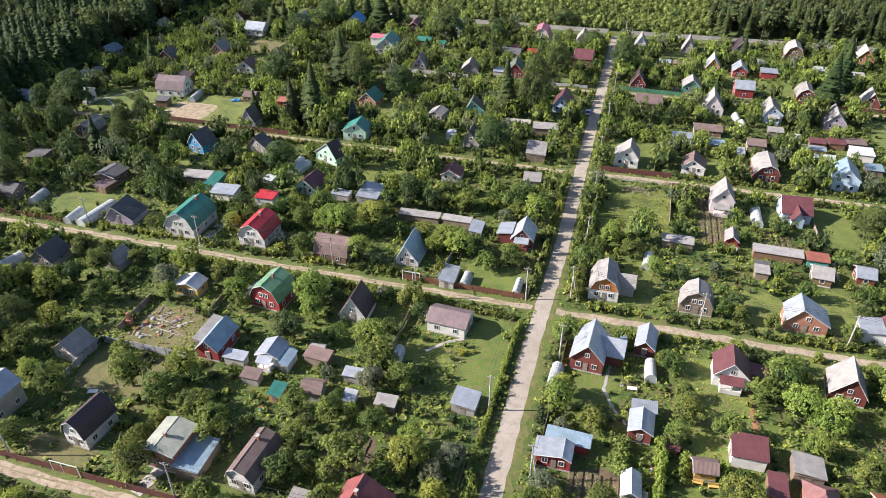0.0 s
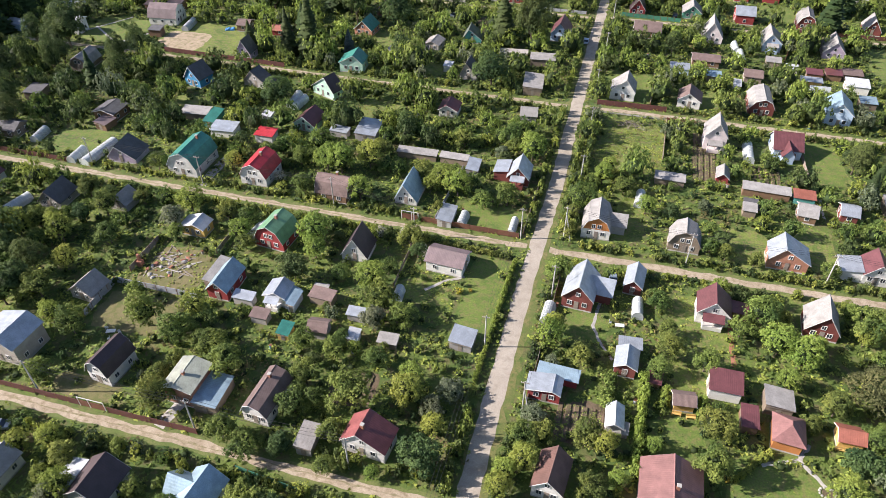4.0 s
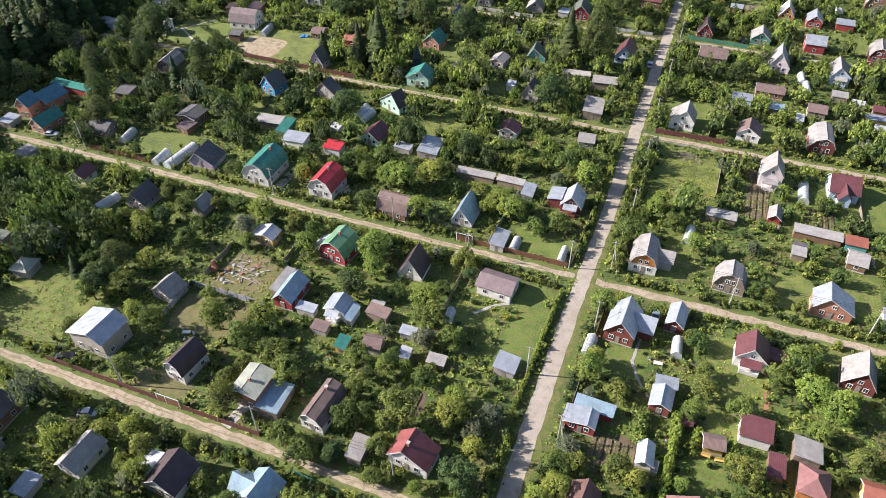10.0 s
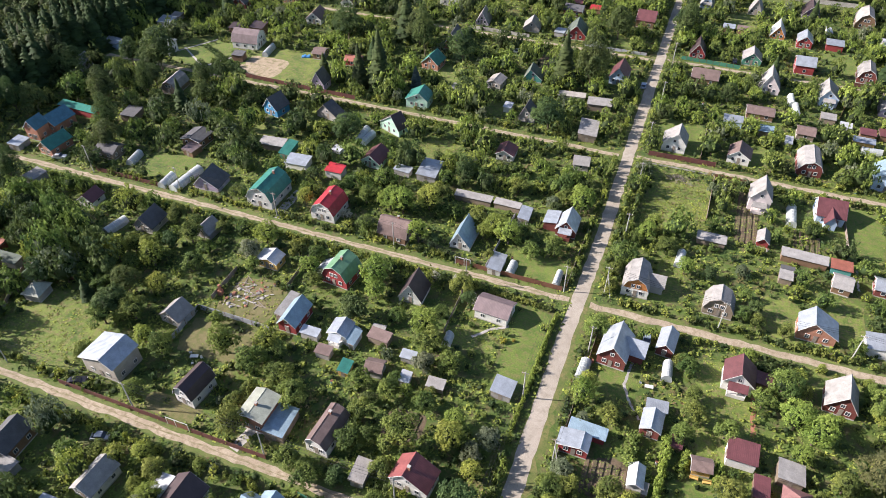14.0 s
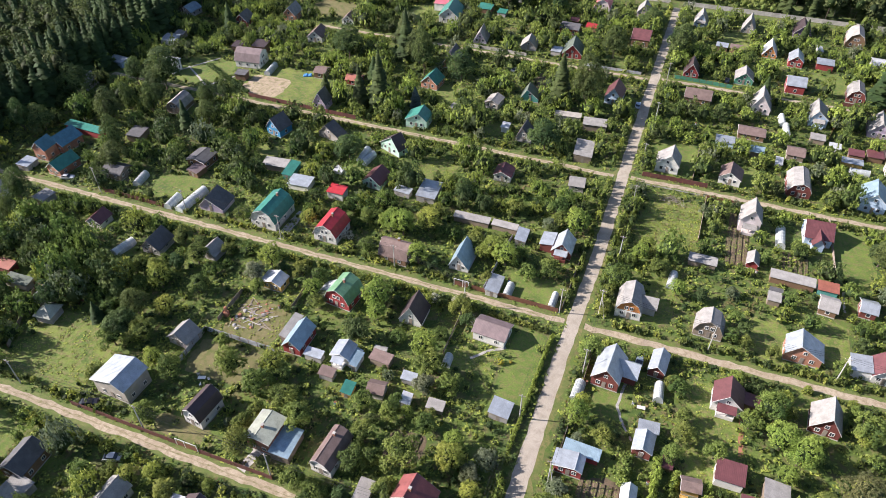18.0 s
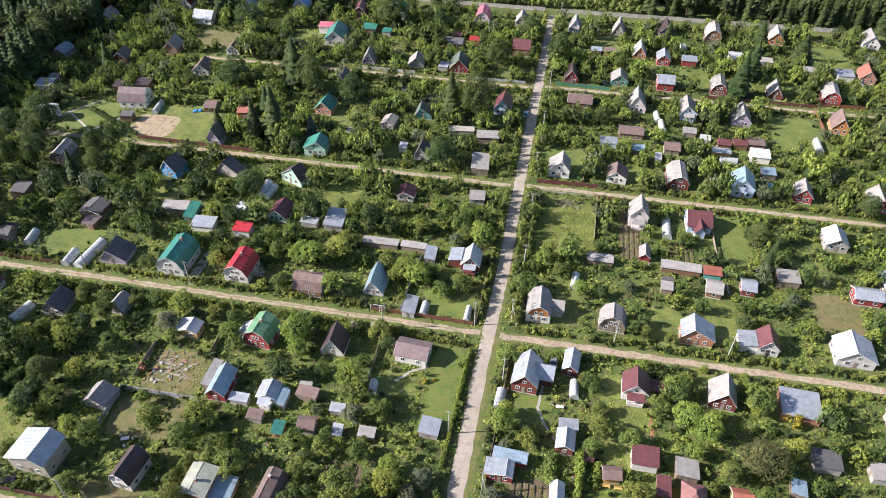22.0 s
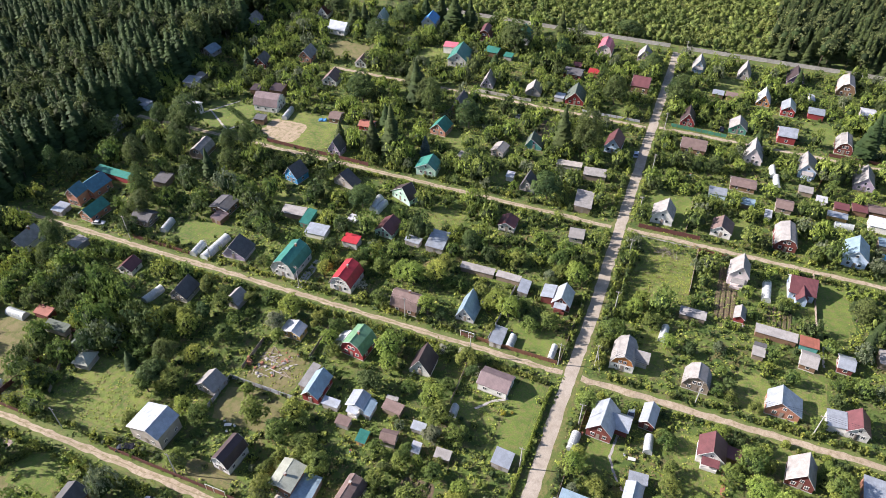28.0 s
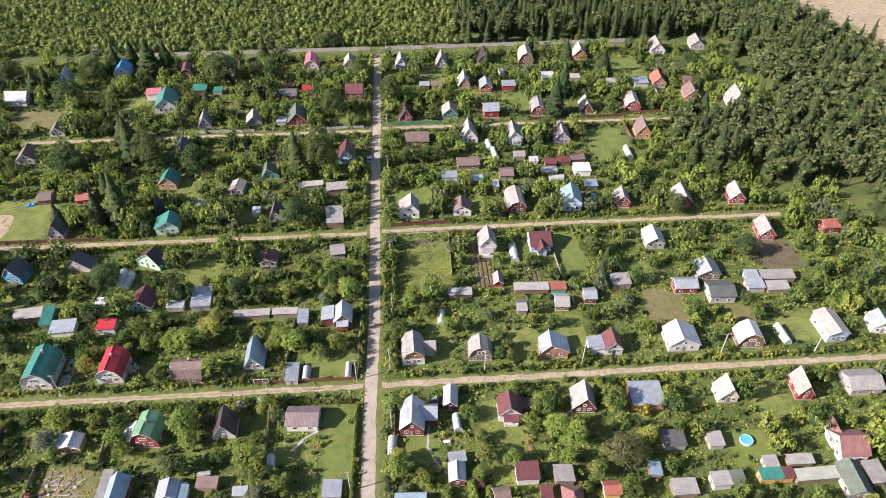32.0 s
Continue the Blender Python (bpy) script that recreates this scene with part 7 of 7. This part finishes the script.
car(-163.6, 4.6, 20, "white", "white car parked in front of a brick house")
car(15.3, -5.6, 88, "lightblue", "grey-blue car parked behind a red house")
car(-161.5, -53.0, 70, "dark", "dark car parked behind a garage")
car(-96.5, -61.0, 30, "dark", "dark car parked under trees by a gate")


def path(pts, w_, label="narrow trodden garden path", mat="slab"):
    ribbon("garden_path", pts, w_, 0.03, M[mat], label, "path", 0.12, 1.0)


path([(13.4, -12.5), (13.0, -16), (12.6, -20), (14.2, -24), (17, -28)], 0.6)
path([(38.3, -12), (38.7, -24)], 0.9, "reddish brick garden path", "brick")
path([(-175.8, 78.2), (-167, 92.5)], 0.8)
path([(-158.9, 70.7), (-175, 82)], 0.8)
path([(-158.9, 70.7), (-150, 86)], 0.8)
path([(-86.6, 2.6), (-86.4, 15.8)], 2.6, "pale concrete driveway beside a house")
path([(-56.3, -63), (-55, -57)], 2.2, "paved entry to a yard")
path([(42, -44), (48, -41.5), (51.8, -46), (56, -50)], 0.7)
path([(48, -41.5), (50, -38)], 0.7)
path([(-15, -13), (-19, -15.5), (-22, -19)], 0.7, "curved path of pale stone slabs")
path([(61, 28), (61, 36)], 0.6)
path([(-158.2, -63.2), (-159.0, -55.6)], 5.0, "pale concrete parking pad beside a garage")
path([(-126.2, -76.2), (-126.0, -69.2)], 5.8, "pinkish paved yard beside a house", "brick_pale")
path([(-143, -90), (-138, -84), (-134, -82)], 1.4, "pale curved garden path")


# rubble and boards of a torn-down house, pile by pile
rb = random.Random(5)
for i in range(70):
    a, d_ = rb.uniform(0, 6.28), rb.uniform(0, 1) ** 0.7
    x, y = -77.5 + math.cos(a) * d_ * 6.5, -25.5 + math.sin(a) * d_ * 5.0
    if rb.random() < 0.55:
        me = mesh_of("board", *soft_box(-rb.uniform(0.8, 2.0), rb.uniform(0.8, 2.0), -0.12, 0.12, 0, 0.06, 0.01), M["wood"] if rb.random() < 0.8 else M["slab"])
        ob = new("loose_board", me)
        tagged(ob, "loose weathered board on rubble", "board", "rubble of a torn-down house")
    else:
        r0 = rb.uniform(0.25, 0.7)
        v, f = ICO
        rr = np.random.default_rng(i)
        me = mesh_of("lump", (v * r0 * rr.uniform(0.6, 1.2, (12, 1)) * [1, 1, 0.6]).tolist(), [tuple(q) for q in f.tolist()], M["slab"] if rb.random() < 0.6 else M["brick"])
        ob = new("rubble_block", me)
        tagged(ob, "broken block of masonry on the ground", "rubble", "rubble of a torn-down house")
    ob.matrix_basis = pose(x, y, rb.uniform(0.02, 0.1), rb.uniform(-6, 6), rb.uniform(-6, 6), rb.uniform(0, 360))
st = thing("brick_stove", -83.2, -27.6, 0, 10, "old brick stove and chimney standing in rubble", "stove")
part("body", mesh_of("body", *soft_box(-0.6, 0.6, -0.5, 0.5, 0, 1.5), M["brick"]), st)
part("chimney", mesh_of("chimney", *soft_box(-0.28, 0.28, -0.28, 0.28, 1.5, 3.2), M["brick"]), st)


def pool(x, y, r0, water, label):
    ob = thing("garden_pool", x, y, 0, 0, label, "pool", "garden pools")
    n_ = 24
    ring = [(math.cos(2 * math.pi * i / n_), math.sin(2 * math.pi * i / n_)) for i in range(n_)]
    v = [(c * q * r0, s * q * r0, z) for q, z in ((1.04, 0), (1.04, 0.75), (0.96, 0.78), (0.96, 0.1)) for c, s in ring]
    f = [(k * n_ + i, k * n_ + (i + 1) % n_, (k + 1) * n_ + (i + 1) % n_, (k + 1) * n_ + i) for k in range(3) for i in range(n_)]
    part("wall", mesh_of("wall", v, f, WALLS["lightblue"]), ob)
    part("water", mesh_of("water", [(c * r0 * 0.96, s * r0 * 0.96, 0.62) for c, s in ring], [tuple(range(n_))], water), ob, "bright blue pool water")
    return ob


WATER = surface("pool_water", (0.10, 0.42, 0.62), 0.06, relief=0.0, wear=0.1)
pool(94.3, -24.1, 1.6, WATER, "round blue garden pool on a lawn")
pool(79.6, 82.3, 1.4, WATER, "small round blue pool beside a pale blue house")


def table(x, y, rz, label, mat):
    ob = thing("garden_table", x, y, 0, rz, label, "table", "garden tables")
    part("tabletop", mesh_of("tabletop", *soft_box(-0.9, 0.9, -0.45, 0.45, 0.7, 0.76), mat), ob)
    for sx in (-0.8, 0.8):
        for sy in (-0.36, 0.36):
            part("leg", shared("tleg", lambda: mesh_of("leg", *box(-0.04, 0.04, -0.04, 0.04, 0, 0.7), M["wood"])), ob, "", pose(sx, sy, 0))


def chair(x, y, rz):
    ob = thing("garden_chair", x, y, 0, rz, "white plastic garden chair on the grass", "chair", "garden chairs")
    part("seat", shared("cseat", lambda: mesh_of("seat", *soft_box(-0.25, 0.25, -0.25, 0.25, 0.4, 0.45), M["trim"])), ob)
    part("backrest", shared("cback", lambda: mesh_of("backrest", *soft_box(-0.25, 0.25, 0.2, 0.26, 0.45, 0.9), M["trim"])), ob)
    for sx in (-0.2, 0.2):
        for sy in (-0.2, 0.2):
            part("leg", shared("cleg", lambda: mesh_of("leg", *box(-0.025, 0.025, -0.025, 0.025, 0, 0.4), M["trim"])), ob, "", pose(sx, sy, 0))


table(-77.2, -46.4, 20, "white garden table on a dry lawn", M["trim"])
table(17.6, -19.3, 5, "pale garden table on a lawn", M["trim"])
for x, y, a in ((-75.6, -46.0, 60), (-78.8, -45.6, 200), (-76.6, -48.0, 320), (15.8, -18.6, 80), (48.5, 76.0, 20), (50.0, 76.4, 60)):
    chair(x, y, a)
pile = thing("brush_pile", 15.5, 60, 0, 0, "heap of dry brown branches on a plot", "brush pile")
for i in range(46):
    a, r0 = rb.uniform(0, 6.28), rb.uniform(0, 2.6)
    x, y, z, b_ = math.cos(a) * r0 * 1.7, math.sin(a) * r0, rb.uniform(0.05, 0.7), rb.uniform(0, 3.14)
    ln = rb.uniform(0.8, 1.9)
    part("branch", mesh_of("branch", *tube([(x - math.cos(b_) * ln, y - math.sin(b_) * ln, z), (x, y, z + 0.25), (x + math.cos(b_) * ln, y + math.sin(b_) * ln, z - 0.05)], 0.06, 4, 0.02), M["wood"]), pile)
tarp = new("blue_tarp", mesh_of("blue_tarp", *joined(*[soft_box(-1.6 + i * 0.8, -0.75 + i * 0.8, -0.9, 0.9, 0.0, 0.5 + 0.25 * (i % 2), 0.15) for i in range(4)]), ROOFS["brightblue"]))
tarp.matrix_basis = pose(-126.7, 91.2, 0, 0, 0, 20)
tagged(tarp, "crumpled bright blue tarpaulin over a heap", "tarpaulin")
yb = tree_kind("yellow_shrub", 48, 0.9, 1.1, 0.15, "shrub_yellow", "round golden-yellow shrub on a lawn", 300, 6, 0.1, "bush")
yb.matrix_basis = pose(-14.9, -18.1, 0)
for x, y, k in ((35.5, -44.5, 0.8), (35.8, -46.5, 0.9), (36.4, -48.5, 0.8), (70, -14, 2.6), (-12.8, -17.0, 0.6)):
    copy_thing(yb, pose(x, y, 0) @ Matrix.Diagonal((k, k, k, 1)))


# rows of a vegetable garden
def beds(x0, x1, y0, y1, n_, along, label):
    for i in range(n_):
        t0, t1 = (i + 0.12) / n_, (i + 0.78) / n_
        q = (x0 + (x1 - x0) * t0, x0 + (x1 - x0) * t1, y0, y1) if along == "y" else (x0, x1, y0 + (y1 - y0) * t0, y0 + (y1 - y0) * t1)
        ob = new("vegetable_bed", mesh_of("vegetable_bed", *soft_box(q[0], q[1], q[2], q[3], 0, 0.22, 0.1), M["soil"]))
        tagged(ob, label, "vegetable bed", "vegetable beds")
        pl = []
        for k in range(int((q[1] - q[0]) * (q[3] - q[2]) * 4.0)):
            pl.append((rb.uniform(q[0], q[1]), rb.uniform(q[2], q[3]), 0.4, 0.55, rb.uniform(0, 6)))
        GREENS.extend(pl)


GREENS = []
beds(8.5, 17, -48, -40, 6, "y", "raised bed of dark soil with young greens")
beds(31.5, 37.5, 37, 60, 4, "y", "long bed of soil with rows of greens")
beds(-31, -24, -50, -43, 5, "y", "raised bed of dark soil with young greens")
beds(-42, -33, 112, 124, 5, "y", "bed of soil with rows of greens")
beds(46, 53, 38, 47, 5, "y", "bed of soil with rows of greens")
beds(-29, -23, -30, -25, 4, "x", "small bed of soil with greens")
scatter("bed_greens", [tuft(240 + q) for q in range(4)], GREENS, [M["leaf_light"]], "young green vegetables in the beds", "vegetables")


# ring of stones and ash in a lawn, a gate with pale posts, a cistern, benches
fire = thing("fire_ring", 51.6, -46.6, 0, 0, "ring of grey stones round a fire place in a lawn", "fire ring")
for i in range(13):
    a = i * 2 * math.pi / 13
    v, f = ICO
    k = np.random.default_rng(900 + i).uniform(0.8, 1.15, (12, 1)) * 0.24
    part("stone", mesh_of("stone", (v * k * [1, 1, 0.7] + [math.cos(a) * 1.25, math.sin(a) * 0.95, 0.1]).tolist(), [tuple(q) for q in f.tolist()], M["slab"]), fire)
part("ash", mesh_of("ash", *soft_box(-0.8, 0.8, -0.6, 0.6, 0.0, 0.05, 0.02), M["soil"]), fire, "brown ash and charred wood")


def gate(x, y, rz, w_, label):
    ob = thing("gate", x, y, 0, rz, label, "gate", "yard gates")
    for k in (0.0, w_ * 0.4, w_):
        part("post", shared("gpost", lambda: mesh_of("post", *soft_box(-0.07, 0.07, -0.07, 0.07, 0, 2.3), M["trim"])), ob, "white painted post", pose(k, 0, 0))
    part("beam", mesh_of("beam", *soft_box(-0.1, w_ + 0.1, -0.06, 0.06, 2.3, 2.42), M["trim"]), ob)
    for x0, x1 in ((0.1, w_ * 0.4 - 0.1), (w_ * 0.4 + 0.1, w_ - 0.1)):
        part("leaf", mesh_of("leaf", *soft_box(x0, x1, -0.025, 0.025, 0.1, 1.7, 0.01), RUSTY), ob, "brown sheet-metal gate leaf")


gate(-71.9, -62.6, 0, 5.2, "wide brown yard gate between white posts")
gate(-30.0, 2.8, 180, 4.0, "brown yard gate between white posts")
gate(-158.0, -63.0, 0, 4.6, "brown yard gate between white posts")


def bench(x, y, rz, label="yellow wooden garden bench"):
    ob = thing("garden_bench", x, y, 0, rz, label, "bench", "garden benches")
    ye = WALLS["yellow"]
    part("seat", shared("bseat", lambda: mesh_of("seat", *soft_box(-0.8, 0.8, -0.22, 0.22, 0.42, 0.48, 0.015), ye)), ob)
    part("backrest", shared("bback", lambda: mesh_of("backrest", *soft_box(-0.8, 0.8, 0.2, 0.26, 0.55, 0.95, 0.015), ye)), ob)
    for sx in (-0.7, 0.7):
        part("leg", shared("bleg", lambda: mesh_of("leg", *box(-0.05, 0.05, -0.2, 0.26, 0, 0.42), ye)), ob, "", pose(sx, 0, 0))


bench(28.6, -37.6, 0)
bench(31.0, -37.7, 8)
bench(54.6, -37.9, 0)
bench(56.8, -38.0, -6)


def barrel(x, y, mat, label):
    ob = thing("water_barrel", x, y, 0, 0, label, "barrel", "water barrels")
    part("drum", mesh_of("drum", *tube([(0, 0, 0), (0, 0, 0.45), (0, 0, 0.9)], 0.32, 10, 0.3), mat), ob)
    part("rim", mesh_of("rim", *tube([(0, 0, 0.86), (0, 0, 0.92)], 0.34, 10), M["rust"]), ob)


for x, y, k in ((-45.6, -41.8, "brightblue"), (5.0, -16.6, "brickred"), (-72.4, -20.6, "slate"), (21.6, -36.8, "white"), (-30.2, -38.8, "white"), (58.6, 30.8, "brightblue"), (39.8, 35.6, "slate"), (-20.8, 8.9, "brightblue"),
                (46.6, 27.6, "silver"), (62.8, 70.8, "brightblue"), (17.4, 106.8, "silver"), (-118.0, 22.8, "brightblue")):
    barrel(x, y, ROOFS[k], "upright %s metal water barrel in a garden" % k.replace("brightblue", "blue").replace("brickred", "rusty red").replace("slate", "grey"))


def wood_stack(x, y, rz, l_):
    ob = thing("wood_stack", x, y, 0, rz, "stack of split firewood under a strip of tin", "firewood", "wood stacks")
    for j in range(4):
        for i in range(int(l_ / 0.34)):
            part("log", shared("wlog", lambda: mesh_of("log", *tube([(0, -0.45, 0), (0, 0.45, 0)], 0.15, 6), M["wood"])), ob, "", pose(0.17 + i * 0.34 + (0.17 if j % 2 else 0), 0, 0.16 + j * 0.27))
    part("cover", mesh_of("cover", *prism([(-0.62, 1.2), (0.62, 1.32), (0.62, 1.36), (-0.62, 1.24)], -0.1, l_ + 0.2, 0), ROOFS["slate"]), ob, "sheet of grey tin")


wood_stack(-44.0, -24.6, 4, 3.0)
wood_stack(20.2, -44.8, 88, 2.4)
